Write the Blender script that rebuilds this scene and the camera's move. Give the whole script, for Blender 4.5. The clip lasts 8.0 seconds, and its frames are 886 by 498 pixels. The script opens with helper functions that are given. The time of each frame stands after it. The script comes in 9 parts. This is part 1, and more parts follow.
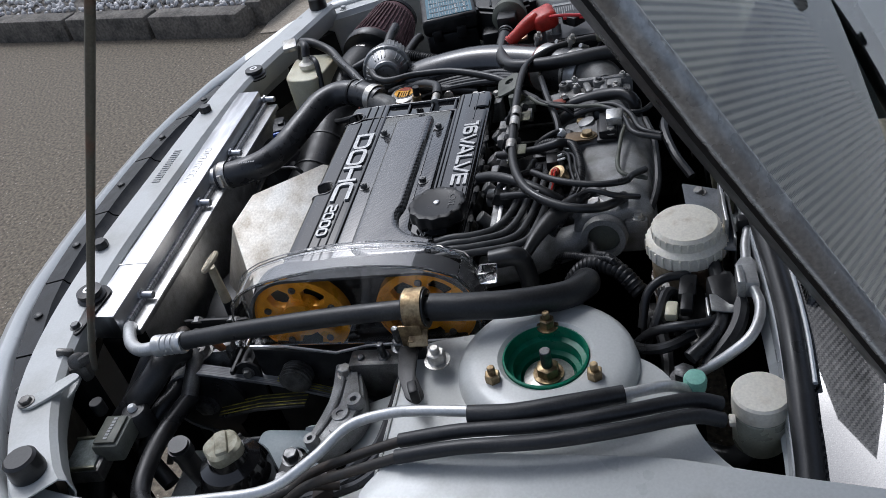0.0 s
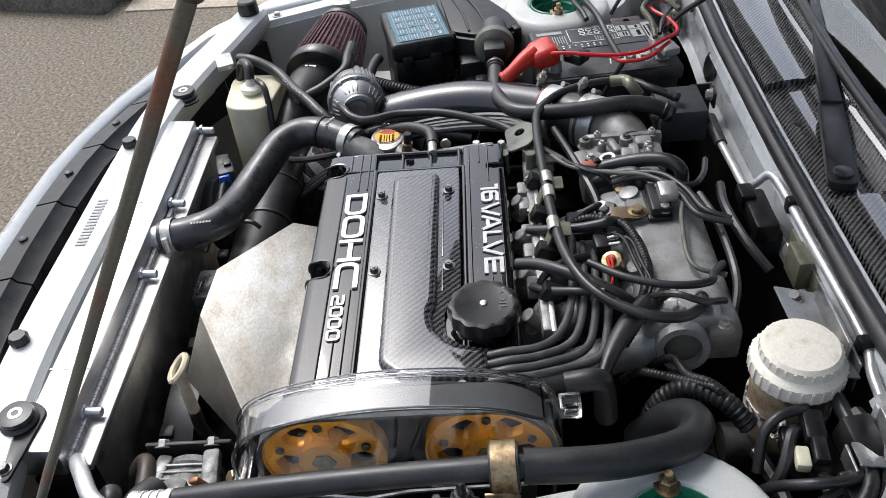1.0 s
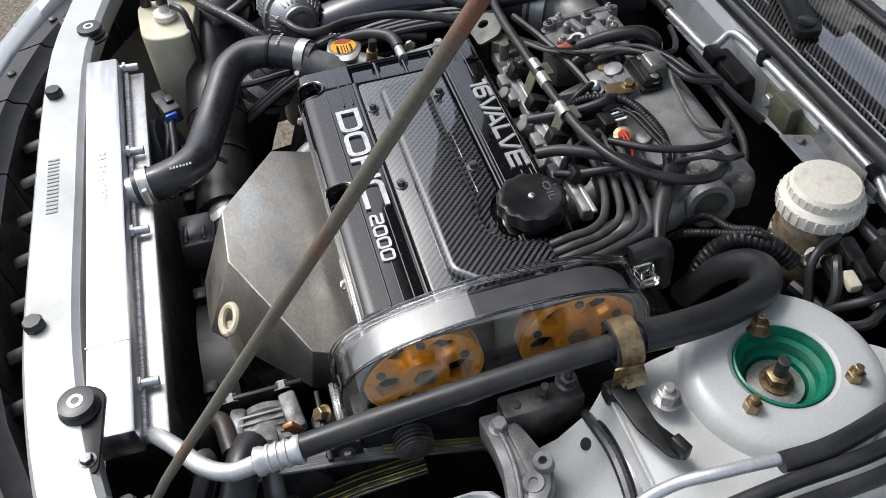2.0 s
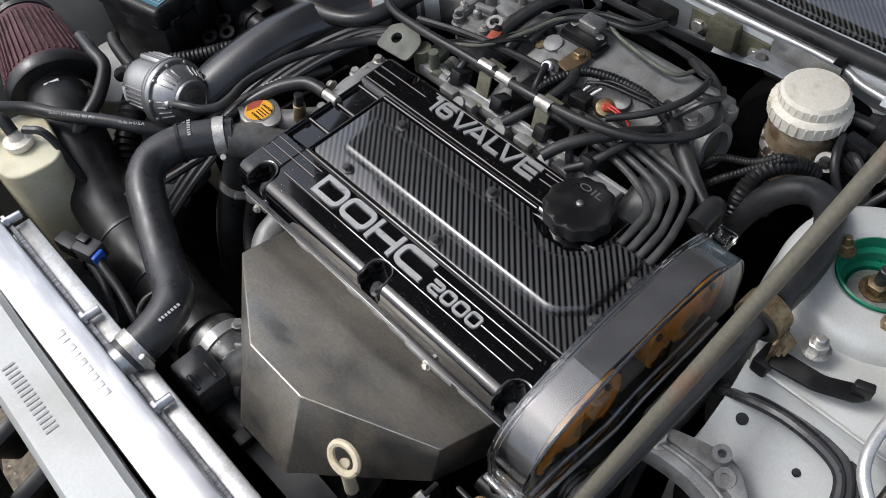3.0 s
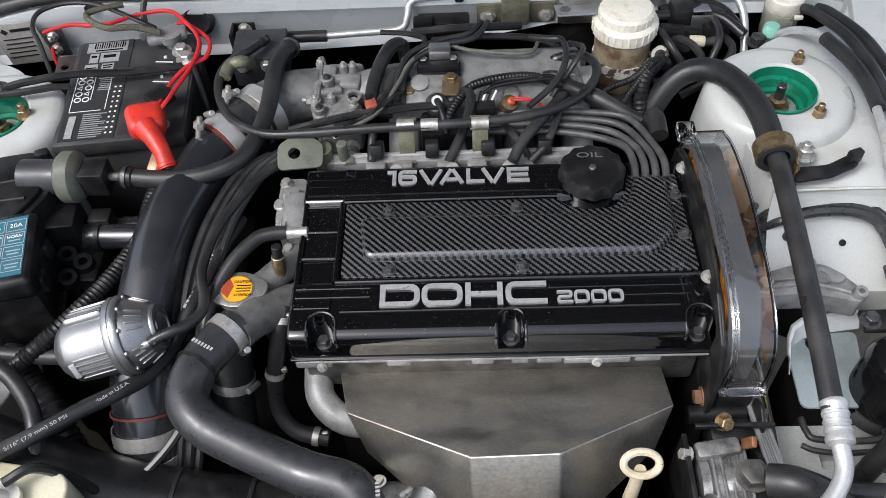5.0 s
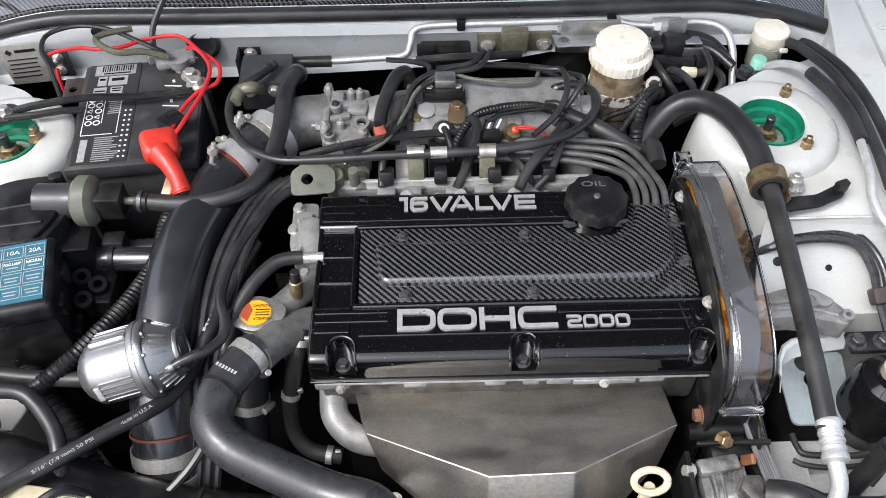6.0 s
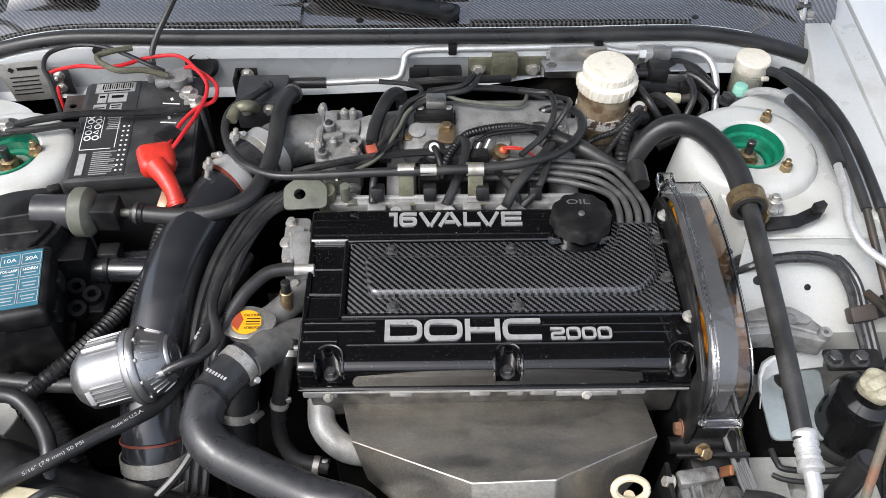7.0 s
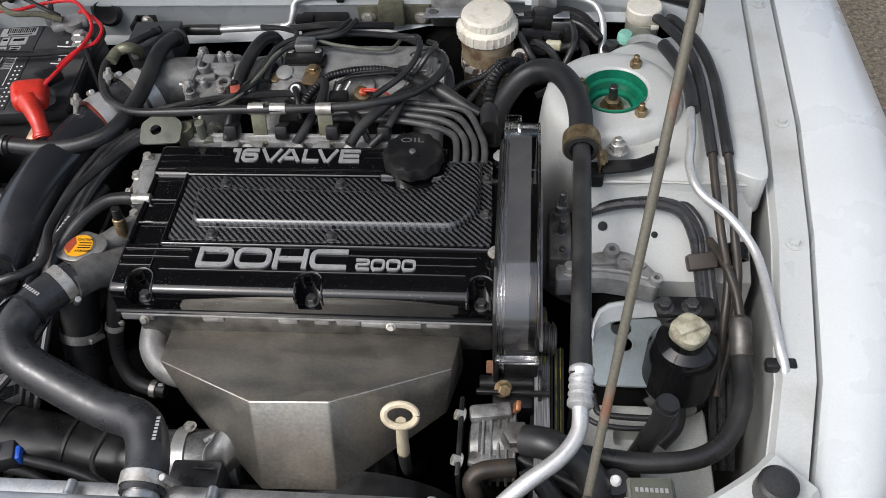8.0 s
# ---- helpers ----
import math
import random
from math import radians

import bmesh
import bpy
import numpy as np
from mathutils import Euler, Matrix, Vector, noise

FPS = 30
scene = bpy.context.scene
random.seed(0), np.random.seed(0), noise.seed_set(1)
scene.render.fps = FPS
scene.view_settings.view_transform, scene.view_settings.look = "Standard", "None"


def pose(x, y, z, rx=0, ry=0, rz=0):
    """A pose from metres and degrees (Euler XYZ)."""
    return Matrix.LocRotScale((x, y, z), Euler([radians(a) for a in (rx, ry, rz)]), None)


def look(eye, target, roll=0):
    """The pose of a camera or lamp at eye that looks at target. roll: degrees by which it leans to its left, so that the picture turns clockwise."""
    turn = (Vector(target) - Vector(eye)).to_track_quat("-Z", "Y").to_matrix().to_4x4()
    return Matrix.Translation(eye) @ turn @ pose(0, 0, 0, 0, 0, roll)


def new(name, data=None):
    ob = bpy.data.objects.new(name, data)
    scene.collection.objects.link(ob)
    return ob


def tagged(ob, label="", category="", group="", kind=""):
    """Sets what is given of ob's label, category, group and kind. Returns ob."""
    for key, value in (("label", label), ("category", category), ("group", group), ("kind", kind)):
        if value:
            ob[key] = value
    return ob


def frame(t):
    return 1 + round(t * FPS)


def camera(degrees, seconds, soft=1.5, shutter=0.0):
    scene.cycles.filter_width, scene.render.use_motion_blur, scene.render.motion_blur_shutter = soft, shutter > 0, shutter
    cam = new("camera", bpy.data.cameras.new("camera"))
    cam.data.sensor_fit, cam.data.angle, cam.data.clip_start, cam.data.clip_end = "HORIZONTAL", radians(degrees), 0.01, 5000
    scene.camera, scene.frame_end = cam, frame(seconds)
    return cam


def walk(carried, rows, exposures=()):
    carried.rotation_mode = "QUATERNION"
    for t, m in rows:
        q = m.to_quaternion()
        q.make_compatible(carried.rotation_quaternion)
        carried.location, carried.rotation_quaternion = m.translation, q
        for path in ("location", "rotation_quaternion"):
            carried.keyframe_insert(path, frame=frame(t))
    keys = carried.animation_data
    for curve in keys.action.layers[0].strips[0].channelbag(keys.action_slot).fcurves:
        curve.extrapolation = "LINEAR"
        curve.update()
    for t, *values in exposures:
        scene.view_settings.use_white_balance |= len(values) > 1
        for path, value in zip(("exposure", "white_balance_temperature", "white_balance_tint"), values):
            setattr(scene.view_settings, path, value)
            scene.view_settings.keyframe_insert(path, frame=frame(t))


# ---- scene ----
cam = camera(55.3, 8.0, soft=0.5)

PATH = [
    (0, (1.02, 0.361, 1.51), (-0.521, -0.117, 0.328), -14.5),
    (0.5, (0.881, 0.157, 1.523), (-0.681, -0.012, 0.286), -9.7),
    (1, (0.778, 0.098, 1.533), (-0.751, -0.016, 0.249), -6.2),
    (1.3, (0.748, 0.065, 1.542), (-0.73, 0.003, 0.196), -3.8),
    (1.5, (0.733, 0.035, 1.544), (-0.728, 0.016, 0.178), -4.1),
    (1.7, (0.747, -0.037, 1.549), (-0.656, 0.091, 0.129), -4.1),
    (2.8, (0.554, -0.357, 1.583), (-0.513, 0.222, -0.006), -8.3),
    (2.9, (0.506, -0.343, 1.611), (-0.484, 0.245, -0.024), -9.8),
    (3, (0.466, -0.376, 1.597), (-0.485, 0.348, -0.007), -7.2),
    (3.5, (0.279, -0.564, 1.622), (-0.322, 0.541, 0.066), -9.3),
    (4, (0.195, -0.587, 1.635), (-0.111, 0.613, 0.064), -6.3),
    (4.5, (0.109, -0.598, 1.621), (-0.072, 0.656, 0.073), -5.0),
    (4.7, (0.042, -0.622, 1.624), (-0.094, 0.631, 0.071), -5.3),
    (5.8, (-0.089, -0.629, 1.683), (-0.08, 0.585, 0.094), -1.3),
    (6, (-0.093, -0.63, 1.687), (-0.083, 0.618, 0.124), -1.0),
    (6.5, (-0.104, -0.635, 1.694), (-0.092, 0.698, 0.203), -0.3),
    (7, (-0.085, -0.667, 1.691), (-0.061, 0.643, 0.18), 0.2),
    (7.5, (0.008, -0.704, 1.674), (0.078, 0.568, 0.132), -1.0),
    (8, (0.256, -0.717, 1.645), (0.066, 0.567, 0.124), -5.2),
]
EXPOSURE = [(0, 0.05, 5700, 10), (0.5, 0.58, 5950, 10), (1, 0.88, 6050, 10), (1.7, 0.82, 6050, 10), (3, 0.55, 6100, 10), (3.5, 0.69, 6100, 10), (4.5, 0.77, 6050, 10), (6, 1.28, 6150, 10), (6.5, 1.36, 6200, 10), (7, 1.20, 6200, 10), (7.5, 0.95, 6200, 10), (8, 0.66, 6200, 10)]
walk(cam, [(t, look(e, g, r)) for t, e, g, r in PATH], EXPOSURE)

# ---- light ----
world = bpy.data.worlds.new("overcast_sky")
scene.world = world
world.use_nodes = True
wn = world.node_tree
sky = wn.nodes.new("ShaderNodeTexSky")
sky.sky_type = "NISHITA"
sky.sun_disc = False
sky.sun_elevation = radians(55)
sky.sun_rotation = radians(233)
sky.air_density, sky.dust_density, sky.ozone_density = 1.0, 6.0, 1.0
soften = wn.nodes.new("ShaderNodeHueSaturation")
soften.inputs["Saturation"].default_value = 0.55
wn.links.new(sky.outputs["Color"], soften.inputs["Color"])
wn.links.new(soften.outputs["Color"], wn.nodes["Background"].inputs["Color"])
wn.nodes["Background"].inputs["Strength"].default_value = 0.14
sun = new("sun", bpy.data.lights.new("sun", "SUN"))
sun.data.energy, sun.data.angle, sun.data.color = 0.6, radians(14), (1.0, 0.98, 0.95)
sun.matrix_world = look((-1.85, -1.4, 4.1), (0, 0, 0.8))

# ---- materials ----
def M(name, c, rough=0.5, metal=0.0, c2=None, ms=25, lo=0.45, hi=0.7, grain=0.12, gs=350, bump=0.0, bs=500,
      rv=0.12, coat=0.0, trans=0.0, ior=1.45, stretch=(1, 1, 1), sub=0.0, spec=0.5):
    """Two-scale procedural surface in metres: patches of c2 on c, fine grain, uneven roughness and relief."""
    m = bpy.data.materials.new(name)
    m.use_nodes = True
    nt, L = m.node_tree, m.node_tree.links
    b = nt.nodes["Principled BSDF"]
    co = nt.nodes.new("ShaderNodeTexCoord")
    mp = nt.nodes.new("ShaderNodeMapping")
    mp.inputs["Scale"].default_value = stretch
    L.new(co.outputs["Object"], mp.inputs["Vector"])

    def noise_node(scale, detail):
        n = nt.nodes.new("ShaderNodeTexNoise")
        n.inputs["Scale"].default_value, n.inputs["Detail"].default_value = scale, detail
        L.new(mp.outputs["Vector"], n.inputs["Vector"])
        return n

    n1, n2 = noise_node(ms, 7), noise_node(gs, 3)
    r = nt.nodes.new("ShaderNodeMapRange")
    r.inputs["From Min"].default_value, r.inputs["From Max"].default_value = lo, hi
    L.new(n1.outputs["Fac"], r.inputs["Value"])
    mix = nt.nodes.new("ShaderNodeMix")
    mix.data_type = "RGBA"
    c2 = c2 or tuple(v * 0.8 for v in c)
    mix.inputs["A"].default_value, mix.inputs["B"].default_value = (*c, 1), (*c2, 1)
    L.new(r.outputs["Result"], mix.inputs["Factor"])
    g = nt.nodes.new("ShaderNodeMapRange")
    g.inputs["From Min"].default_value, g.inputs["From Max"].default_value = 0.3, 0.7
    g.inputs["To Min"].default_value, g.inputs["To Max"].default_value = 1 - grain, 1 + grain
    L.new(n2.outputs["Fac"], g.inputs["Value"])
    mul = nt.nodes.new("ShaderNodeMix")
    mul.data_type, mul.blend_type = "RGBA", "MULTIPLY"
    mul.inputs["Factor"].default_value = 1.0
    L.new(mix.outputs["Result"], mul.inputs["A"])
    L.new(g.outputs["Result"], mul.inputs["B"])
    L.new(mul.outputs["Result"], b.inputs["Base Color"])
    rr = nt.nodes.new("ShaderNodeMapRange")
    rr.inputs["From Min"].default_value, rr.inputs["From Max"].default_value = 0.3, 0.7
    rr.inputs["To Min"].default_value, rr.inputs["To Max"].default_value = max(0.02, rough - rv), min(1, rough + rv)
    L.new(n1.outputs["Fac"], rr.inputs["Value"])
    L.new(rr.outputs["Result"], b.inputs["Roughness"])
    b.inputs["Metallic"].default_value = metal
    b.inputs["Coat Weight"].default_value = coat
    b.inputs["Coat Roughness"].default_value = 0.04
    b.inputs["Transmission Weight"].default_value = trans
    b.inputs["IOR"].default_value = ior
    b.inputs["Specular IOR Level"].default_value = spec
    if sub:
        b.inputs["Subsurface Weight"].default_value = sub
        b.inputs["Subsurface Radius"].default_value = (0.01, 0.008, 0.005)
    if bump:
        n3 = noise_node(bs, 4)
        bp = nt.nodes.new("ShaderNodeBump")
        bp.inputs["Strength"].default_value, bp.inputs["Distance"].default_value = bump, 0.0006
        L.new(n3.outputs["Fac"], bp.inputs["Height"])
        L.new(bp.outputs["Normal"], b.inputs["Normal"])
    return m


def carbon_material(name, pitch, dark, light, rough=0.3, coat=1.0, relief=0.7, gloss=1.74, axes=((1, 0, 0), (0, 1, 0)), narrow=1.0):
    """Twill weave: tows of width pitch cross two over, two under, under a clear coat; axes: the two tow directions."""
    m = bpy.data.materials.new(name)
    m.use_nodes = True
    nt, L = m.node_tree, m.node_tree.links
    b = nt.nodes["Principled BSDF"]
    co = nt.nodes.new("ShaderNodeTexCoord")

    def along_axis(d):
        n = nt.nodes.new("ShaderNodeVectorMath")
        n.operation = "DOT_PRODUCT"
        n.inputs[1].default_value = d
        L.new(co.outputs["Object"], n.inputs[0])
        return n.outputs["Value"]

    def calc(op, a, bb=None):
        n = nt.nodes.new("ShaderNodeMath")
        n.operation = op
        for i, v in enumerate((a, bb)):
            if v is None:
                continue
            if isinstance(v, (int, float)):
                n.inputs[i].default_value = v
            else:
                L.new(v, n.inputs[i])
        return n.outputs[0]

    u, v = calc("DIVIDE", along_axis(axes[0]), pitch), calc("DIVIDE", along_axis(axes[1]), pitch * narrow)
    k = calc("FLOORED_MODULO", calc("ADD", calc("FLOOR", u), calc("FLOOR", v)), 4.0)
    over = calc("LESS_THAN", k, 2.0)
    across = calc("ABSOLUTE", calc("SUBTRACT", calc("FRACT", u), 0.5))
    along = calc("ABSOLUTE", calc("SUBTRACT", calc("FRACT", v), 0.5))
    edge = nt.nodes.new("ShaderNodeMix")
    L.new(over, edge.inputs["Factor"])
    L.new(across, edge.inputs["A"])
    L.new(along, edge.inputs["B"])
    mix = nt.nodes.new("ShaderNodeMix")
    mix.data_type = "RGBA"
    mix.inputs["A"].default_value, mix.inputs["B"].default_value = (*dark, 1), (*light, 1)
    L.new(over, mix.inputs["Factor"])
    L.new(mix.outputs["Result"], b.inputs["Base Color"])
    bp = nt.nodes.new("ShaderNodeBump")
    bp.inputs["Strength"].default_value, bp.inputs["Distance"].default_value = relief, 0.0008
    bp.invert = True
    L.new(edge.outputs["Result"], bp.inputs["Height"])
    L.new(bp.outputs["Normal"], b.inputs["Normal"])
    rough_mix = calc("ADD", calc("MULTIPLY", over, 0.18), rough)
    L.new(rough_mix, b.inputs["Roughness"])
    b.inputs["Coat Weight"].default_value, b.inputs["Coat Roughness"].default_value = coat, 0.03
    b.inputs["Specular IOR Level"].default_value = 0.15
    b.inputs["Coat IOR"].default_value = gloss
    return m


def glass_material(name, tint, rough=0.004, ior=1.49):
    m = bpy.data.materials.new(name)
    m.use_nodes = True
    b = m.node_tree.nodes["Principled BSDF"]
    b.inputs["Base Color"].default_value = (*tint, 1)
    b.inputs["Transmission Weight"].default_value, b.inputs["IOR"].default_value = 1.0, ior
    n = m.node_tree.nodes.new("ShaderNodeTexNoise")
    n.inputs["Scale"].default_value = 60
    r = m.node_tree.nodes.new("ShaderNodeMapRange")
    r.inputs["To Min"].default_value, r.inputs["To Max"].default_value = rough, rough + 0.015
    m.node_tree.links.new(n.outputs["Fac"], r.inputs["Value"])
    m.node_tree.links.new(r.outputs["Result"], b.inputs["Roughness"])
    return m


WHITE = M("white_paint", (0.56, 0.58, 0.58), 0.3, c2=(0.545, 0.562, 0.56), ms=9, lo=0.5, hi=0.85, grain=0.03, coat=0.6, rv=0.08)
BAY = M("bay_white_paint", (0.47, 0.48, 0.465), 0.38, c2=(0.33, 0.32, 0.285), ms=11, lo=0.5, hi=0.85, grain=0.05, coat=0.25, bump=0.06, bs=160)
DIRTYBAY = M("dusty_white_paint", (0.46, 0.47, 0.45), 0.45, c2=(0.33, 0.31, 0.27), ms=18, lo=0.5, hi=0.85, grain=0.1, bump=0.1, bs=200)
BLACKGLOSS = M("gloss_black_paint", (0.003, 0.003, 0.0034), 0.07, c2=(0.30, 0.30, 0.29), ms=700, lo=0.675, hi=0.73, grain=0.3, gs=900, bump=0.012, bs=300, rv=0.03, coat=0.5)
BLACKPL = M("black_plastic", (0.009, 0.009, 0.0095), 0.38, c2=(0.022, 0.0215, 0.021), ms=40, grain=0.2, bump=0.15, bs=900, spec=0.35)
# near-black, low specular: the shade of deep gaps is put into this colour
DARK = M("black_with_gap_shade", (0.0035, 0.0035, 0.0035), 0.8, c2=(0.010, 0.009, 0.008), ms=30, grain=0.3, bump=0.5, bs=150, spec=0.12)
RUBBER = M("black_rubber", (0.018, 0.018, 0.0185), 0.36, c2=(0.042, 0.0415, 0.040), ms=22, lo=0.45, hi=0.8, grain=0.2, bump=0.15, bs=700)
SILI = M("black_silicone", (0.026, 0.0265, 0.0285), 0.34, c2=(0.042, 0.042, 0.043), ms=60, lo=0.55, hi=0.75, grain=0.15, rv=0.14, bump=0.06, spec=0.65)
FOAM = M("black_foam_sleeve", (0.016, 0.0165, 0.0175), 0.42, c2=(0.027, 0.027, 0.028), ms=30, grain=0.25, bump=0.4, bs=900)
GLOSSBLK = M("gloss_black_plastic", (0.006, 0.006, 0.0065), 0.14, c2=(0.01, 0.01, 0.01), ms=30, grain=0.1, rv=0.04, coat=0.3)
LEAD = M("grey_black_lead", (0.05, 0.05, 0.05), 0.40, c2=(0.085, 0.085, 0.082), ms=40, grain=0.15)
PIPEALU = M("satin_aluminium_pipe", (0.62, 0.62, 0.61), 0.4, 0.65, c2=(0.48, 0.48, 0.47), ms=40, grain=0.08)
PIPEBLK = M("satin_black_pipe", (0.017, 0.018, 0.021), 0.24, c2=(0.026, 0.026, 0.028), ms=14, grain=0.12, bump=0.02, bs=900, rv=0.08, spec=1.0)
ALU = M("polished_aluminium", (0.52, 0.52, 0.53), 0.38, 1.0, c2=(0.66, 0.67, 0.68), ms=20, grain=0.05, gs=500, rv=0.1, stretch=(1, 6, 1))
ALUDULL = M("dull_aluminium", (0.55, 0.55, 0.54), 0.42, 1.0, c2=(0.36, 0.35, 0.33), ms=40, grain=0.12, bump=0.2, bs=500)
CAST = M("cast_aluminium", (0.27, 0.27, 0.265), 0.5, 0.3, c2=(0.16, 0.155, 0.145), ms=45, lo=0.42, hi=0.72, grain=0.18, gs=700, bump=0.5, bs=600)
CASTDARK = M("grimy_cast_aluminium", (0.17, 0.165, 0.155), 0.5, 0.7, c2=(0.05, 0.047, 0.043), ms=35, lo=0.4, hi=0.7, grain=0.2, gs=700, bump=0.5, bs=500)
STEEL = M("brushed_stainless", (0.60, 0.58, 0.53), 0.46, 1.0, c2=(0.40, 0.36, 0.30), ms=17, lo=0.4, hi=0.72, grain=0.16, gs=210, rv=0.12, stretch=(1, 2.0, 1), bump=0.16, bs=90)
ZINC = M("zinc_plated_steel", (0.52, 0.51, 0.48), 0.38, 0.65, c2=(0.34, 0.31, 0.26), ms=60, grain=0.15, bump=0.1)
GOLD = M("yellow_zinc_steel", (0.34, 0.26, 0.15), 0.45, 0.9, c2=(0.16, 0.11, 0.065), ms=90, grain=0.2, bump=0.2)
OLIVE = M("olive_zinc_bracket", (0.19, 0.187, 0.13), 0.45, 0.4, c2=(0.11, 0.105, 0.075), ms=40, grain=0.15, bump=0.2)
BOLT = M("dark_bolt_steel", (0.12, 0.12, 0.12), 0.42, 0.8, c2=(0.05, 0.05, 0.05), ms=120, grain=0.2)
RODMAT = M("worn_prop_rod_paint", (0.13, 0.122, 0.095), 0.5, 0.2, c2=(0.19, 0.085, 0.05), ms=9, lo=0.55, hi=0.68, grain=0.15, bump=0.2)
ORANGE = M("orange_anodised_aluminium", (0.86, 0.38, 0.02), 0.35, 0.2, c2=(0.7, 0.28, 0.015), ms=40, grain=0.06)
LINE = M("brown_coated_line", (0.032, 0.029, 0.025), 0.42, 0.1, c2=(0.06, 0.042, 0.03), ms=30, grain=0.15)
GREEN = M("green_rubber_cap", (0.008, 0.17, 0.095), 0.36, c2=(0.007, 0.12, 0.065), ms=50, grain=0.1)
MINT = M("mint_plastic", (0.25, 0.52, 0.42), 0.5, c2=(0.2, 0.42, 0.34), grain=0.1)
RED = M("red_rubber", (0.54, 0.035, 0.022), 0.36, c2=(0.38, 0.025, 0.016), ms=60, grain=0.08)
REDWIRE = M("red_cable", (0.55, 0.02, 0.025), 0.4, grain=0.05)
BELTMAT = M("smooth_belt_back", (0.05, 0.051, 0.054), 0.6, c2=(0.065, 0.065, 0.068), ms=30, grain=0.06, spec=0.25)
YELLOW = M("yellow_label", (0.72, 0.34, 0.012), 0.45, c2=(0.66, 0.29, 0.012), grain=0.05)
RUSTRED = M("faded_red_print", (0.32, 0.055, 0.025), 0.5, grain=0.1)
LINERRED = M("dull_red_silicone", (0.15, 0.032, 0.02), 0.5, c2=(0.08, 0.03, 0.02), ms=50, grain=0.1)
BLUE = M("blue_label", (0.03, 0.125, 0.175), 0.4, c2=(0.026, 0.105, 0.15), ms=30, grain=0.05)
PRINT = M("white_print", (0.78, 0.78, 0.76), 0.5, grain=0.08, gs=900)
FADED = M("faded_stamped_print", (0.27, 0.275, 0.27), 0.5, c2=(0.36, 0.36, 0.35), ms=200, grain=0.1)
DIMPRINT = M("dim_moulded_print", (0.10, 0.10, 0.10), 0.5)
GREYPRINT = M("grey_print", (0.35, 0.35, 0.35), 0.5, grain=0.05)
LETTER = M("machined_letter", (0.46, 0.46, 0.455), 0.38, 0.5, c2=(0.34, 0.34, 0.34), ms=80, grain=0.12, gs=900, bump=0.15)
CAP = M("off_white_plastic", (0.74, 0.70, 0.60), 0.5, c2=(0.55, 0.48, 0.36), ms=55, lo=0.55, hi=0.8, grain=0.08, bump=0.15, bs=300, sub=0.1)
TANK = M("yellowed_translucent_plastic", (0.62, 0.59, 0.44), 0.4, c2=(0.42, 0.37, 0.24), ms=14, grain=0.06, sub=0.3)
RESBODY = M("stained_translucent_plastic", (0.40, 0.33, 0.22), 0.45, c2=(0.16, 0.10, 0.06), ms=40, lo=0.45, hi=0.65, grain=0.15, sub=0.1)
FLAKE = M("flaking_white_paint", (0.62, 0.60, 0.56), 0.7, c2=(0.10, 0.07, 0.055), ms=90, lo=0.5, hi=0.56, grain=0.1, bump=0.6, bs=150)
CREAM = M("cream_plastic", (0.55, 0.48, 0.34), 0.45, c2=(0.4, 0.34, 0.23), ms=60, grain=0.08)
MAROON = M("oiled_red_cotton", (0.085, 0.035, 0.04), 0.75, c2=(0.045, 0.02, 0.022), ms=60, grain=0.2, bump=0.3)
GREYBLU = M("grey_valve_body", (0.11, 0.115, 0.09), 0.5, c2=(0.075, 0.078, 0.065), ms=40, grain=0.1)
GLASS = glass_material("clear_acrylic", (0.985, 0.985, 0.985), ior=1.58)
WINDSCREEN = glass_material("windscreen_glass", (0.75, 0.82, 0.8), 0.0, 1.5)
CARBON = carbon_material("carbon_twill", 0.0022, (0.0012, 0.0012, 0.0014), (0.06, 0.06, 0.063), gloss=1.8)
# pale olive-grey tows: the reflected surroundings are put into the weave's colours
SKINCARBON = carbon_material("bonnet_twill_with_sky_sheen", 0.0026, (0.045, 0.045, 0.04), (0.30, 0.285, 0.24), 0.4, 1.0, 0.25, 1.7, ((-1, 0, 0), (0, -0.53, 0.85)), 0.66)
HOODCARBON = carbon_material("hood_carbon_twill", 0.0019, (0.003, 0.003, 0.0034), (0.09, 0.087, 0.08), 0.25, 1.0, 0.3, 2.3)
ASPHALT = M("worn_asphalt", (0.135, 0.112, 0.08), 0.85, c2=(0.34, 0.30, 0.25), ms=95, lo=0.63, hi=0.68, grain=0.55, gs=75, bump=1.0, bs=150)
SAND = M("sandy_concrete", (0.36, 0.31, 0.24), 0.9, c2=(0.27, 0.23, 0.18), ms=3, grain=0.25, gs=90, bump=0.6, bs=90)
KERB = M("weathered_kerb_concrete", (0.15, 0.135, 0.115), 0.9, c2=(0.08, 0.075, 0.065), ms=12, grain=0.4, gs=70, bump=1.0, bs=80)
PEBBLE = M("white_pebble", (0.62, 0.60, 0.58), 0.7, c2=(0.36, 0.35, 0.35), ms=30, lo=0.4, hi=0.7, grain=0.1)


# ---- builders ----
def thing(name, label, category, at=(0, 0, 0), group="", kind=""):
    ob = new(name)
    ob.empty_display_size = 0.02
    ob.location = at
    return tagged(ob, label, category, group, kind)


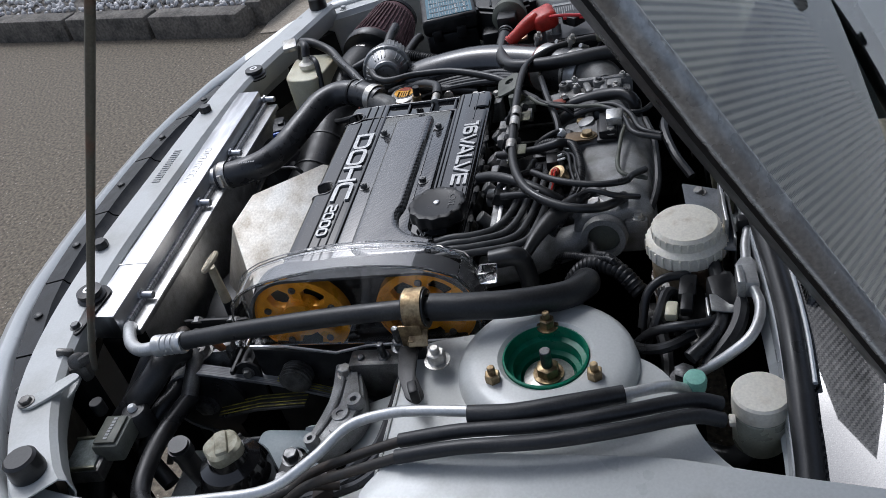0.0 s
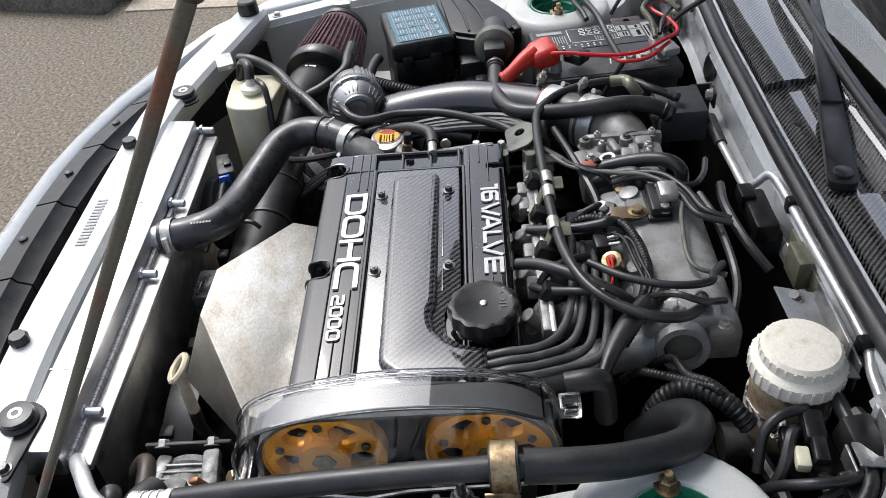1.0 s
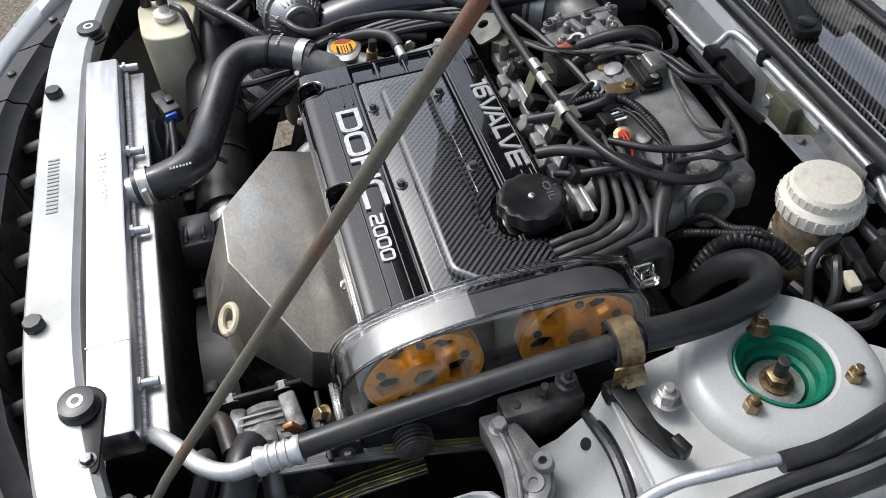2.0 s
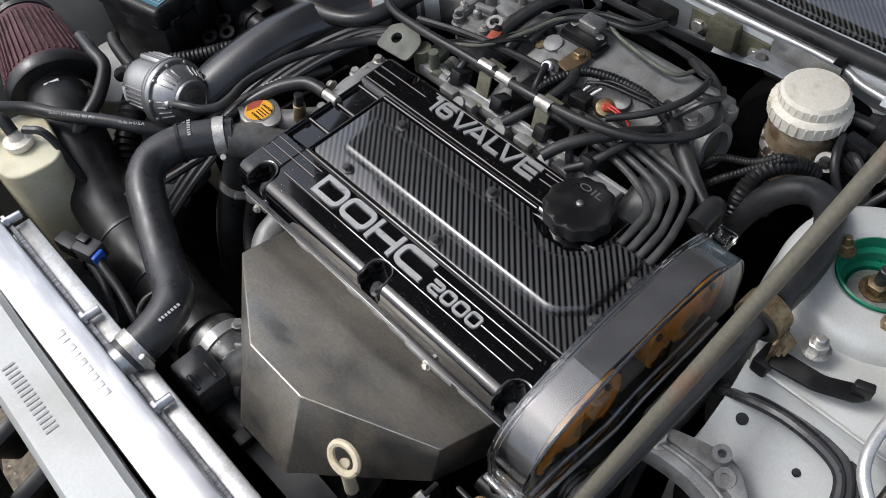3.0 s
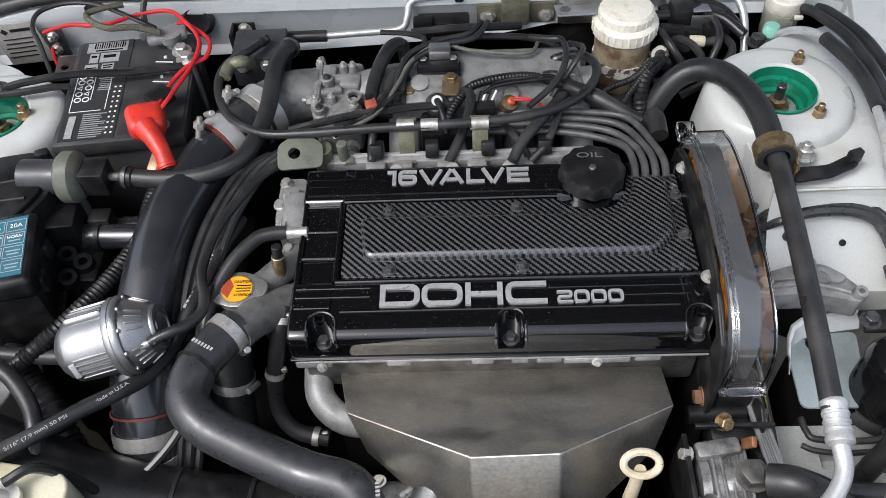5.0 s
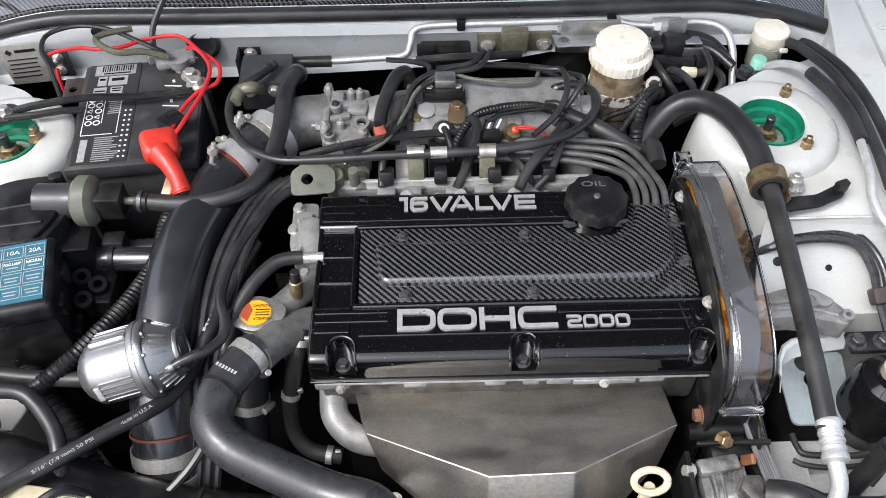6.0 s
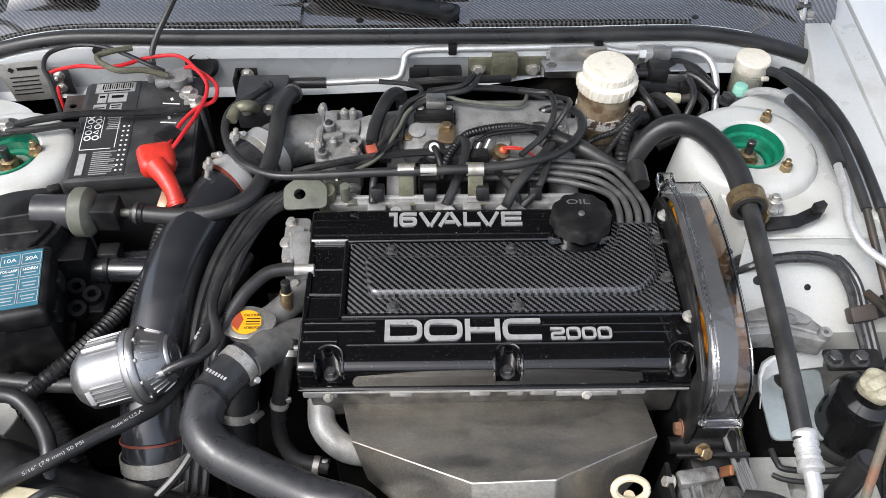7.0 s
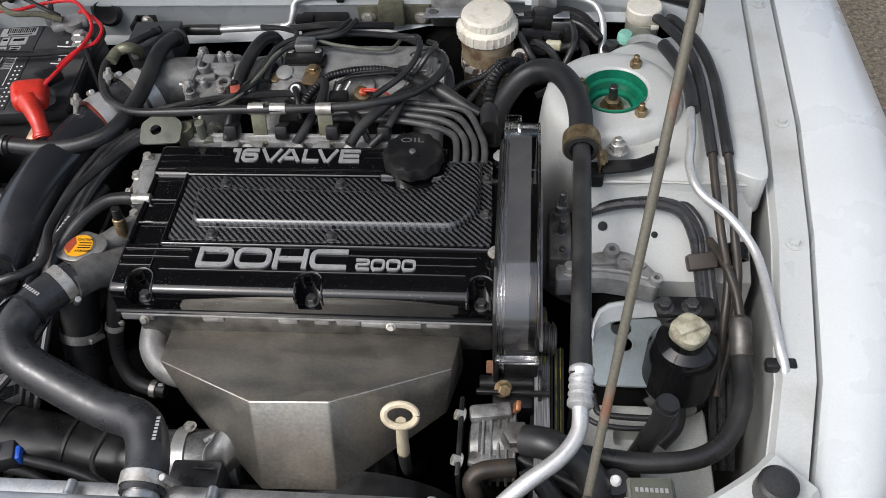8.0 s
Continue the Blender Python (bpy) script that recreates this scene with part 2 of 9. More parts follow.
def part(name, bm, material, parent=None, label="", angle=38):
    """Links a bmesh in world metres as one mesh under a thing or a part."""
    bmesh.ops.recalc_face_normals(bm, faces=bm.faces[:])
    me = bpy.data.meshes.new(name)
    bm.to_mesh(me)
    bm.free()
    me.materials.append(material)
    me.shade_smooth()
    me.set_sharp_from_angle(angle=radians(angle))
    ob = new(name, me)
    if parent is not None:
        ob.parent = parent
        if parent.type == "EMPTY":
            ob.matrix_parent_inverse = Matrix.Translation(-Vector(parent.location))
    if label:
        ob["label"] = label
    return ob


def single(name, bm, material, label, category, group="", kind="", angle=38):
    """A thing that is one mesh."""
    return tagged(part(name, bm, material, None, "", angle), label, category, group, kind)


def axis_matrix(p, d):
    q = Vector(d).normalized().to_track_quat("Z", "Y")
    return Matrix.Translation(p) @ q.to_matrix().to_4x4()


def box(c, s, bev=0.002, rot=(0, 0, 0), bm=None, seg=2):
    bm = bm or bmesh.new()
    b2 = bmesh.new()
    bmesh.ops.create_cube(b2, size=1.0)
    bmesh.ops.scale(b2, vec=s, verts=b2.verts)
    if bev:
        bmesh.ops.bevel(b2, geom=b2.edges[:], offset=min(bev, min(s) * 0.45), segments=seg, affect="EDGES", profile=0.5)
    bmesh.ops.transform(b2, matrix=pose(*c, *rot), verts=b2.verts)
    return join(bm, b2)


def join(bm, other):
    tmp = bpy.data.meshes.new("tmp")
    other.to_mesh(tmp)
    other.free()
    bm.from_mesh(tmp)
    bpy.data.meshes.remove(tmp)
    return bm


def lathe(profile, p=(0, 0, 0), d=(0, 0, 1), seg=28, bm=None, lobes=0, amp=0.0, closed=False):
    """Turns (radius, height) pairs about an axis; lobes wave the rim by amp where the radius is largest."""
    bm = bm or bmesh.new()
    m = axis_matrix(p, d)
    big = max(r for r, _ in profile)
    rings = []
    for r, z in profile:
        ring = []
        for i in range(seg):
            a = math.tau * i / seg
            k = r
            if lobes and r > big * 0.9:
                k = r + amp * math.cos(lobes * a)
            ring.append(bm.verts.new(m @ Vector((k * math.cos(a), k * math.sin(a), z))))
        rings.append(ring)
    for a, b in zip(rings, rings[1:]):
        for i in range(seg):
            bm.faces.new((a[i], a[(i + 1) % seg], b[(i + 1) % seg], b[i]))
    if closed:
        for i in range(seg):
            a, b = rings[-1], rings[0]
            bm.faces.new((a[i], a[(i + 1) % seg], b[(i + 1) % seg], b[i]))
    else:
        bm.faces.new(rings[0][::-1])
        bm.faces.new(rings[-1])
    return bm


def cyl(p0, p1, r, r1=None, seg=20, bev=0.0008, bm=None):
    p0, p1 = Vector(p0), Vector(p1)
    h = (p1 - p0).length
    r1 = r if r1 is None else r1
    b = min(bev, h * 0.3, r * 0.4, r1 * 0.4)
    return lathe([(r - b, 0), (r, b), (r1, h - b), (r1 - b, h)], p0, p1 - p0, seg, bm)


def spline(pts, sub=6):
    """Catmull-Rom through the points."""
    P_ = [Vector(p) for p in pts]
    P_ = [P_[0] * 2 - P_[1]] + P_ + [P_[-1] * 2 - P_[-2]]
    out = []
    for i in range(1, len(P_) - 2):
        a, b, c, d = P_[i - 1:i + 3]
        for k in range(sub):
            t = k / sub
            out.append(0.5 * ((2 * b) + (c - a) * t + (2 * a - 5 * b + 4 * c - d) * t * t + (3 * b - a - 3 * c + d) * t ** 3))
    out.append(P_[-2])
    return out


def tube(pts, r, seg=12, sub=6, bm=None, ribs=0.0, depth=0.15, flat=1.0):
    """A hose along a smooth curve. r: one radius or one per given point; ribs: pitch of corrugations."""
    bm = bm or bmesh.new()
    line = spline(pts, sub)
    if ribs:
        dense, acc = [line[0]], 0.0
        for a, b in zip(line, line[1:]):
            n = max(1, round((b - a).length / (ribs / 3)))
            dense += [a.lerp(b, k / n) for k in range(1, n + 1)]
        line = dense
    n = len(line)
    radii = [r] * n if isinstance(r, (int, float)) else list(np.interp(np.linspace(0, len(r) - 1, n), range(len(r)), r))
    up, rings, run = None, [], 0.0
    for i, p in enumerate(line):
        d = (line[min(i + 1, n - 1)] - line[max(i - 1, 0)]).normalized()
        if up is None:
            up = d.orthogonal().normalized()
        up = (up - d * up.dot(d)).normalized()
        side = d.cross(up)
        if i:
            run += (p - line[i - 1]).length
        k = radii[i]
        if ribs:
            k *= 1 - depth * (0.5 + 0.5 * math.cos(math.tau * run / ribs))
        rings.append([bm.verts.new(p + up * k * math.cos(math.tau * j / seg) + side * k * flat * math.sin(math.tau * j / seg)) for j in range(seg)])
    for a, b in zip(rings, rings[1:]):
        for j in range(seg):
            bm.faces.new((a[j], a[(j + 1) % seg], b[(j + 1) % seg], b[j]))
    bm.faces.new(rings[0][::-1])
    bm.faces.new(rings[-1])
    return bm


def prism(poly, z0, z1, bev=0.0, m=None, bm=None, seg=2, holes=()):
    """A plate: a polygon in x, y from z0 to z1, with rounded edges, moved by m."""
    b2 = bmesh.new()
    f = b2.faces.new([b2.verts.new((x, y, z0)) for x, y in poly])
    g = bmesh.ops.extrude_face_region(b2, geom=[f])
    bmesh.ops.translate(b2, vec=(0, 0, z1 - z0), verts=[v for v in g["geom"] if isinstance(v, bmesh.types.BMVert)])
    bmesh.ops.recalc_face_normals(b2, faces=b2.faces[:])
    if bev:
        bmesh.ops.bevel(b2, geom=b2.edges[:], offset=bev, segments=seg, affect="EDGES", profile=0.5, clamp_overlap=True)
    if m is not None:
        bmesh.ops.transform(b2, matrix=m, verts=b2.verts)
    return join(bm or bmesh.new(), b2)


def rounded(poly, r, n=4):
    """The polygon with its corners rounded by about r."""
    out = []
    P_ = [Vector(p) for p in poly]
    for i, p in enumerate(P_):
        a, b = P_[i - 1], P_[(i + 1) % len(P_)]
        u, v = a - p, b - p
        k = min(r, u.length * 0.45, v.length * 0.45)
        s, e = p + u.normalized() * k, p + v.normalized() * k
        for j in range(n + 1):
            t = j / n
            out.append(tuple((1 - t) ** 2 * s + 2 * t * (1 - t) * p + t * t * e))
    return out


def loft(sections, bm=None, thick=0.0, cap=False):
    """A skin through rows of points, made solid by thick."""
    b2 = bmesh.new()
    rows = [[b2.verts.new(p) for p in s] for s in sections]
    for a, b in zip(rows, rows[1:]):
        for i in range(len(a) - 1):
            b2.faces.new((a[i], a[i + 1], b[i + 1], b[i]))
    bmesh.ops.recalc_face_normals(b2, faces=b2.faces[:])
    if thick:
        bmesh.ops.solidify(b2, geom=b2.faces[:], thickness=thick)
    return join(bm or bmesh.new(), b2)


def hexbolt(p, d=(0, 0, 1), r=0.006, h=0.006, washer=1.35, bm=None, stud=0.0):
    bm = bm or bmesh.new()
    lathe([(r * washer, 0), (r * washer, 0.0012), (r * 1.02, 0.0016)], p, d, 20, bm)
    lathe([(r, 0.0014), (r, h - 0.001), (r * 0.86, h)], p, d, 6, bm)
    if stud:
        q = Vector(p) + Vector(d).normalized() * h
        lathe([(r * 0.5, -0.001), (r * 0.5, stud - 0.001), (r * 0.38, stud)], q, d, 14, bm)
    return bm


def writing(txt, c, w, h, m_rot=(0, 0, 0), depth=0.0006, bold=0.0, shear=0.0):
    """Letters as a solid mesh, w wide and h high, centred on c."""
    cu = bpy.data.curves.new("letters", "FONT")
    cu.body, cu.extrude, cu.offset, cu.shear = txt, 0.02, bold, shear
    cu.align_x = "CENTER"
    cu.resolution_u = 4
    ob = bpy.data.objects.new("letters", cu)
    me = bpy.data.meshes.new_from_object(ob)
    bpy.data.objects.remove(ob)
    bm = bmesh.new()
    bm.from_mesh(me)
    bpy.data.meshes.remove(me)
    lo = [min(v.co[i] for v in bm.verts) for i in range(3)]
    hi = [max(v.co[i] for v in bm.verts) for i in range(3)]
    for v in bm.verts:
        v.co = Vector(((v.co.x - (lo[0] + hi[0]) / 2) * w / (hi[0] - lo[0]), (v.co.y - (lo[1] + hi[1]) / 2) * h / (hi[1] - lo[1]),
                       (v.co.z - lo[2]) / (hi[2] - lo[2]) * depth))
    bmesh.ops.transform(bm, matrix=pose(*c, *m_rot), verts=bm.verts)
    return bm


def stroke(path, w, closed=False, bm=None, depth=0.003):
    """A flat bar of width w along a path in x, y, made solid upwards."""
    b2 = bmesh.new()
    P_ = [Vector(p) for p in path]
    n = len(P_)
    left, right = [], []
    for i, p in enumerate(P_):
        a = P_[i - 1] if (i or closed) else None
        b = P_[(i + 1) % n] if (i < n - 1 or closed) else None
        d0 = (p - a).normalized() if a is not None else (b - p).normalized()
        d1 = (b - p).normalized() if b is not None else d0
        m = d0 + d1
        m = Vector((-m.y, m.x)).normalized()
        k = w / 2 / max(0.35, m.dot(Vector((-d0.y, d0.x))))
        left.append(b2.verts.new((*(p + m * k), 0)))
        right.append(b2.verts.new((*(p - m * k), 0)))
    for i in range(n if closed else n - 1):
        j = (i + 1) % n
        b2.faces.new((left[i], right[i], right[j], left[j]))
    g = bmesh.ops.extrude_face_region(b2, geom=b2.faces[:])
    bmesh.ops.translate(b2, vec=(0, 0, depth), verts=[v for v in g["geom"] if isinstance(v, bmesh.types.BMVert)])
    return join(bm or bmesh.new(), b2)


def bend(path, r, closed=False, only=None, n=4):
    """A path with rounded corners; only: the corners to round."""
    P_ = [Vector(p) for p in path]
    out = []
    for i, p in enumerate(P_):
        if (not closed and i in (0, len(P_) - 1)) or (only is not None and i not in only):
            out.append(tuple(p))
            continue
        u, v = P_[i - 1] - p, P_[(i + 1) % len(P_)] - p
        k = min(r, u.length * 0.48, v.length * 0.48)
        q0, q1 = p + u.normalized() * k, p + v.normalized() * k
        out += [tuple((1 - t) ** 2 * q0 + 2 * t * (1 - t) * p + t * t * q1) for t in np.linspace(0, 1, n + 1)]
    return out


def cast_letter(ch, x, y, w, h, sw, bm, depth=0.003):
    """One wide squared capital or numeral, its lower left corner at x, y."""
    a, r = sw / 2, h * 0.3
    x0, x1, y0, y1, ym = x + a, x + w - a, y + a, y + h - a, y + h * 0.5
    ring = [(x0, y0), (x1, y0), (x1, y1), (x0, y1)]
    runs = {"D": [(bend(ring, r, True, (1, 2)), True)], "O": [(bend(ring, r, True), True)], "0": [(bend(ring, r * 0.8, True), True)],
            "H": [([(x0, y), (x0, y + h)], False), ([(x1, y), (x1, y + h)], False), ([(x0 + a, ym), (x1 - a, ym)], False)],
            "C": [(bend([(x + w, y1), (x0, y1), (x0, y0), (x + w, y0)], r), False)],
            "2": [(bend([(x, y1), (x1, y1), (x1, ym), (x0, ym), (x0, y0), (x + w, y0)], r * 0.6), False)],
            "1": [([(x, y1), (x1, y1), (x1, y)], False)],
            "6": [(bend([(x + w * 0.97, y1), (x0, y1), (x0, y0), (x1, y0), (x1, ym + a * 0.6), (x0 + a, ym + a * 0.6)], r * 0.7), False)],
            "V": [([(x0, y + h), (x + w * 0.5 - a * 0.4, y)], False), ([(x1, y + h), (x + w * 0.5 + a * 0.4, y)], False)],
            "A": [([(x0, y), (x + w * 0.5 - a * 0.4, y + h)], False), ([(x1, y), (x + w * 0.5 + a * 0.4, y + h)], False), ([(x + w * 0.28, y + h * 0.3), (x + w * 0.72, y + h * 0.3)], False)],
            "L": [([(x0, y + h), (x0, y0), (x + w, y0)], False)],
            "E": [([(x + w, y1), (x0, y1), (x0, y0), (x + w, y0)], False), ([(x0 + a, ym), (x + w * 0.96, ym)], False)]}[ch]
    for k, (path, closed) in enumerate(runs):
        stroke(path, sw, closed, bm, depth - 0.0002 * k)
    return bm


def cast_word(spans, y, h, sw, z, tilt, depth=0.003):
    """Letters given as (character, x from, x to) on the line y, raised from the height z."""
    bm = bmesh.new()
    for ch, xa, xb in spans:
        cast_letter(ch, xa, 0, xb - xa, h, sw, bm, depth)
    bmesh.ops.transform(bm, matrix=pose(0, y, z, tilt, 0, 0), verts=bm.verts)
    return bm


def carve(bm, cutters):
    """Takes the cutter solids out of the solid bm."""
    me = bpy.data.meshes.new("solid")
    bmesh.ops.recalc_face_normals(bm, faces=bm.faces[:])
    bm.to_mesh(me)
    bm.free()
    ob = new("solid", me)
    kill = [ob]
    for cb in cutters:
        bmesh.ops.recalc_face_normals(cb, faces=cb.faces[:])
        cm = bpy.data.meshes.new("cutter")
        cb.to_mesh(cm)
        cb.free()
        co = new("cutter", cm)
        kill.append(co)
        md = ob.modifiers.new("cut", "BOOLEAN")
        md.operation, md.object, md.solver = "DIFFERENCE", co, "EXACT"
    bpy.context.view_layer.update()
    dg = bpy.context.evaluated_depsgraph_get()
    res = bpy.data.meshes.new_from_object(ob.evaluated_get(dg))
    out = bmesh.new()
    out.from_mesh(res)
    bpy.data.meshes.remove(res)
    for o in kill:
        me = o.data
        bpy.data.objects.remove(o)
        bpy.data.meshes.remove(me)
    return out


def clamp_band(p, d, r, w=0.011, parent=None, label="worm-drive steel clamp", screw=(0, 0, 1)):
    """A hose clamp with its screw."""
    d = Vector(d).normalized()
    bm = lathe([(r, -w / 2), (r + 0.0012, -w / 2), (r + 0.0012, w / 2), (r, w / 2)], p, d, 28, closed=True)
    s = Vector(screw)
    s = (s - d * s.dot(d)).normalized()
    q = Vector(p) + s * (r + 0.004)
    t = d.cross(s)
    cyl(q - t * 0.011, q + t * 0.011, 0.0042, seg=10, bm=bm)
    return part("clamp", bm, ZINC, parent, label)


# ---- ground ----
g = bmesh.new()
bmesh.ops.create_grid(g, x_segments=1, y_segments=1, size=400)
single("ground", g, ASPHALT, "worn grey-brown asphalt driveway", "ground", kind="structure")
single("sand_apron", prism([(-2.86, -1.5), (-2.5, 3.5), (-9, 3.5), (-9, -1.5)], -0.05, 0.006), SAND,
       "tan sandy concrete strip beside the driveway", "pavement", kind="structure")
planter = thing("planter_kerb", "dark weathered concrete kerb round a gravel bed", "kerb", (-3.2, -3, 0), kind="structure")
kd = Vector((0.47, 1.82, 0)).normalized()
kc = Vector((-2.84, -1.57, 0))
kn = Vector((-kd.y, kd.x, 0))
rng = random.Random(3)
for i in range(7):
    a = kc - kd * (0.02 + 0.62 * i)
    b_ = kc - kd * (0.62 * (i + 1))
    mid = (a + b_) / 2 + kn * 0.06
    part("kerb_stone", box((mid.x, mid.y, 0.05 + rng.uniform(-0.003, 0.003)), (0.12, (a - b_).length - 0.006, 0.16), 0.012, (0, 0, math.degrees(math.atan2(-kd.x, kd.y)))), KERB, planter)
for i in range(3):
    mid = kc + kn * (0.45 + 0.62 * i)
    part("kerb_stone", box((mid.x, mid.y - 0.02, 0.05), (0.60, 0.1, 0.16), 0.012, (0, 0, math.degrees(math.atan2(kn.y, kn.x)))), KERB, planter)
ico = bmesh.new()
bmesh.ops.create_icosphere(ico, subdivisions=1, radius=1.0)
iv = [v.co.copy() for v in ico.verts]
ifc = [[v.index for v in f.verts] for f in ico.faces]
ico.free()
pv, pf = [], []
for i in range(3200):
    s, w = rng.uniform(0.02, 3.3), rng.uniform(0.13, 1.5)
    c = kc - kd * s + kn * w
    e = Euler((rng.uniform(0, 6), rng.uniform(0, 6), rng.uniform(0, 6))).to_matrix()
    k = Vector((rng.uniform(0.014, 0.026), rng.uniform(0.012, 0.02), rng.uniform(0.009, 0.014)))
    o = len(pv)
    z = 0.115 + rng.uniform(-0.012, 0.018)
    pv += [tuple(e @ Vector((v.x * k.x, v.y * k.y, v.z * k.z)) + Vector((c.x, c.y, z))) for v in iv]
    pf += [[o + j for j in f] for f in ifc]
pm = bpy.data.meshes.new("pebbles")
pm.from_pydata(pv, [], pf)
pm.materials.append(PEBBLE)
pm.shade_smooth()
tagged(new("pebbles", pm), "white and grey pebbles filling the kerbed bed", "gravel", kind="stuff")
bed = kc + kn * 0.8 - kd * 1.7
single("gravel_bed", box((bed.x, bed.y, 0.05), (1.42, 3.35, 0.1), 0.01, (0, 0, math.degrees(math.atan2(-kd.x, kd.y)))), KERB, "soil under the pebbles", "ground", kind="structure")

# ---- car body ----
X0 = -0.16
car = thing("car_body", "white car with its bonnet propped open on the driveway", "car", (X0, 0.3, 0))
INNER = [(0, -0.628), (0.12, -0.625), (0.23, -0.615), (0.31, -0.598), (0.42, -0.56), (0.515, -0.512), (0.625, -0.445), (0.705, -0.36), (0.745, -0.2), (0.772, 0.0), (0.79, 0.2), (0.797, 0.45), (0.797, 0.7), (0.79, 1.1)]
OUTER = [(0, -0.685), (0.13, -0.68), (0.26, -0.665), (0.36, -0.64), (0.48, -0.598), (0.60, -0.54), (0.73, -0.44), (0.83, -0.29), (0.90, -0.1), (0.938, 0.05), (0.95, 0.22), (0.932, 0.45), (0.91, 0.7), (0.90, 1.1)]
TOPZ = [0.768, 0.768, 0.772, 0.776, 0.783, 0.79, 0.805, 0.818, 0.83, 0.842, 0.852, 0.866, 0.885, 0.915]


def skin(i0, i1, side):
    secs = []
    for i in range(i0, i1):
        (iu, iy), (ou, oy), z = INNER[i], OUTER[i], TOPZ[i]

        def at(k, zz, push=1.0):
            return (X0 + side * (iu + (ou - iu) * k) * push, iy + (oy - iy) * k, zz)
        secs.append([at(-0.02, z - 0.05), at(0, z - 0.006), at(0.06, z), at(0.3, z + 0.006), at(0.55, z), at(0.78, z - 0.022), at(0.93, z - 0.06), at(1.0, z - 0.12), at(1.03, 0.56), at(1.02, 0.40), at(0.95, 0.24)])
    return loft(secs, thick=0.002)


part("front_bumper", join(skin(0, 6, 1), skin(0, 6, -1)), WHITE, car, "white painted front bumper skin")
part("fender", skin(5, 14, 1), WHITE, car)
part("fender", skin(5, 14, -1), WHITE, car)


def flange(side):
    """Bolted edge of the inner wing that carries the fender."""
    secs = []
    for i in range(7, 13):
        (iu, iy), z = INNER[i], TOPZ[i]
        secs.append([(X0 + side * (iu - 0.048), iy, z - 0.022), (X0 + side * (iu - 0.042), iy, z - 0.008), (X0 + side * (iu - 0.006), iy, z - 0.008), (X0 + side * (iu - 0.002), iy, z - 0.03)])
    return loft(secs, thick=0.002)


for side in (1, -1):
    fl = part("wing_flange", flange(side), BAY, car)
    for y in (-0.31, -0.012, 0.2, 0.46):
        iu, z = np.interp(y, [q[1] for q in INNER[6:]], [q[0] for q in INNER[6:]]), np.interp(y, [q[1] for q in INNER[6:]], TOPZ[6:])
        part("fender_bolt", hexbolt((X0 + side * (iu - 0.024), y, z - 0.008), r=0.0065, h=0.007, washer=1.6), BAY, fl)


def inner_wing(side):
    """The apron from the flange down, with its step behind the strut tower."""
    def xs(v):
        return X0 + side * v
    secs = []
    for i in range(7, 13):
        (iu, iy), z = INNER[i], TOPZ[i]
        secs.append([(xs(iu - 0.047), iy, z - 0.02), (xs(iu - 0.044), iy, z - 0.06), (xs(iu - 0.035), iy, 0.62), (xs(iu - 0.03), iy, 0.3)])
    bm = loft(secs, thick=0.002)
    # plateau round the strut and the hump beside it
    top = rounded([(xs(0.495), 0.08), (xs(0.715), 0.075), (xs(0.74), 0.2), (xs(0.748), 0.50), (xs(0.70), 0.50), (xs(0.685), 0.43), (xs(0.64), 0.395), (xs(0.575), 0.38), (xs(0.54), 0.36), (xs(0.47), 0.25), (xs(0.48), 0.15)], 0.03)
    plateau = carve(prism(top, 0.70, 0.846, 0.008), [cyl((xs(0.538), 0.243, 0.5), (xs(0.538), 0.243, 1.0), 0.05, seg=40)])
    join(bm, plateau)
    hump = rounded([(xs(0.66), 0.10), (xs(0.725), 0.06), (xs(0.752), 0.56), (xs(0.71), 0.56), (xs(0.69), 0.45), (xs(0.67), 0.36)], 0.03)
    prism(hump, 0.8, 0.862, 0.013, bm=bm, seg=4)
    # sloping front of the plateau
    loft([[(xs(u), 0.08, 0.842), (xs(u), 0.068, 0.80), (xs(u), 0.035, 0.762), (xs(u), -0.005, 0.745), (xs(u), -0.012, 0.60), (xs(u), -0.012, 0.3)] for u in (0.495, 0.57, 0.65, 0.715)], bm=bm, thick=0.002)
    return bm


def strut_tower(side):
    c = (X0 + side * 0.538, 0.243)
    prof = [(0.047, 0.80), (0.047, 0.862), (0.052, 0.866), (0.078, 0.8655), (0.089, 0.863), (0.096, 0.855), (0.100, 0.838), (0.106, 0.78), (0.115, 0.5)]
    bm = lathe([(r, z) for r, z in prof], (c[0], c[1], 0), (0, 0, 1), 48, closed=True)
    tower = part("strut_tower", bm, BAY, car, "white strut tower with an open centre")
    cup = lathe([(0.0465, 0.0), (0.0465, 0.05), (0.0445, 0.051), (0.0435, 0.037), (0.0375, 0.035), (0.0365, 0.022), (0.031, 0.020), (0.030, 0.012), (0.012, 0.011)], (c[0], c[1], 0.815), seg=40)
    part("strut_cap", cup, GREEN, tower, "green rubber ring inside the tower")
    part("strut_washer", lathe([(0.027, 0), (0.0275, 0.004), (0.012, 0.008)], (c[0], c[1], 0.829)), ZINC, tower)
    part("strut_nut", hexbolt((c[0], c[1], 0.837), r=0.0125, h=0.013, washer=1.35), GOLD, tower)
    part("strut_stud", cyl((c[0], c[1], 0.846), (c[0], c[1], 0.872), 0.0062), BOLT, tower)
    for dx, dy in ((0.034, 0.053), (0.034, -0.053), (-0.046, 0.0)):
        part("mount_nut", hexbolt((c[0] + side * dx, c[1] + dy, 0.864), r=0.0085, h=0.012, washer=1.45, stud=0.009), GOLD, tower)
    return tower


for side in (1, -1):
    part("inner_wing", inner_wing(side), BAY, car, "white inner wing with dust and scuffs")
    strut_tower(side)

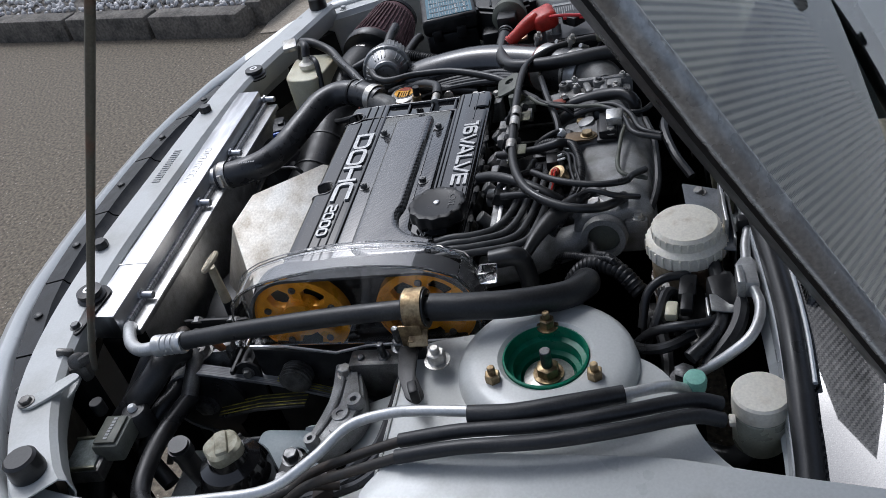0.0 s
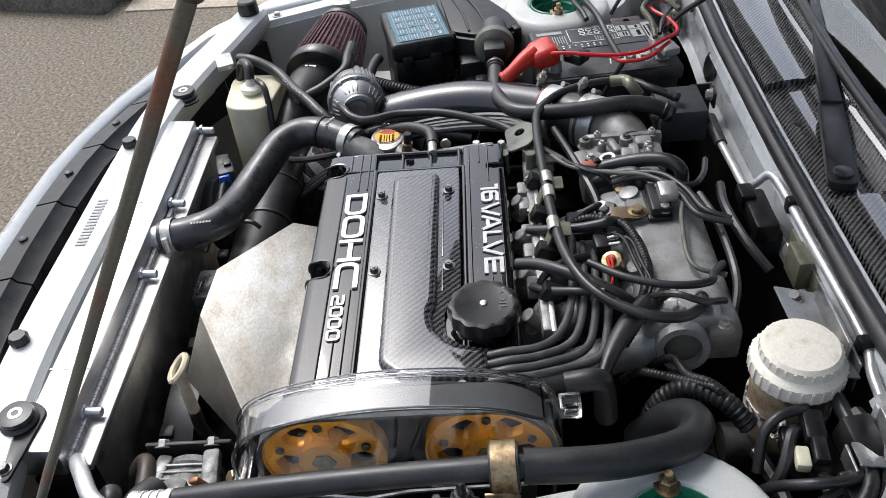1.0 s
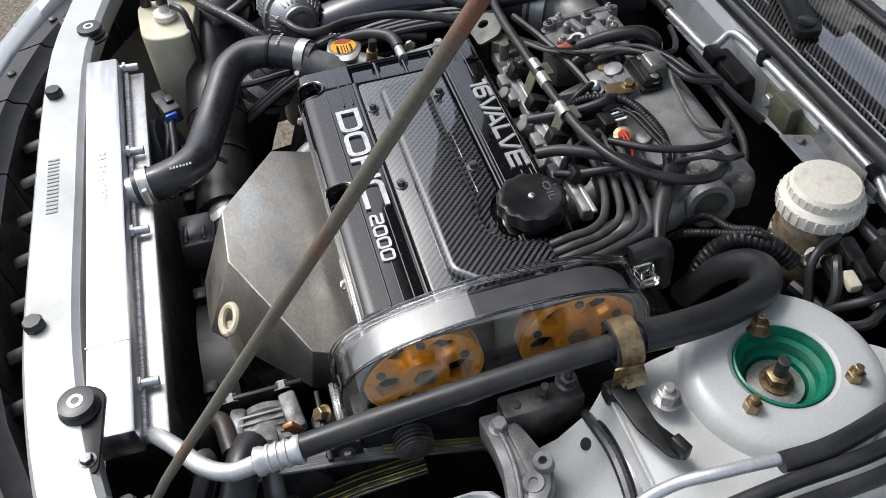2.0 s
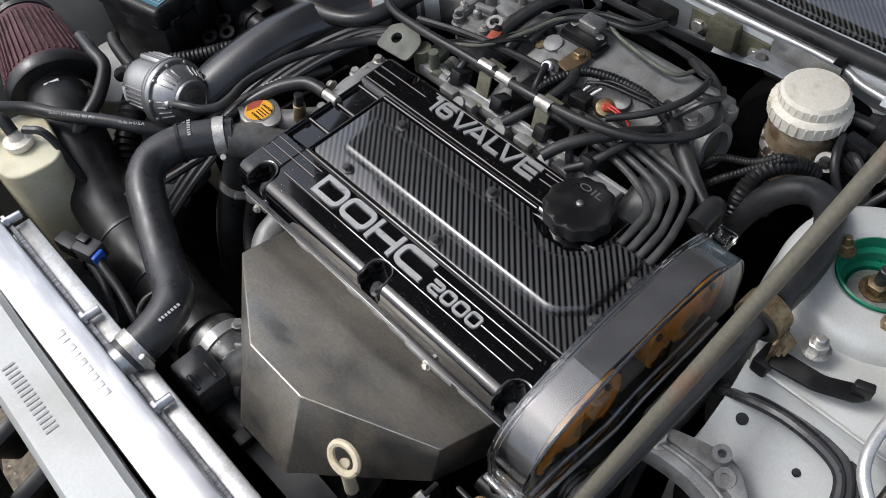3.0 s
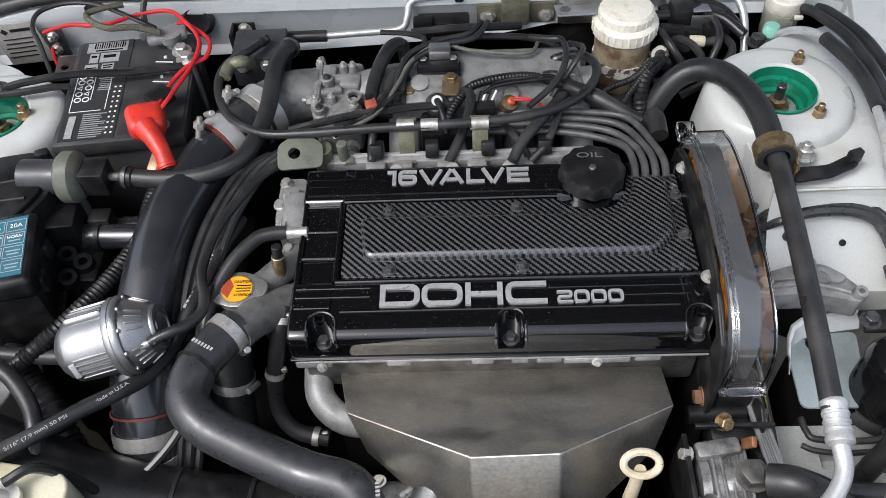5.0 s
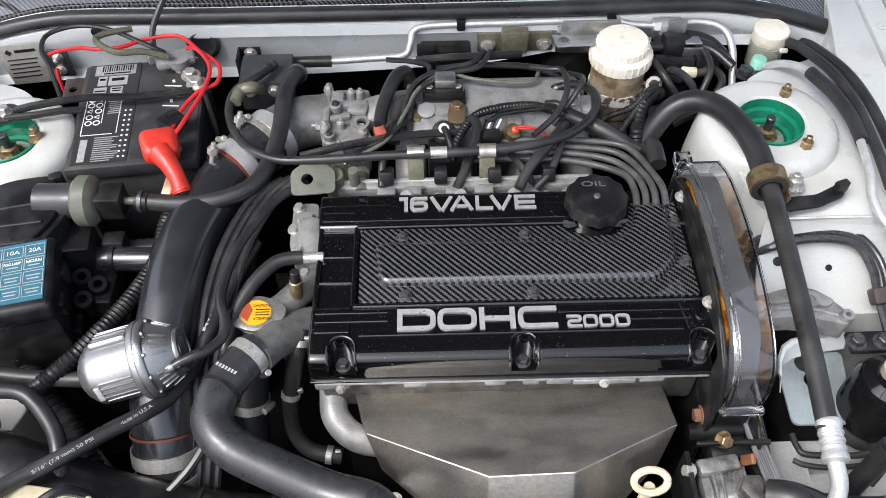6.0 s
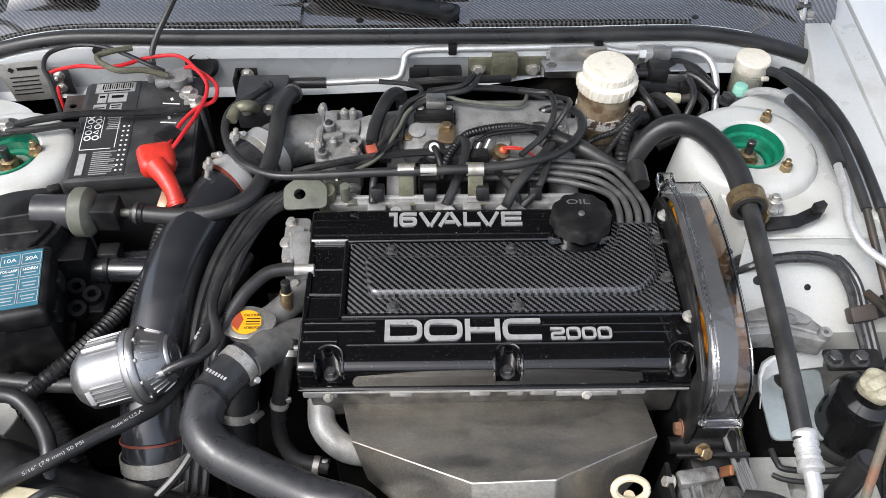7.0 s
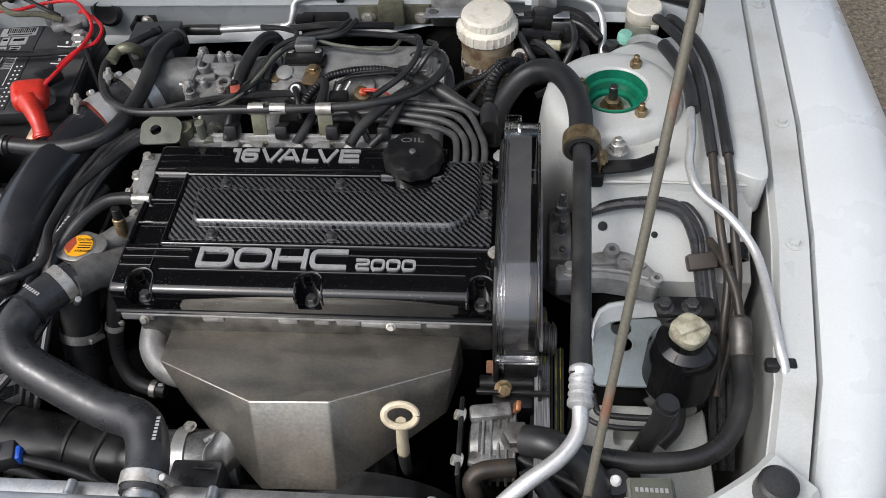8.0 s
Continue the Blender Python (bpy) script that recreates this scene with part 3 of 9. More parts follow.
# firewall, cowl and windscreen
def rim(u):
    """Line of the bulkhead's top edge: y and z at a distance u from the middle."""
    k = [0, 0.3, 0.44, 0.53, 0.61, 0.69, 0.76]
    return (float(np.interp(abs(u), k, [0.478, 0.481, 0.488, 0.490, 0.486, 0.482, 0.470])), float(np.interp(abs(u), k, [0.890, 0.889, 0.887, 0.884, 0.870, 0.845, 0.824])))


def x_of(u):
    return X0 + u


secs = []
for u in np.linspace(-0.75, 0.75, 31):
    y, z = rim(u)
    x, lo_z = X0 + u, min(float(np.interp(x_of(u), [-0.95, -0.75, -0.6, -0.5, -0.3, 0.0, 0.1], [0.77, 0.775, 0.785, 0.78, 0.785, 0.80, 0.82])), z - 0.03)
    secs.append([(x, y + 0.004, z - 0.010), (x, y - 0.012, z - 0.012), (x, y - 0.014, z - 0.03), (x, y - 0.010 - (y - 0.482) * 0.3, z - 0.036), (x, 0.477 + (y - 0.482) * 0.7, lo_z + 0.012), (x, 0.466 + (y - 0.482) * 0.7, lo_z), (x, 0.505, lo_z - 0.004)])
part("firewall", loft(secs, thick=0.003), WHITE, car, "white bulkhead behind the engine")
part("insulation", loft([[(x, 0.495, 0.80), (x, 0.535, 0.79), (x, 0.53, 0.5), (x, 0.49, 0.22)] for x in np.linspace(-0.92, 0.6, 6)], thick=0.006), DARK, car, "dark sound insulation on the bulkhead")
SEAL = [(X0 + u, *rim(u)) for u in np.linspace(-0.75, 0.75, 26)]
part("bonnet_seal", tube(SEAL, 0.0125, 12, 4), RUBBER, car, "black rubber bulb seal")
secs = []
for u in np.linspace(-0.76, 0.76, 25):
    y, z = rim(u)
    x, d = X0 + u, 0.890 - z
    secs.append([(x, y + 0.008, z - 0.02), (x, y + 0.014, z - 0.006), (x, y + 0.03, z + 0.0), (x, y + 0.055, z + 0.003 + d * 0.2), (x, y + 0.07, z + 0.004 + d * 0.3), (x, y + 0.088, z + 0.010 + d * 0.5), (x, y + 0.105, z + 0.024 + d * 0.7), (x, y + 0.125, z + 0.036 + d * 0.9)])
cowl = part("cowl_panel", loft(secs, thick=0.003), HOODCARBON, car, "gloss carbon-fibre cowl panel")
for x in (-0.75, -0.45, -0.2, 0.1, 0.35):
    part("cowl_clip", lathe([(0.008, 0), (0.008, 0.002), (0.004, 0.003)], (x, rim(x - X0)[0] + 0.042, rim(x - X0)[1] + 0.002)), BLACKPL, cowl)


def cowl_ridge(u0, u1):
    """Raised carbon panel beside the wiper recess, with stepped ends."""
    us = list(np.linspace(u0, u1, 17))
    rows = []
    for i, u in enumerate([us[0]] + us + [us[-1]]):
        y, z = rim(u)
        d = 0.890 - z
        k = 0.0 if i in (0, len(us) + 1) else 1.0
        rows.append([(X0 + u, y + 0.020, z - 0.001), (X0 + u, y + 0.0225, z + 0.011 * k), (X0 + u, y + 0.036, z + 0.0145 * k + d * 0.1), (X0 + u, y + 0.064, z + 0.004 + 0.0135 * k + d * 0.3), (X0 + u, y + 0.074, z + 0.006 + 0.010 * k + d * 0.4), (X0 + u, y + 0.098, z + 0.024 + 0.005 * k + d * 0.65)])
    return loft(rows, thick=0.003)


# thin white tube added to draw the bright reflection along the cowl's edge
part("cowl_edge_glint", tube([(X0 + u, rim(u)[0] + 0.0135, rim(u)[1] + 0.0045) for u in np.linspace(-0.70, 0.60, 27)], 0.0026, 8, 3), WHITE, cowl, "white strip behind the seal, a painted edge reflection")
part("cowl_ridge", cowl_ridge(-0.73, -0.135), HOODCARBON, cowl, "raised gloss carbon-fibre ridge")
part("cowl_ridge", cowl_ridge(0.138, 0.50), HOODCARBON, cowl, "raised gloss carbon-fibre ridge")
part("screen_trim", tube([(X0 + u, 0.592 + 0.07 * (u / 0.7) ** 2, 0.929) for u in np.linspace(-0.72, 0.72, 15)], 0.009, 10, 2), RUBBER, car, "black rubber trim along the windscreen")
ws = loft([[(X0 + u, 0.598 + k * 0.81 + 0.07 * (u / 0.7) ** 2, 0.925 + k * 0.45) for u in np.linspace(-0.72, 0.72, 13)] for k in (0, 0.33, 0.66, 1)], thick=0.005)
part("windscreen", ws, WINDSCREEN, car, "raked windscreen glass")
part("dashboard", box((X0, 1.15, 0.84), (1.4, 0.9, 0.1), 0.03), BLACKPL, car)
roof = loft([[(X0 + u, y, z - 0.05 * (u / 0.62) ** 2) for u in np.linspace(-0.62, 0.62, 9)] for y, z in ((1.44, 1.375), (1.8, 1.42), (2.4, 1.41), (2.8, 1.35))], thick=0.004)
part("roof", roof, WHITE, car)
part("rear_window", loft([[(X0 + u, y, z) for u in np.linspace(-w, w, 7)] for y, z, w in ((2.8, 1.345, 0.60), (3.0, 1.17, 0.66), (3.2, 0.985, 0.72))], thick=0.004), WINDSCREEN, car)
part("boot_lid", loft([[(X0 + u, y, z) for u in np.linspace(-w, w, 7)] for y, z, w in ((3.2, 0.975, 0.78), (3.4, 0.965, 0.74), (3.58, 0.94, 0.64), (3.62, 0.85, 0.66), (3.66, 0.55, 0.68), (3.62, 0.25, 0.66))], thick=0.004), WHITE, car)
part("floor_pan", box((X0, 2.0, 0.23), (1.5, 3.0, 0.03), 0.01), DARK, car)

for side in (1, -1):
    part("a_pillar", tube([(X0 + side * 0.76, 0.72, 0.93), (X0 + side * 0.72, 1.1, 1.16), (X0 + side * 0.64, 1.48, 1.36)], 0.03, 10), WHITE, car)
    ys = (1.1, 1.6, 2.3, 3.0, 3.4, 3.58)
    flank = loft([[(X0 + side * w * k, y, z) for k, z in ((0.90, bz), (0.97, bz - 0.02), (1.0, bz - 0.1), (1.01, 0.6), (0.99, 0.4), (0.93, 0.24))] for y, w, bz in zip(ys, (0.90, 0.90, 0.89, 0.87, 0.80, 0.70), (0.915, 0.93, 0.945, 0.96, 0.95, 0.93))], thick=0.003)
    part("flank", flank, WHITE, car)
    part("side_window", loft([[(X0 + side * 0.80, y0, 0.925), (X0 + side * 0.72, y1, z1)] for y0, y1, z1 in ((0.95, 1.46, 1.30), (1.8, 1.8, 1.37), (2.5, 2.4, 1.36), (3.05, 2.8, 1.30))], thick=0.004), WINDSCREEN, car)
    for wy in (0.25, 2.88):
        wh = part("wheel", lathe([(0.10, -0.1), (0.20, -0.1), (0.205, 0.0), (0.20, 0.085), (0.10, 0.075), (0.05, 0.085)], (X0 + side * 0.76, wy, 0.305), (side, 0, 0), 40), CASTDARK, car)
        part("tyre", lathe([(0.20, -0.095), (0.28, -0.1), (0.302, -0.08), (0.305, 0.0), (0.302, 0.08), (0.28, 0.1), (0.20, 0.095)], (X0 + side * 0.76, wy, 0.305), (side, 0, 0), 48, closed=True), RUBBER, wh)


def wiper(px, py, pz, length, turn):
    ob = thing("windscreen_wiper", "black windscreen wiper arm resting on the cowl", "wiper", (px, py, pz), group="wipers")
    part("pivot_cap", lathe([(0.015, 0), (0.015, 0.012), (0.009, 0.016)], (px, py, pz)), BLACKPL, ob)
    d = Vector((math.cos(turn), math.sin(turn), 0.06))
    a = Vector((px, py, pz + 0.008))
    arm = prism(rounded([(-0.02, -0.018), (0.16, -0.0155), (0.16, 0.0155), (-0.02, 0.018)], 0.014), 0, 0.012, 0.003)
    bmesh.ops.transform(arm, matrix=Matrix.Translation(a) @ pose(0, 0, 0, 0, -3, math.degrees(turn)), verts=arm.verts)
    part("arm_base", arm, BLACKPL, ob)
    spar = prism([(0.15, -0.014), (0.24, -0.012), (length, -0.006), (length, 0.006), (0.24, 0.012), (0.15, 0.014)], 0.002, 0.016, 0.003)
    bmesh.ops.transform(spar, matrix=Matrix.Translation(a) @ pose(0, 0, 0, 0, -3, math.degrees(turn)), verts=spar.verts)
    part("arm", spar, BLACKPL, ob)
    part("pivot_disc", lathe([(0.012, 0), (0.012, 0.003), (0.009, 0.0045)], a + Vector((0, 0, 0.012)), (0, 0, 1), 24), RUBBER, ob)
    part("blade", box(tuple(a + d * length + Vector((0, 0, -0.006))), (0.5, 0.01, 0.014), 0.003, (0, -3, math.degrees(turn) + 3)), RUBBER, ob)
    return ob


wiper(-0.058, 0.524, 0.892, 0.47, radians(167))
wiper(-0.66, 0.575, 0.905, 0.4, radians(166))

# radiator support bar with its slots and rubber stops
SUP = [(-0.84, -0.352), (-0.69, -0.39), (-0.60, -0.415), (-0.46, -0.443), (-0.30, -0.452), (-0.12, -0.455), (0.05, -0.457), (0.16, -0.452), (0.27, -0.438), (0.36, -0.415), (0.44, -0.38), (0.505, -0.338), (0.53, -0.315)]
secs = []
line = spline([(x, y, 0.838) for x, y in SUP], 3)
for i, p in enumerate(line):
    d = (line[min(i + 1, len(line) - 1)] - line[max(i - 1, 0)]).normalized()
    n = Vector((-d.y, d.x, 0))
    secs.append([p - n * 0.036 + Vector((0, 0, -0.10)), p - n * 0.034 + Vector((0, 0, -0.012)), p - n * 0.027, p + n * 0.022, p + n * 0.029 + Vector((0, 0, -0.008)), p + n * 0.030 + Vector((0, 0, -0.03)), p + n * 0.02 + Vector((0, 0, -0.05))])
support = part("radiator_support", loft(secs, thick=0.002), BAY, car, "white upper radiator crossmember")
for x, y in ((-0.351, -0.462), (0.076, -0.472)):
    part("rubber_stop", lathe([(0.0115, 0), (0.012, 0.008), (0.010, 0.012)], (x, y, 0.838), seg=8), RUBBER, support)
for x, y in ((0.505, -0.342), (-0.82, -0.357)):
    part("bonnet_buffer", lathe([(0.020, 0), (0.021, 0.004), (0.0195, 0.024), (0.016, 0.027)], (x, y, 0.838), seg=24), RUBBER, support)
for i in range(15):
    part("slot", box((-0.205 + i * 0.0072, -0.460, 0.8385), (0.003, 0.014, 0.0012), 0), FADED, support)

# black air guide between the bumper skin and the crossmember
guide = thing("air_guide", "black plastic air guide behind the bumper with open slots", "trim", (X0, -0.53, 0.7))
for i in range(9):
    u0, u1 = [(-0.56, -0.42), (-0.42, -0.28), (-0.28, -0.12), (-0.12, 0.06), (0.06, 0.25), (0.25, 0.42), (0.42, 0.56), (-0.66, -0.56), (0.56, 0.66)][i]
    def yi(u): return float(np.interp(abs(u), [q[0] for q in INNER], [q[1] for q in INNER]))
    bm = loft([[(X0 + u, yi(u) + 0.002, 0.757), (X0 + u, yi(u) + 0.012, 0.783), (X0 + u, yi(u) + 0.05, 0.79), (X0 + u, yi(u) + 0.056, 0.782), (X0 + u, yi(u) + 0.075, 0.775), (X0 + u, yi(u) + 0.08, 0.68)] for u in np.linspace(u0 + 0.002, u1 - 0.002, 4)], thick=0.003)
    pan = part("panel", bm, BLACKPL, guide)
    um = (u0 + u1) / 2
    part("clip", lathe([(0.007, 0), (0.007, 0.003), (0.003, 0.005)], (X0 + um, yi(um) + 0.032, 0.788)), RUBBER, pan)
for x in np.linspace(-0.45, 0.1, 8):
    part("duct_rib", box((x, -0.51, 0.72), (0.02, 0.05, 0.09), 0.006, (12, 20, 10)), BLACKPL, guide)

# bay floor, subframe and the mass below the engine, deep shade put into near-black colour
TRAY = [(X0 + s_ * u * 0.97, y * 0.97) for s_, pts_ in ((1, INNER[1:12]), (-1, INNER[11:0:-1])) for u, y in pts_]
single("undertray", prism(TRAY, 0.20, 0.22, 0.002), DARK, "undertray below the engine, near-black for shade", "undertray", kind="structure")

# ---- bonnet, hinged at the cowl and propped up ----
HN = Vector((0, -0.53, 0.85)).normalized()
HOOD0 = Vector((0, 0.603, 0.937))
hood = thing("bonnet", "carbon-fibre bonnet propped wide open over the engine", "bonnet", (X0, 0.63, 0.94))


def hood_at(u, s, lift=0.0):
    """u across from the middle, s up from the hinge along the bonnet, lift outwards."""
    out = Vector((0, 0.85, 0.53)).normalized()
    return Vector((X0 + u, HOOD0.y, HOOD0.z)) + HN * s + out * (lift + 0.05 * (1 - (u / 0.8) ** 2))


def half(s):
    return float(np.interp(s, [0, 0.5, 0.85, 1.05, 1.15, 1.2], [0.80, 0.785, 0.74, 0.66, 0.5, 0.3]))


SS = [0.1, 0.15, 0.22, 0.4, 0.6, 0.8, 0.95, 1.05, 1.12, 1.17, 1.2]
outer = loft([[hood_at(half(s) * k, s) for k in np.linspace(-1, 1, 17)] for s in SS], thick=0.004)
part("outer_skin", outer, SKINCARBON, hood, "gloss carbon-fibre outer skin, sky reflection lightened into its weave")
for side in (1, -1):
    edge = loft([[hood_at(side * half(s), s, 0.002), hood_at(side * (half(s) + 0.002), s, -0.010), hood_at(side * (half(s) - 0.018), s, -0.022), hood_at(side * (half(s) - 0.10), s, -0.034)] for s in SS[:9]], thick=0.003)
    part("side_return", edge, BLACKPL, hood)
for side in (1, -1):
    part("edge_lip", tube([hood_at(side * half(s), s, 0.001) for s in SS[:9]], 0.0085, 12, 3), M("worn_edge_clearcoat", (0.30, 0.30, 0.295), 0.25, 0.5, c2=(0.5, 0.5, 0.49), ms=40, lo=0.5, hi=0.7, grain=0.2), hood, "worn grey rolled edge")
inner_frame = loft([[hood_at(half(s) * k, s, -0.02) for k in np.linspace(-0.9, 0.9, 9)] for s in (0.13, 0.4, 0.8, 1.1)], thick=0.006)
part("inner_frame", inner_frame, BLACKPL, hood, "dark inner frame")
for u in (-0.3, 0.3):
    q = hood_at(u, 0.20, 0.0)
    part("washer_nozzle", box(tuple(q + Vector((0, 0.008, 0.006))), (0.035, 0.018, 0.012), 0.004, (-58, 0, 0)), BLACKPL, hood)
for side in (1, -1):
    hx = X0 + side * 0.705
    hg = part("hinge", box((hx, 0.575, 0.862), (0.05, 0.07, 0.006), 0.002, (12, 0, 0)), DIRTYBAY, hood, "white painted hinge")
    part("hinge_arm", prism(rounded([(0.548, 0.862), (0.575, 0.858), (0.600, 0.91), (0.592, 0.98), (0.545, 1.06), (0.530, 1.05), (0.570, 0.975), (0.576, 0.915)], 0.010), hx - 0.003, hx + 0.003, 0.001, Matrix(((0, 0, 1, 0), (1, 0, 0, 0), (0, 1, 0, 0), (0, 0, 0, 1)))), ALUDULL, hg)
    for y, z in ((0.562, 0.868), (0.592, 0.862)):
        part("hinge_bolt", hexbolt((hx + side * 0.012, y, z), (0, -0.2, 1), 0.0075, 0.008), ZINC, hg)
    part("hinge_pin", cyl((hx - 0.010, 0.566, 0.885), (hx + 0.010, 0.566, 0.885), 0.006), BOLT, hg)

# ---- engine ----
block = thing("engine_block", "grimy engine block and cylinder head under the cover", "engine", (0, 0, 0.22))
part("head", box((-0.01, -0.002, 0.771), (0.46, 0.228, 0.082), 0.006), CASTDARK, block)
# crankcase and bellhousing take their depth shade from the near-black colour
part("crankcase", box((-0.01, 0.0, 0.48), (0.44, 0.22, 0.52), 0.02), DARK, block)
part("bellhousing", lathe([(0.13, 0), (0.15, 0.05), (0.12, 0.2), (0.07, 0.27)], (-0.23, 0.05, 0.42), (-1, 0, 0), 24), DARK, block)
part("head_flange", box((-0.010, -0.1225, 0.8155), (0.462, 0.024, 0.0035), 0.0012), CAST, block, "dull cast flange under the cover")
for x, w in ((-0.222, 0.042), (-0.125, 0.028), (-0.03, 0.026), (0.012, 0.02), (0.045, 0.03), (0.155, 0.03)):
    part("head_lug", box((x, -0.127, 0.8085), (w, 0.014, 0.011), 0.003), CAST, block)
part("sensor_lug", box((0.098, -0.128, 0.8095), (0.074, 0.016, 0.0095), 0.002), CAST, block)
for x in (-0.212, 0.098):
    part("flange_bolt", hexbolt((x, -0.136, 0.809), (0, -1, 0.4), 0.0045, 0.005), ZINC, block)
part("cam_end", box((-0.256, 0.06, 0.815), (0.03, 0.08, 0.075), 0.01, (0, 0, 8)), CAST, block, "cast aluminium sensor housing")
for dy, dz in ((0.03, 0.852), (0.085, 0.84), (0.09, 0.80)):
    part("bolt", hexbolt((-0.272, dy + 0.01, dz), (-1, 0, 0.2), 0.006, 0.007), ZINC, block)

cover = thing("valve_cover", "gloss black valve cover with silver raised lettering", "valve cover", (0, 0, 0.80))
prof = [(-0.131, 0.8175), (-0.1305, 0.847), (-0.1275, 0.8570), (-0.119, 0.8605), (-0.094, 0.8616), (-0.058, 0.8625), (-0.055, 0.858), (0.062, 0.858), (0.066, 0.863), (0.070, 0.865), (0.116, 0.866), (0.122, 0.862), (0.126, 0.850), (0.126, 0.8175)]
soft_prof = [prof[0]] + rounded(prof, 0.0045, 4)[5:-5] + [prof[-1]]
cb = prism(soft_prof, -0.246, 0.226, 0.0, Matrix(((0, 0, 1, 0), (1, 0, 0, 0), (0, 1, 0, 0), (0, 0, 0, 1))))
bmesh.ops.bevel(cb, geom=[e for f in cb.faces if abs(f.normal.x) > 0.9 for e in f.edges], offset=0.004, segments=3, affect="EDGES", profile=0.5, clamp_overlap=True)
cuts = []
for x in (-0.2075, 0.002, 0.2075):
    cuts.append(prism([(x - 0.0145, -0.14), (x + 0.0145, -0.14)] + [(x + 0.0145 * math.cos(a), -0.114 + 0.0145 * math.sin(a)) for a in np.linspace(0, math.pi, 9)], 0.832, 0.90))
cuts.append(box((0.20, 0.10, 0.88), (0.1, 0.07, 0.044), 0.004))
cuts.append(box((-0.19, 0.112, 0.868), (0.014, 0.03, 0.012), 0.003))
part("shell", carve(cb, cuts), BLACKGLOSS, cover, angle=50)
for x in (-0.2075, 0.002, 0.2075):
    part("cover_bolt", hexbolt((x, -0.1185, 0.832), r=0.0068, h=0.0095, washer=1.35), BOLT, cover)
    lip = [(x - 0.0162, -0.1308, 0.843), (x - 0.0162, -0.1304, 0.849), (x - 0.0162, -0.127, 0.856), (x - 0.0162, -0.115, 0.860)] + [(x + 0.0162 * math.cos(a), -0.112 + 0.0155 * math.sin(a), 0.8603 + 0.001 * math.sin(a)) for a in np.linspace(2.8, 0.34, 7)] + [(x + 0.0162, -0.115, 0.860), (x + 0.0162, -0.127, 0.856), (x + 0.0162, -0.1304, 0.849), (x + 0.0162, -0.1308, 0.843)]
    part("pocket_lip", tube(lip, 0.0020, 8, 2), BLACKGLOSS, cover)
ribs = bmesh.new()


def rib(x0, y0, x1, y1, z, r=0.0012):
    tube([(x0, y0, z), ((x0 + x1) / 2, (y0 + y1) / 2, z), (x1, y1, z)], r, 8, 1, ribs)


for y, x0, x1 in ((-0.0975, -0.188, 0.188), (-0.071, 0.045, 0.2), (-0.083, 0.125, 0.2), (-0.066, -0.24, -0.155), (-0.078, -0.24, -0.155), (-0.092, -0.24, -0.2), (0.1, -0.24, -0.155), (0.088, -0.24, -0.2), (0.074, -0.24, 0.07), (0.1085, 0.04, 0.07), (0.098, 0.04, 0.07), (0.114, -0.15, 0.075)):
    rib(x0, y, x1, y, 0.8656 if y > 0 else 0.8622 + (0.0004 if y > -0.08 else 0.0))
for x in (-0.2, 0.197):
    rib(x, -0.098, x, -0.058, 0.862)
for y in (-0.02, 0.02, 0.06):
    rib(-0.240, y, -0.2, y, 0.8592, 0.0024)
for p in ([(-0.196, 0.0665, 0.8615), (-0.06, 0.0665, 0.8625), (0.066, 0.0665, 0.8625)], [(-0.1965, 0.066, 0.861), (-0.1965, 0.005, 0.8605), (-0.1965, -0.0555, 0.861)], [(-0.196, -0.0565, 0.8625), (0.01, -0.0565, 0.8628), (0.219, -0.0565, 0.8625)]):
    tube(p, 0.0036, 10, 3, ribs)
tube([(-0.2415, -0.12, 0.844), (-0.2415, -0.10, 0.857), (-0.2415, -0.05, 0.859), (-0.2415, 0.06, 0.859), (-0.2415, 0.11, 0.864)], 0.0036, 10, 4, ribs)
part("raised_ribs", ribs, BLACKGLOSS, cover)
part("bottom_rim", box((-0.010, -0.1285, 0.8195), (0.474, 0.011, 0.0035), 0.0015), BLACKGLOSS, cover)
part("lettering", cast_word((("D", -0.1435, -0.0985), ("O", -0.0965, -0.0505), ("H", -0.0475, -0.0055), ("C", -0.0025, 0.0435)), -0.0925, 0.0295, 0.0062, 0.8615, 2), LETTER, cover, "silver raised capital letters")
part("lettering", cast_word(tuple(("2000"[k], 0.0545 + 0.0187 * k, 0.0545 + 0.0187 * k + 0.0172) for k in range(4)), -0.0925, 0.0165, 0.0032, 0.8614, 2, 0.0028), LETTER, cover, "silver raised numerals")
part("lettering", cast_word((("1", -0.143, -0.1315), ("6", -0.129, -0.1055)), 0.0885, 0.0235, 0.0048, 0.8648, 1, 0.0028), LETTER, cover, "silver raised numerals")
part("lettering", cast_word((("V", -0.1035, -0.073), ("A", -0.0775, -0.0465), ("L", -0.044, -0.0215), ("V", -0.0255, 0.0045), ("E", 0.0065, 0.034)), 0.0885, 0.0235, 0.0048, 0.8648, 1, 0.0028), LETTER, cover, "silver raised capital letters")
part("breather_nipple", cyl((-0.236, 0.022, 0.86), (-0.275, 0.021, 0.86), 0.0068), ZINC, cover)

PANELBOLT = M("satin_steel_bolt", (0.17, 0.17, 0.168), 0.35, 0.8, c2=(0.1, 0.1, 0.1), ms=120)
panel = thing("carbon_panel", "gloss carbon-fibre spark plug panel on the valve cover", "engine trim", (0, 0, 0.858))
poly = [(-0.191, 0.060), (0.066, 0.060), (0.074, 0.050), (0.095, 0.041), (0.13, 0.043), (0.146, 0.06), (0.154, 0.095), (0.213, 0.095), (0.215, 0.0), (0.217, -0.0525), (-0.190, -0.0525)]
part("plate", prism(rounded(poly, 0.006, 3), 0.8575, 0.8655, 0.001), CARBON, panel)
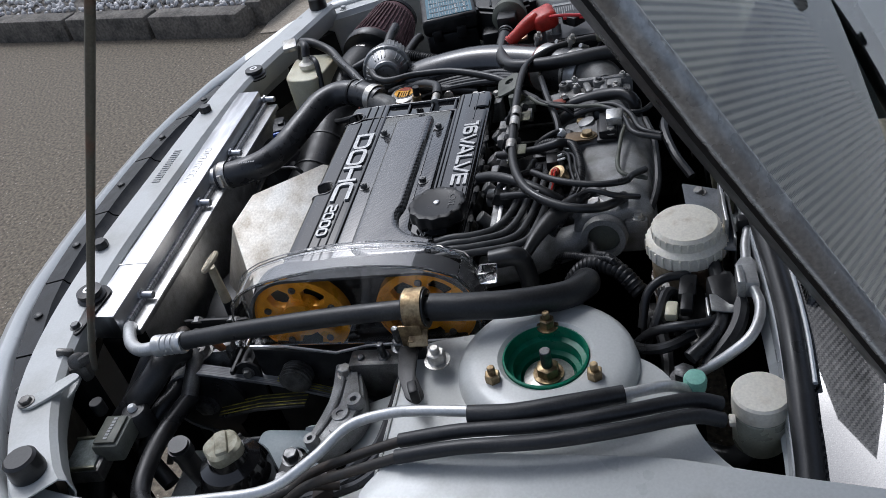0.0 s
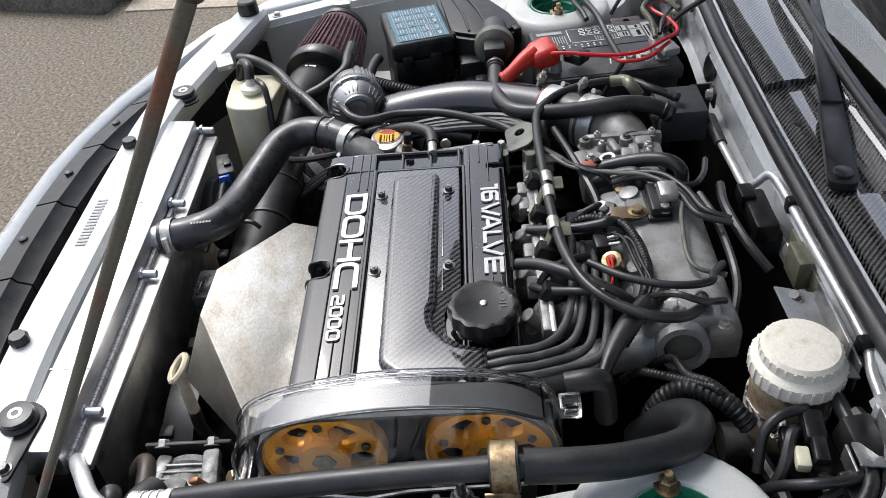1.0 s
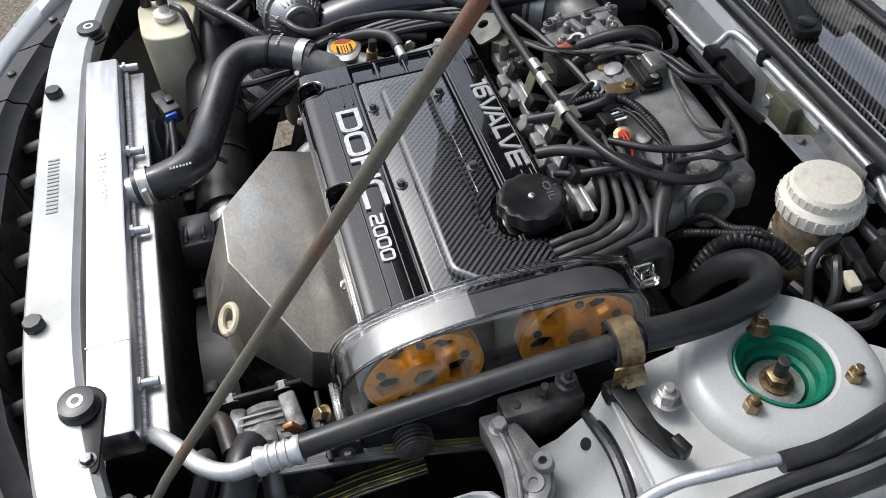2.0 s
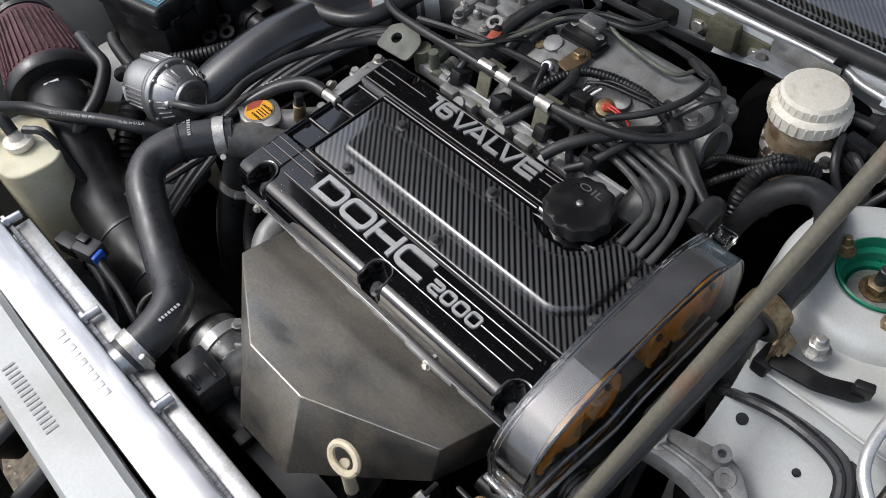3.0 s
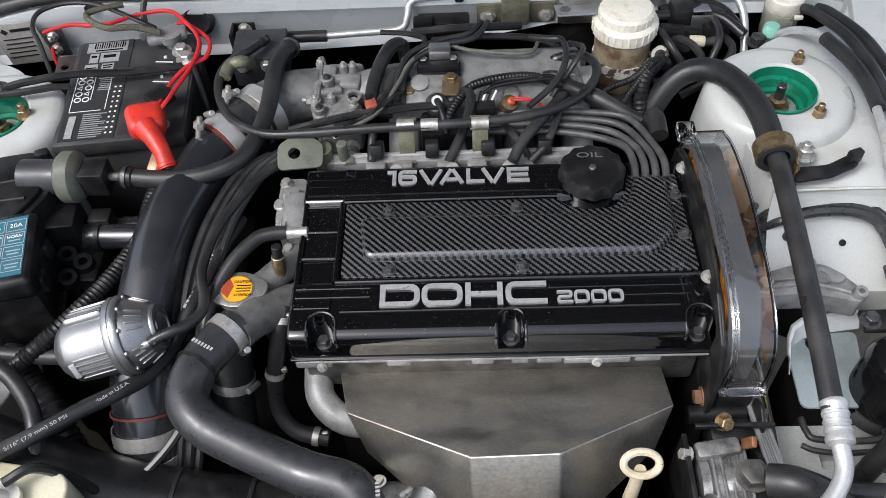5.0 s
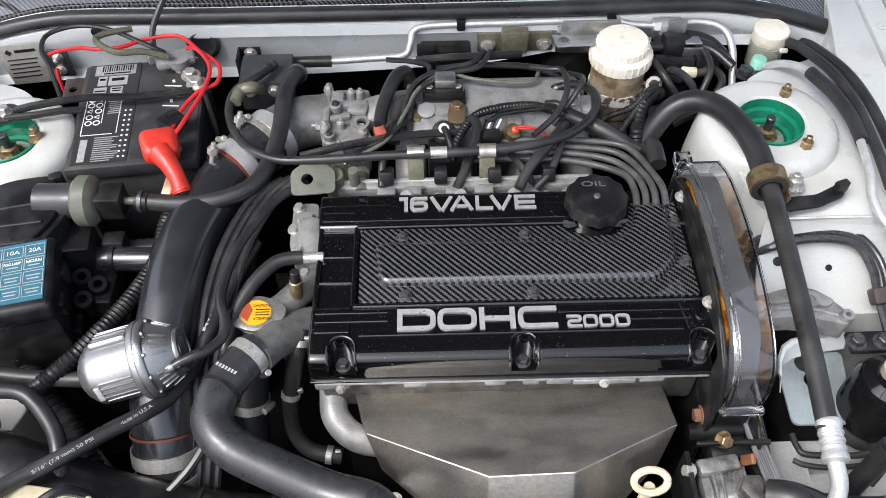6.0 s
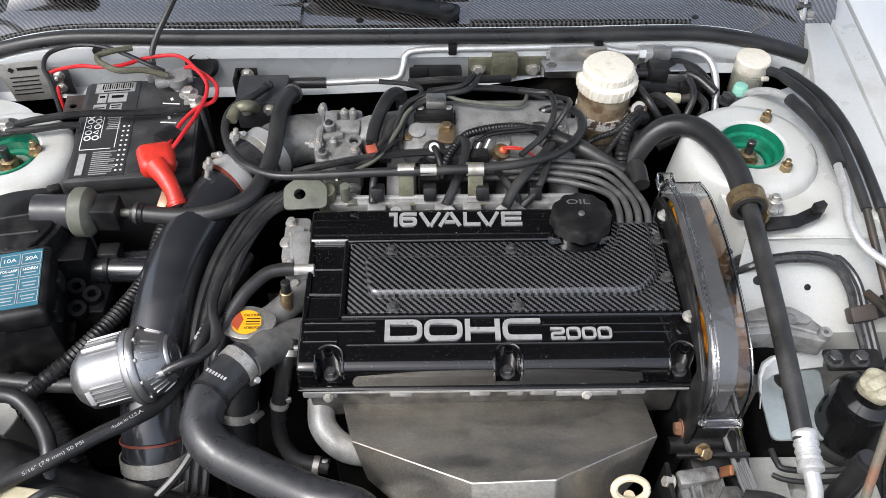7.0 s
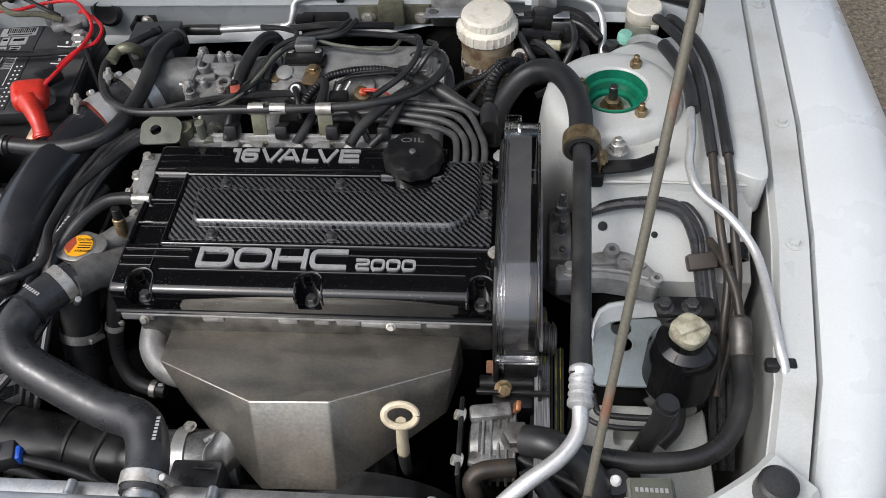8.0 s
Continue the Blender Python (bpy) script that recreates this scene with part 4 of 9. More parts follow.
rise = [(-0.173, 0.034), (0.082, 0.032), (0.100, 0.026), (0.128, 0.03), (0.150, 0.05), (0.160, 0.088), (0.200, 0.088), (0.200, 0.0), (0.172, -0.030), (-0.165, -0.030)]
rb_ = prism(rounded(rise, 0.012, 5), 0.865, 0.8750, 0.0)
top = [f for f in rb_.faces if all(v.co.z > 0.874 for v in f.verts)]
bmesh.ops.bevel(rb_, geom=[e for f in top for e in f.edges], offset=0.0088, segments=6, affect="EDGES", profile=0.5)
part("raised_field", rb_, CARBON, panel)
for x0, x1, y in ((-0.155, -0.13, 0.0385), (-0.118, -0.002, 0.0385), (0.006, 0.06, 0.0385)):
    part("edge_line", box(((x0 + x1) / 2, y, 0.8662), (x1 - x0, 0.0016, 0.0012), 0.0005), CARBON, panel)
for x, y in ((-0.138, 0.046), (0.016, 0.046), (-0.134, -0.044), (0.018, -0.044), (0.2085, -0.002), (0.207, 0.06)):
    bb = hexbolt((x, y, 0.8655), r=0.0052, h=0.0075, washer=1.5)
    lathe([(0.0022, 0), (0.0022, 0.0015)], (x, y, 0.8725), seg=8, bm=bb)
    part("panel_bolt", bb, PANELBOLT, panel)

oil = thing("oil_filler_cap", "black ribbed oil filler cap on the valve cover", "oil cap", (0.109, 0.086, 0.862))
part("neck", lathe([(0.034, 0), (0.034, 0.014)], (0.109, 0.086, 0.858)), BLACKGLOSS, oil)
part("knob", lathe([(0.036, 0), (0.0395, 0.003), (0.0395, 0.014), (0.0375, 0.019), (0.033, 0.0205), (0.030, 0.0195)], (0.109, 0.086, 0.871), seg=72, lobes=12, amp=0.0013), BLACKPL, oil)
part("rivet", lathe([(0.0045, 0), (0.004, 0.0015), (0.002, 0.0022)], (0.109, 0.086, 0.8905), seg=16), ALU, oil)
part("lettering", writing("OIL", (0.107, 0.107, 0.8903), 0.031, 0.0085, (0, 0, 0), 0.0008, 0.0), DIMPRINT, oil)

# timing side
ARCH_RUNS = [[(-0.172, 0.800), (-0.1715, 0.845), (-0.165, 0.868), (-0.150, 0.886), (-0.128, 0.8985)], [(-0.128, 0.8985), (-0.10, 0.907), (-0.06, 0.915), (-0.02, 0.9195), (0.025, 0.920), (0.065, 0.917), (0.10, 0.9105), (0.1385, 0.8945)], [(0.1385, 0.8945), (0.150, 0.872), (0.156, 0.84), (0.157, 0.790)]]
arch = []
for run in ARCH_RUNS:
    arch += [(p.x, p.y) for p in spline([(y, z, 0) for y, z in run], 4)][bool(arch):]
tback = thing("timing_backplate", "black timing belt housing at the end of the engine", "timing housing", (0.23, 0, 0.3))
tb_poly = [(-0.17, 0.45), (-0.17, 0.82), (-0.15, 0.86), (-0.1, 0.885), (0.1, 0.885), (0.145, 0.86), (0.158, 0.80), (0.14, 0.45)]
YZ = Matrix(((0, 0, 1, 0), (1, 0, 0, 0), (0, 1, 0, 0), (0, 0, 0, 1)))
part("plate", prism(tb_poly, 0.222, 0.229, 0.002, YZ), BLACKPL, tback)
part("backing", prism([(y * 0.955, z - 0.022) for y, z in arch], 0.2245, 0.2285, 0.001, YZ), BLACKPL, tback)
part("lower_cover", prism([(-0.160, 0.30), (-0.163, 0.795), (-0.05, 0.782), (0.0, 0.79), (0.13, 0.79), (0.13, 0.30)], 0.235, 0.276, 0.004, YZ), BLACKPL, tback)
part("edge_trim", tube([(0.279, -0.16, 0.803), (0.279, -0.11, 0.80), (0.279, -0.045, 0.785), (0.279, 0.0, 0.795), (0.279, 0.12, 0.80)], 0.0022, 6, 1), ALUDULL, tback)


def acrylic_shell(x0, x1, wall=0.0032):
    """Arched band with a closed front plate, open behind and below."""
    b = bmesh.new()
    n = len(arch)
    rows = []
    for i, p in enumerate(arch):
        q0, q1 = Vector(arch[max(i - 1, 0)]), Vector(arch[min(i + 1, n - 1)])
        t = (q1 - q0).normalized()
        nn = Vector((-t.y, t.x))

        def at(x, off):
            q = Vector(p) - nn * off
            return b.verts.new((x, q.x, q.y))
        rows.append([at(x0, wall), at(x0, 0), at(x1 - 0.003, 0), at(x1 - 0.0009, 0.0009), at(x1, 0.003), at(x1 - wall, wall)])
    for a, c in zip(rows, rows[1:]):
        for k in (0, 1, 2, 3):
            b.faces.new((a[k], a[k + 1], c[k + 1], c[k]))
        b.faces.new((a[5], a[0], c[0], c[5]))
    b.faces.new([r[4] for r in rows])
    b.faces.new([r[5] for r in rows][::-1])
    for r in (rows[0], rows[-1]):
        b.faces.new((r[0], r[1], r[2], r[3], r[4], r[5]))
    b.faces.new((rows[0][4], rows[0][5], rows[-1][5], rows[-1][4]))
    return b


shell = acrylic_shell(0.2295, 0.2745)
tcover = thing("timing_belt_cover", "clear acrylic timing belt cover over orange cam gears", "timing cover", (0.26, 0, 0.8))
sh = part("clear_shell", shell, GLASS, tcover, angle=22)
sh.visible_shadow = False
for x_, off, rr in ((0.2300, 0.0016, 0.0026), (0.2350, 0.0006, 0.0012), (0.2738, -0.0002, 0.0011)):
    part("moulded_rim", tube([(x_, y * (1 + off * 5), z + off) for y, z in arch], rr, 8, 1), GLASS, tcover).visible_shadow = False
foot = part("foot_flange", box((0.2515, -0.176, 0.806), (0.052, 0.010, 0.010), 0.003, (8, 0, 0)), GLASS, tcover)
foot.visible_shadow = False
for y, z in ((0.097, 0.872), (-0.069, 0.872)):
    ear = part("bolt_ear", box((0.224, y, z - 0.006), (0.016, 0.026, 0.010), 0.004), GLASS, tcover)
    ear.visible_shadow = False
    part("cover_bolt", hexbolt((0.2225, y, z), r=0.0062, h=0.008, washer=1.5), ZINC, tcover)
tab_ = part("clear_tab", carve(box((0.238, 0.166, 0.868), (0.022, 0.022, 0.016), 0.002), [box((0.238, 0.167, 0.872), (0.014, 0.014, 0.018), 0.001)]), GLASS, tcover)
tab_.visible_shadow = False


def cam_gear(y):
    gear = thing("cam_gear", "orange anodised adjustable cam gear behind clear cover", "cam gear", (0.245, y, 0.830), group="cam gears")
    c = (0.236, y, 0.830)
    gb = lathe([(0.052, 0.004), (0.0635, 0.004), (0.0635, 0.022), (0.0615, 0.0222), (0.0615, 0.0195), (0.052, 0.0195)], c, (1, 0, 0), 96, closed=True)
    lathe([(0.008, 0.002), (0.026, 0.002), (0.026, 0.026), (0.008, 0.026)], c, (1, 0, 0), 32, gb, closed=True)
    part("wheel", gb, ORANGE, gear)
    for k in range(5):
        a = math.tau * k / 5 + 0.32
        arm_ = [(0.022 * math.cos(a - 0.62), 0.022 * math.sin(a - 0.62)), (0.030 * math.cos(a - 0.26), 0.030 * math.sin(a - 0.26)), (0.041 * math.cos(a - 0.22), 0.041 * math.sin(a - 0.22)), (0.0535 * math.cos(a - 0.42), 0.0535 * math.sin(a - 0.42)), (0.0545 * math.cos(a), 0.0545 * math.sin(a)), (0.0535 * math.cos(a + 0.42), 0.0535 * math.sin(a + 0.42)), (0.041 * math.cos(a + 0.22), 0.041 * math.sin(a + 0.22)), (0.030 * math.cos(a + 0.26), 0.030 * math.sin(a + 0.26)), (0.022 * math.cos(a + 0.62), 0.022 * math.sin(a + 0.62))]
        part("spoke", prism([(y + p, 0.830 + q) for p, q in arm_], 0.242, 0.2545, 0.0008, YZ), ORANGE, gear)
    part("centre_bolt", hexbolt((0.2565, y, 0.830), (1, 0, 0), 0.0125, 0.009), GOLD, gear)
    for k in range(5):
        a = math.tau * k / 5 + 0.32
        q = (y + 0.046 * math.cos(a), 0.830 + 0.046 * math.sin(a))
        part("adjuster_bolt", cyl((0.2545, *q), (0.2585, *q), 0.0048, seg=10), BOLT, gear)
    return gear


cam_gear(-0.083)
cam_gear(0.083)
belt = [(-0.1505, 0.70), (-0.1515, 0.83)] + [(-0.083 + 0.0685 * math.cos(a), 0.830 + 0.0685 * math.sin(a)) for a in np.linspace(math.pi, 1.6, 10)] + [(-0.04, 0.8985), (0.0, 0.8985), (0.04, 0.8985)] + [(0.083 + 0.0685 * math.cos(a), 0.830 + 0.0685 * math.sin(a)) for a in np.linspace(1.5, 0, 10)] + [(0.1505, 0.70)]
bl = loft([[(x, y, z) for y, z in belt] for x in (0.2300, 0.2635)], thick=0.004)
single("timing_belt", bl, BELTMAT, "black toothed timing belt round the cam gears", "belt")

# exhaust heat shield
hs = thing("heat_shield", "folded brushed stainless heat shield over the manifold", "heat shield", (0, -0.2, 0.6))
A, B, C, D = Vector((-0.183, -0.186, 0.794)), Vector((-0.045, -0.259, 0.832)), Vector((0.046, -0.259, 0.838)), Vector((0.176, -0.189, 0.803))
E_, F_ = Vector((-0.203, -0.104, 0.752)), Vector((0.180, -0.098, 0.752))
dn = Vector((0, -0.05, -0.115))
bm = bmesh.new()
pts = [A, B, C, D, F_, E_]
low = [A + Vector((0.015, -0.012, -0.075)), B + dn, C + dn, D + Vector((-0.01, -0.012, -0.08)), F_ + Vector((0, 0, -0.08)), E_ + Vector((0, 0, -0.08))]
vt, vl = [bm.verts.new(p) for p in pts], [bm.verts.new(p) for p in low]
bm.faces.new(vt)
for i in range(6):
    if i != 4:
        bm.faces.new((vt[i], vt[(i + 1) % 6], vl[(i + 1) % 6], vl[i]))
bmesh.ops.recalc_face_normals(bm, faces=bm.faces[:])
bmesh.ops.bevel(bm, geom=[e for e in bm.edges if len(e.link_faces) == 2], offset=0.0022, segments=3, affect="EDGES", profile=0.5)
bmesh.ops.solidify(bm, geom=bm.faces[:], thickness=0.0016)
part("folded_sheet", bm, STEEL, hs, angle=25)
part("manifold", tube([(-0.1, -0.13, 0.7), (0, -0.2, 0.68), (0.1, -0.15, 0.7)], 0.04, 12), CASTDARK, hs, "rusty cast manifold below the sheet")
part("turbo_housing", lathe([(0.03, 0), (0.065, 0.01), (0.07, 0.04), (0.05, 0.06)], (0.03, -0.235, 0.60), (0, -0.3, 1), 24), CASTDARK, hs)

dip = thing("dipstick", "cream plastic dipstick loop on a black tube", "dipstick", (0.126, -0.26, 0.6))
ring = [(0.126 + 0.0180 * math.cos(a), -0.268 + 0.0095 * math.sin(a), 0.831 + 0.0075 * math.sin(a)) for a in np.linspace(0, math.tau, 17)]
part("loop", tube(ring, 0.0042, 8, 2), CREAM, dip)
part("stem", cyl((0.126, -0.270, 0.822), (0.123, -0.272, 0.753), 0.0062, 0.0075), CREAM, dip)
part("guide_tube", tube([(0.123, -0.272, 0.757), (0.123, -0.268, 0.70), (0.122, -0.22, 0.60), (0.12, -0.14, 0.50)], 0.0075, 10), RUBBER, dip)

# ---- radiator ----
rad = thing("radiator", "polished aluminium radiator with welded tank", "radiator", (-0.09, -0.39, 0.25))
tank = prism([(-0.428, -0.423), (-0.424, -0.376), (0.238, -0.372), (0.236, -0.421)], 0.79, 0.8335, 0.004)
part("top_tank", tank, ALU, rad)
part("weld_seam", box((0.12, -0.398, 0.8338), (0.0018, 0.046, 0.0012), 0), ALUDULL, rad)
part("core", box((-0.095, -0.385, 0.54), (0.66, 0.05, 0.5), 0.003), ALUDULL, rad)
part("rear_ledge", box((-0.095, -0.359, 0.796), (0.655, 0.024, 0.010), 0.002), ALUDULL, rad)
part("fin_strip", box((-0.095, -0.3705, 0.800), (0.65, 0.006, 0.018), 0.001), M("radiator_fins", (0.50, 0.50, 0.50), 0.5, 0.45, c2=(0.28, 0.28, 0.28), ms=500, lo=0.4, hi=0.6, stretch=(1, 0.1, 0.1)), rad, "fine finned strip")
for x in (-0.426, -0.224, -0.067, 0.167):
    sb = cyl((x, -0.380, 0.812), (x, -0.3515, 0.810), 0.0058, seg=14)
    lathe([(0.0085, 0), (0.0085, 0.004)], (x, -0.3735, 0.8118), (0, 1, 0), 6, sb)
    part("mount_stud", sb, ALU, rad)
part("neck", lathe([(0.019, 0), (0.019, 0.03), (0.021, 0.032), (0.021, 0.036), (0.017, 0.037)], (-0.143, -0.380, 0.810), (0, 1, 0.05)), ALUDULL, rad)
part("end_tank", box((0.225, -0.385, 0.55), (0.03, 0.055, 0.48), 0.004), DARK, rad)
for i in range(9):
    part("embossed_bar", box((-0.205 + i * 0.0125, -0.401, 0.8338), (0.0022 if i in (1, 3) else 0.0085, 0.012, 0.0008), 0.0003), ALUDULL, rad, "embossed maker's mark as a bar")


def bushing(x, y, z, turn):
    br = thing("radiator_mount", "black radiator bracket with round rubber bushing", "bracket", (x, y, z), group="radiator mounts")
    m = pose(x, y, z, 0, 0, turn)
    part("bracket", prism(rounded([(-0.075, -0.03), (0.02, -0.022), (0.03, 0.0), (0.02, 0.022), (-0.04, 0.02), (-0.075, -0.008)], 0.01), 0.0, 0.004, 0.001, m), BLACKPL, br)
    part("bushing", lathe([(0.020, 0), (0.021, 0.004), (0.017, 0.007), (0.019, 0.011), (0.018, 0.015), (0.012, 0.016)], (x, y, z + 0.003), seg=32), RUBBER, br)
    part("sleeve", lathe([(0.0045, 0), (0.0078, 0), (0.0078, 0.003), (0.0045, 0.003)], (x, y, z + 0.0165), seg=20, closed=True), ALU, br)
    part("bolt", hexbolt(tuple(m @ Vector((-0.06, -0.018, 0.004))), r=0.0065, h=0.007), BOLT, br)
    return br


bushing(0.198, -0.424, 0.833, 170)
bushing(-0.508, -0.414, 0.826, 20)
shroud = thing("fan_shroud", "black plastic fan shroud behind the radiator", "fan shroud", (-0.1, -0.29, 0.25))
part("frame", box((-0.20, -0.305, 0.54), (0.36, 0.035, 0.30), 0.012), BLACKPL, shroud)
part("fan_ring", lathe([(0.13, 0), (0.15, 0), (0.15, 0.04), (0.13, 0.04)], (0.06, -0.325, 0.575), (0, 1, 0), 36, closed=True), BLACKPL, shroud)
part("motor", lathe([(0.04, 0), (0.042, 0.03), (0.03, 0.05)], (0.06, -0.31, 0.575), (0, 1, 0)), BLACKPL, shroud)
for a in range(7):
    an = math.tau * a / 7
    part("blade", box((0.06 + 0.085 * math.cos(an), -0.305, 0.575 + 0.085 * math.sin(an)), (0.09, 0.006, 0.045), 0.002, (25, -math.degrees(an), 0)), BLACKPL, shroud)
for x in (-0.33, -0.22, -0.03, 0.12):
    part("clip", box((x, -0.318, 0.70), (0.02, 0.018, 0.03), 0.003), BLACKPL, shroud)

uh = thing("upper_radiator_hose", "black silicone upper radiator hose with steel clamps", "hose", (-0.25, -0.25, 0.8))
HP = [(-0.309, -0.096, 0.838), (-0.328, -0.124, 0.842), (-0.345, -0.158, 0.843), (-0.347, -0.192, 0.841), (-0.325, -0.219, 0.836), (-0.280, -0.240, 0.826), (-0.22, -0.264, 0.815), (-0.168, -0.283, 0.818), (-0.148, -0.320, 0.815), (-0.1435, -0.364, 0.811)]
part("hose", tube(HP, 0.0235, 20, 8), SILI, uh)
clamp_band((-0.318, -0.108, 0.840), (-0.55, -0.83, 0.05), 0.0242, 0.014, uh, screw=(0.6, -0.3, -0.5))
clamp_band((-0.1445, -0.350, 0.8125), (0.05, -1, -0.1), 0.0242, 0.014, uh, screw=(1, 0, 0.2))
part("tie", lathe([(0.024, -0.002), (0.0255, -0.002), (0.0255, 0.002), (0.024, 0.002)], (-0.343, -0.152, 0.843), (-0.42, -0.9, 0.03), 24, closed=True), BLACKPL, uh)
for p, ang in (((-0.334, -0.138, 0.8668), 60), ((-0.137, -0.3, 0.8395), 5)):
    mk = bmesh.new()
    for i in range(7):
        off = (i - 3) * 0.0042
        box((p[0] + off * math.cos(radians(ang - 90)), p[1] + off * math.sin(radians(ang - 90)), p[2]), (0.0026, 0.0042, 0.0006), 0, (0, 0, ang - 90), mk)
    part("printed_mark", mk, GREYPRINT, uh, "white printed maker's mark as bars")

NECKCAST = M("dull_cast_neck", (0.15, 0.15, 0.145), 0.5, 0.3, c2=(0.08, 0.078, 0.072), ms=60, lo=0.42, hi=0.72, grain=0.15, gs=700, bump=0.3, bs=500)
CAPSTEEL = M("dull_pressed_steel", (0.36, 0.35, 0.33), 0.4, 0.7, c2=(0.22, 0.21, 0.19), ms=80, grain=0.12)
neck = thing("thermostat_housing", "cast aluminium filler neck beside the head", "coolant neck", (-0.29, -0.06, 0.78))
part("housing", tube([(-0.225, -0.03, 0.79), (-0.262, -0.048, 0.805), (-0.29, -0.075, 0.826), (-0.308, -0.108, 0.838)], [0.026, 0.027, 0.0235, 0.0205], 18), NECKCAST, neck)
part("rib_block", box((-0.278, -0.045, 0.79), (0.05, 0.05, 0.05), 0.012, (0, 0, 20)), NECKCAST, neck)
part("head_arm", tube([(-0.312, -0.052, 0.822), (-0.285, -0.025, 0.826), (-0.262, 0.0, 0.826), (-0.245, 0.02, 0.822)], [0.022, 0.017, 0.018, 0.02], 16), NECKCAST, neck)
part("filler", lathe([(0.024, -0.045), (0.022, 0), (0.026, 0.002), (0.026, 0.005), (0.02, 0.006)], (-0.315, -0.05, 0.834)), CASTDARK, neck)
part("stub", cyl((-0.27, -0.02, 0.83), (-0.268, -0.015, 0.862), 0.008), GOLD, neck, "brass sensor")
part("sensor_plug", cyl((-0.268, -0.015, 0.862), (-0.267, -0.013, 0.878), 0.006), BLACKPL, neck)
rc = part("radiator_cap", lathe([(0.0215, 0), (0.0225, 0.003), (0.0215, 0.006), (0.020, 0.0075), (0.012, 0.0078)], (-0.315, -0.050, 0.838), seg=40), CAPSTEEL, neck, "steel pressure cap with yellow caution label")
ear = []
for a in np.linspace(0, math.tau, 40, endpoint=False):
    k = 0.0255 + 0.0105 * abs(math.cos(a)) ** 5
    ear.append((k * math.cos(a), k * math.sin(a)))
part("eared_rim", prism(ear, -0.001, 0.004, 0.0014, pose(-0.315, -0.049, 0.8405, 0, 0, 3)), CAPSTEEL, rc, "pressed steel rim with two ears")
part("label", lathe([(0.0182, 0), (0.0182, 0.0006)], (-0.315, -0.050, 0.8458), seg=36), YELLOW, rc)
part("faded_field", prism([(-0.333, -0.054), (-0.324, -0.063), (-0.319, -0.046), (-0.325, -0.035), (-0.332, -0.042)], 0.8465, 0.8469), RUSTRED, rc)
part("lettering", writing("CAUTION", (-0.309, -0.040, 0.8466), 0.02, 0.0036, (0, 0, 0), 0.0004), DARK, rc)
part("lettering", writing("ATTENTION", (-0.307, -0.059, 0.8466), 0.02, 0.0034, (0, 0, 0), 0.0004), DARK, rc)
for i in range(3):
    part("print_line", box((-0.307, -0.0455 - i * 0.004, 0.8467), (0.017, 0.0013, 0.0004), 0), DARK, rc)
single("breather_hose", tube([(-0.262, 0.022, 0.86), (-0.28, 0.020, 0.861), (-0.298, 0.013, 0.86), (-0.321, -0.012, 0.854), (-0.339, -0.043, 0.842), (-0.349, -0.084, 0.83), (-0.352, -0.12, 0.80)], 0.0088, 10), RUBBER, "black breather hose from the valve cover", "hose")

# heater pipes beside the housing
single("coolant_hose", tube([(-0.262, -0.06, 0.825), (-0.268, -0.08, 0.81), (-0.277, -0.10, 0.772), (-0.284, -0.115, 0.735), (-0.283, -0.132, 0.697), (-0.264, -0.148, 0.675), (-0.224, -0.155, 0.668)], 0.0105, 12), RUBBER, "black small coolant hose with clamps", "hose")
lh = thing("thermostat_hose", "black hose under the filler neck with a wide clamp", "hose", (-0.335, -0.1, 0.65))
part("hose", tube([(-0.325, -0.072, 0.80), (-0.333, -0.088, 0.765), (-0.340, -0.104, 0.725), (-0.345, -0.13, 0.66), (-0.345, -0.15, 0.58)], 0.0255, 18), RUBBER, lh)
clamp_band((-0.3395, -0.103, 0.728), (-0.12, -0.42, -0.9), 0.0262, 0.013, lh, screw=(1, -0.4, 0.2))
single("water_pipe", tube([(-0.23, -0.10, 0.745), (-0.225, -0.135, 0.735), (-0.195, -0.16, 0.725), (-0.14, -0.16, 0.71)], 0.0175, 14), CAST, "grimy metal water pipe under the shield", "pipe")
lo_ = thing("lower_outlet", "aluminium coolant outlet with a steel clamp", "pipe", (-0.12, -0.27, 0.66))
part("pipe", tube([(-0.11, -0.26, 0.70), (-0.10, -0.27, 0.72), (-0.085, -0.25, 0.74)], 0.022, 16), ALUDULL, lo_)
clamp_band((-0.105, -0.268, 0.712), (0.3, -0.4, 0.8), 0.0225, 0.012, lo_)

# ---- intake, left of the engine ----
ic = thing("intercooler_pipe", "large satin black intercooler pipe with clamps", "intake pipe", (-0.42, 0, 0.6))
part("pipe", tube([(-0.425, -0.235, 0.60), (-0.43, -0.19, 0.70), (-0.433, -0.12, 0.775), (-0.433, -0.04, 0.808), (-0.425, 0.06, 0.826), (-0.402, 0.145, 0.83), (-0.372, 0.212, 0.831)], 0.0385, 28, 8), PIPEBLK, ic)
part("coupler", tube([(-0.376, 0.203, 0.831), (-0.358, 0.234, 0.831), (-0.336, 0.263, 0.831)], 0.0405, 28, 4), SILI, ic, "black silicone coupler")
for t_, p in ((0, (-0.371, 0.213, 0.831)), (1, (-0.343, 0.256, 0.831))):
    clamp_band(p, (0.6, 0.78, 0), 0.0412, 0.014, ic, screw=(-0.4, 0.4, 0.8))
part("steel_band", lathe([(0.0405, -0.014), (0.0418, -0.014), (0.0418, 0.014), (0.0405, 0.014)], (-0.334, 0.266, 0.831), (0.62, 0.78, 0), 32, closed=True), CASTDARK, ic, "wide steel band clamp")
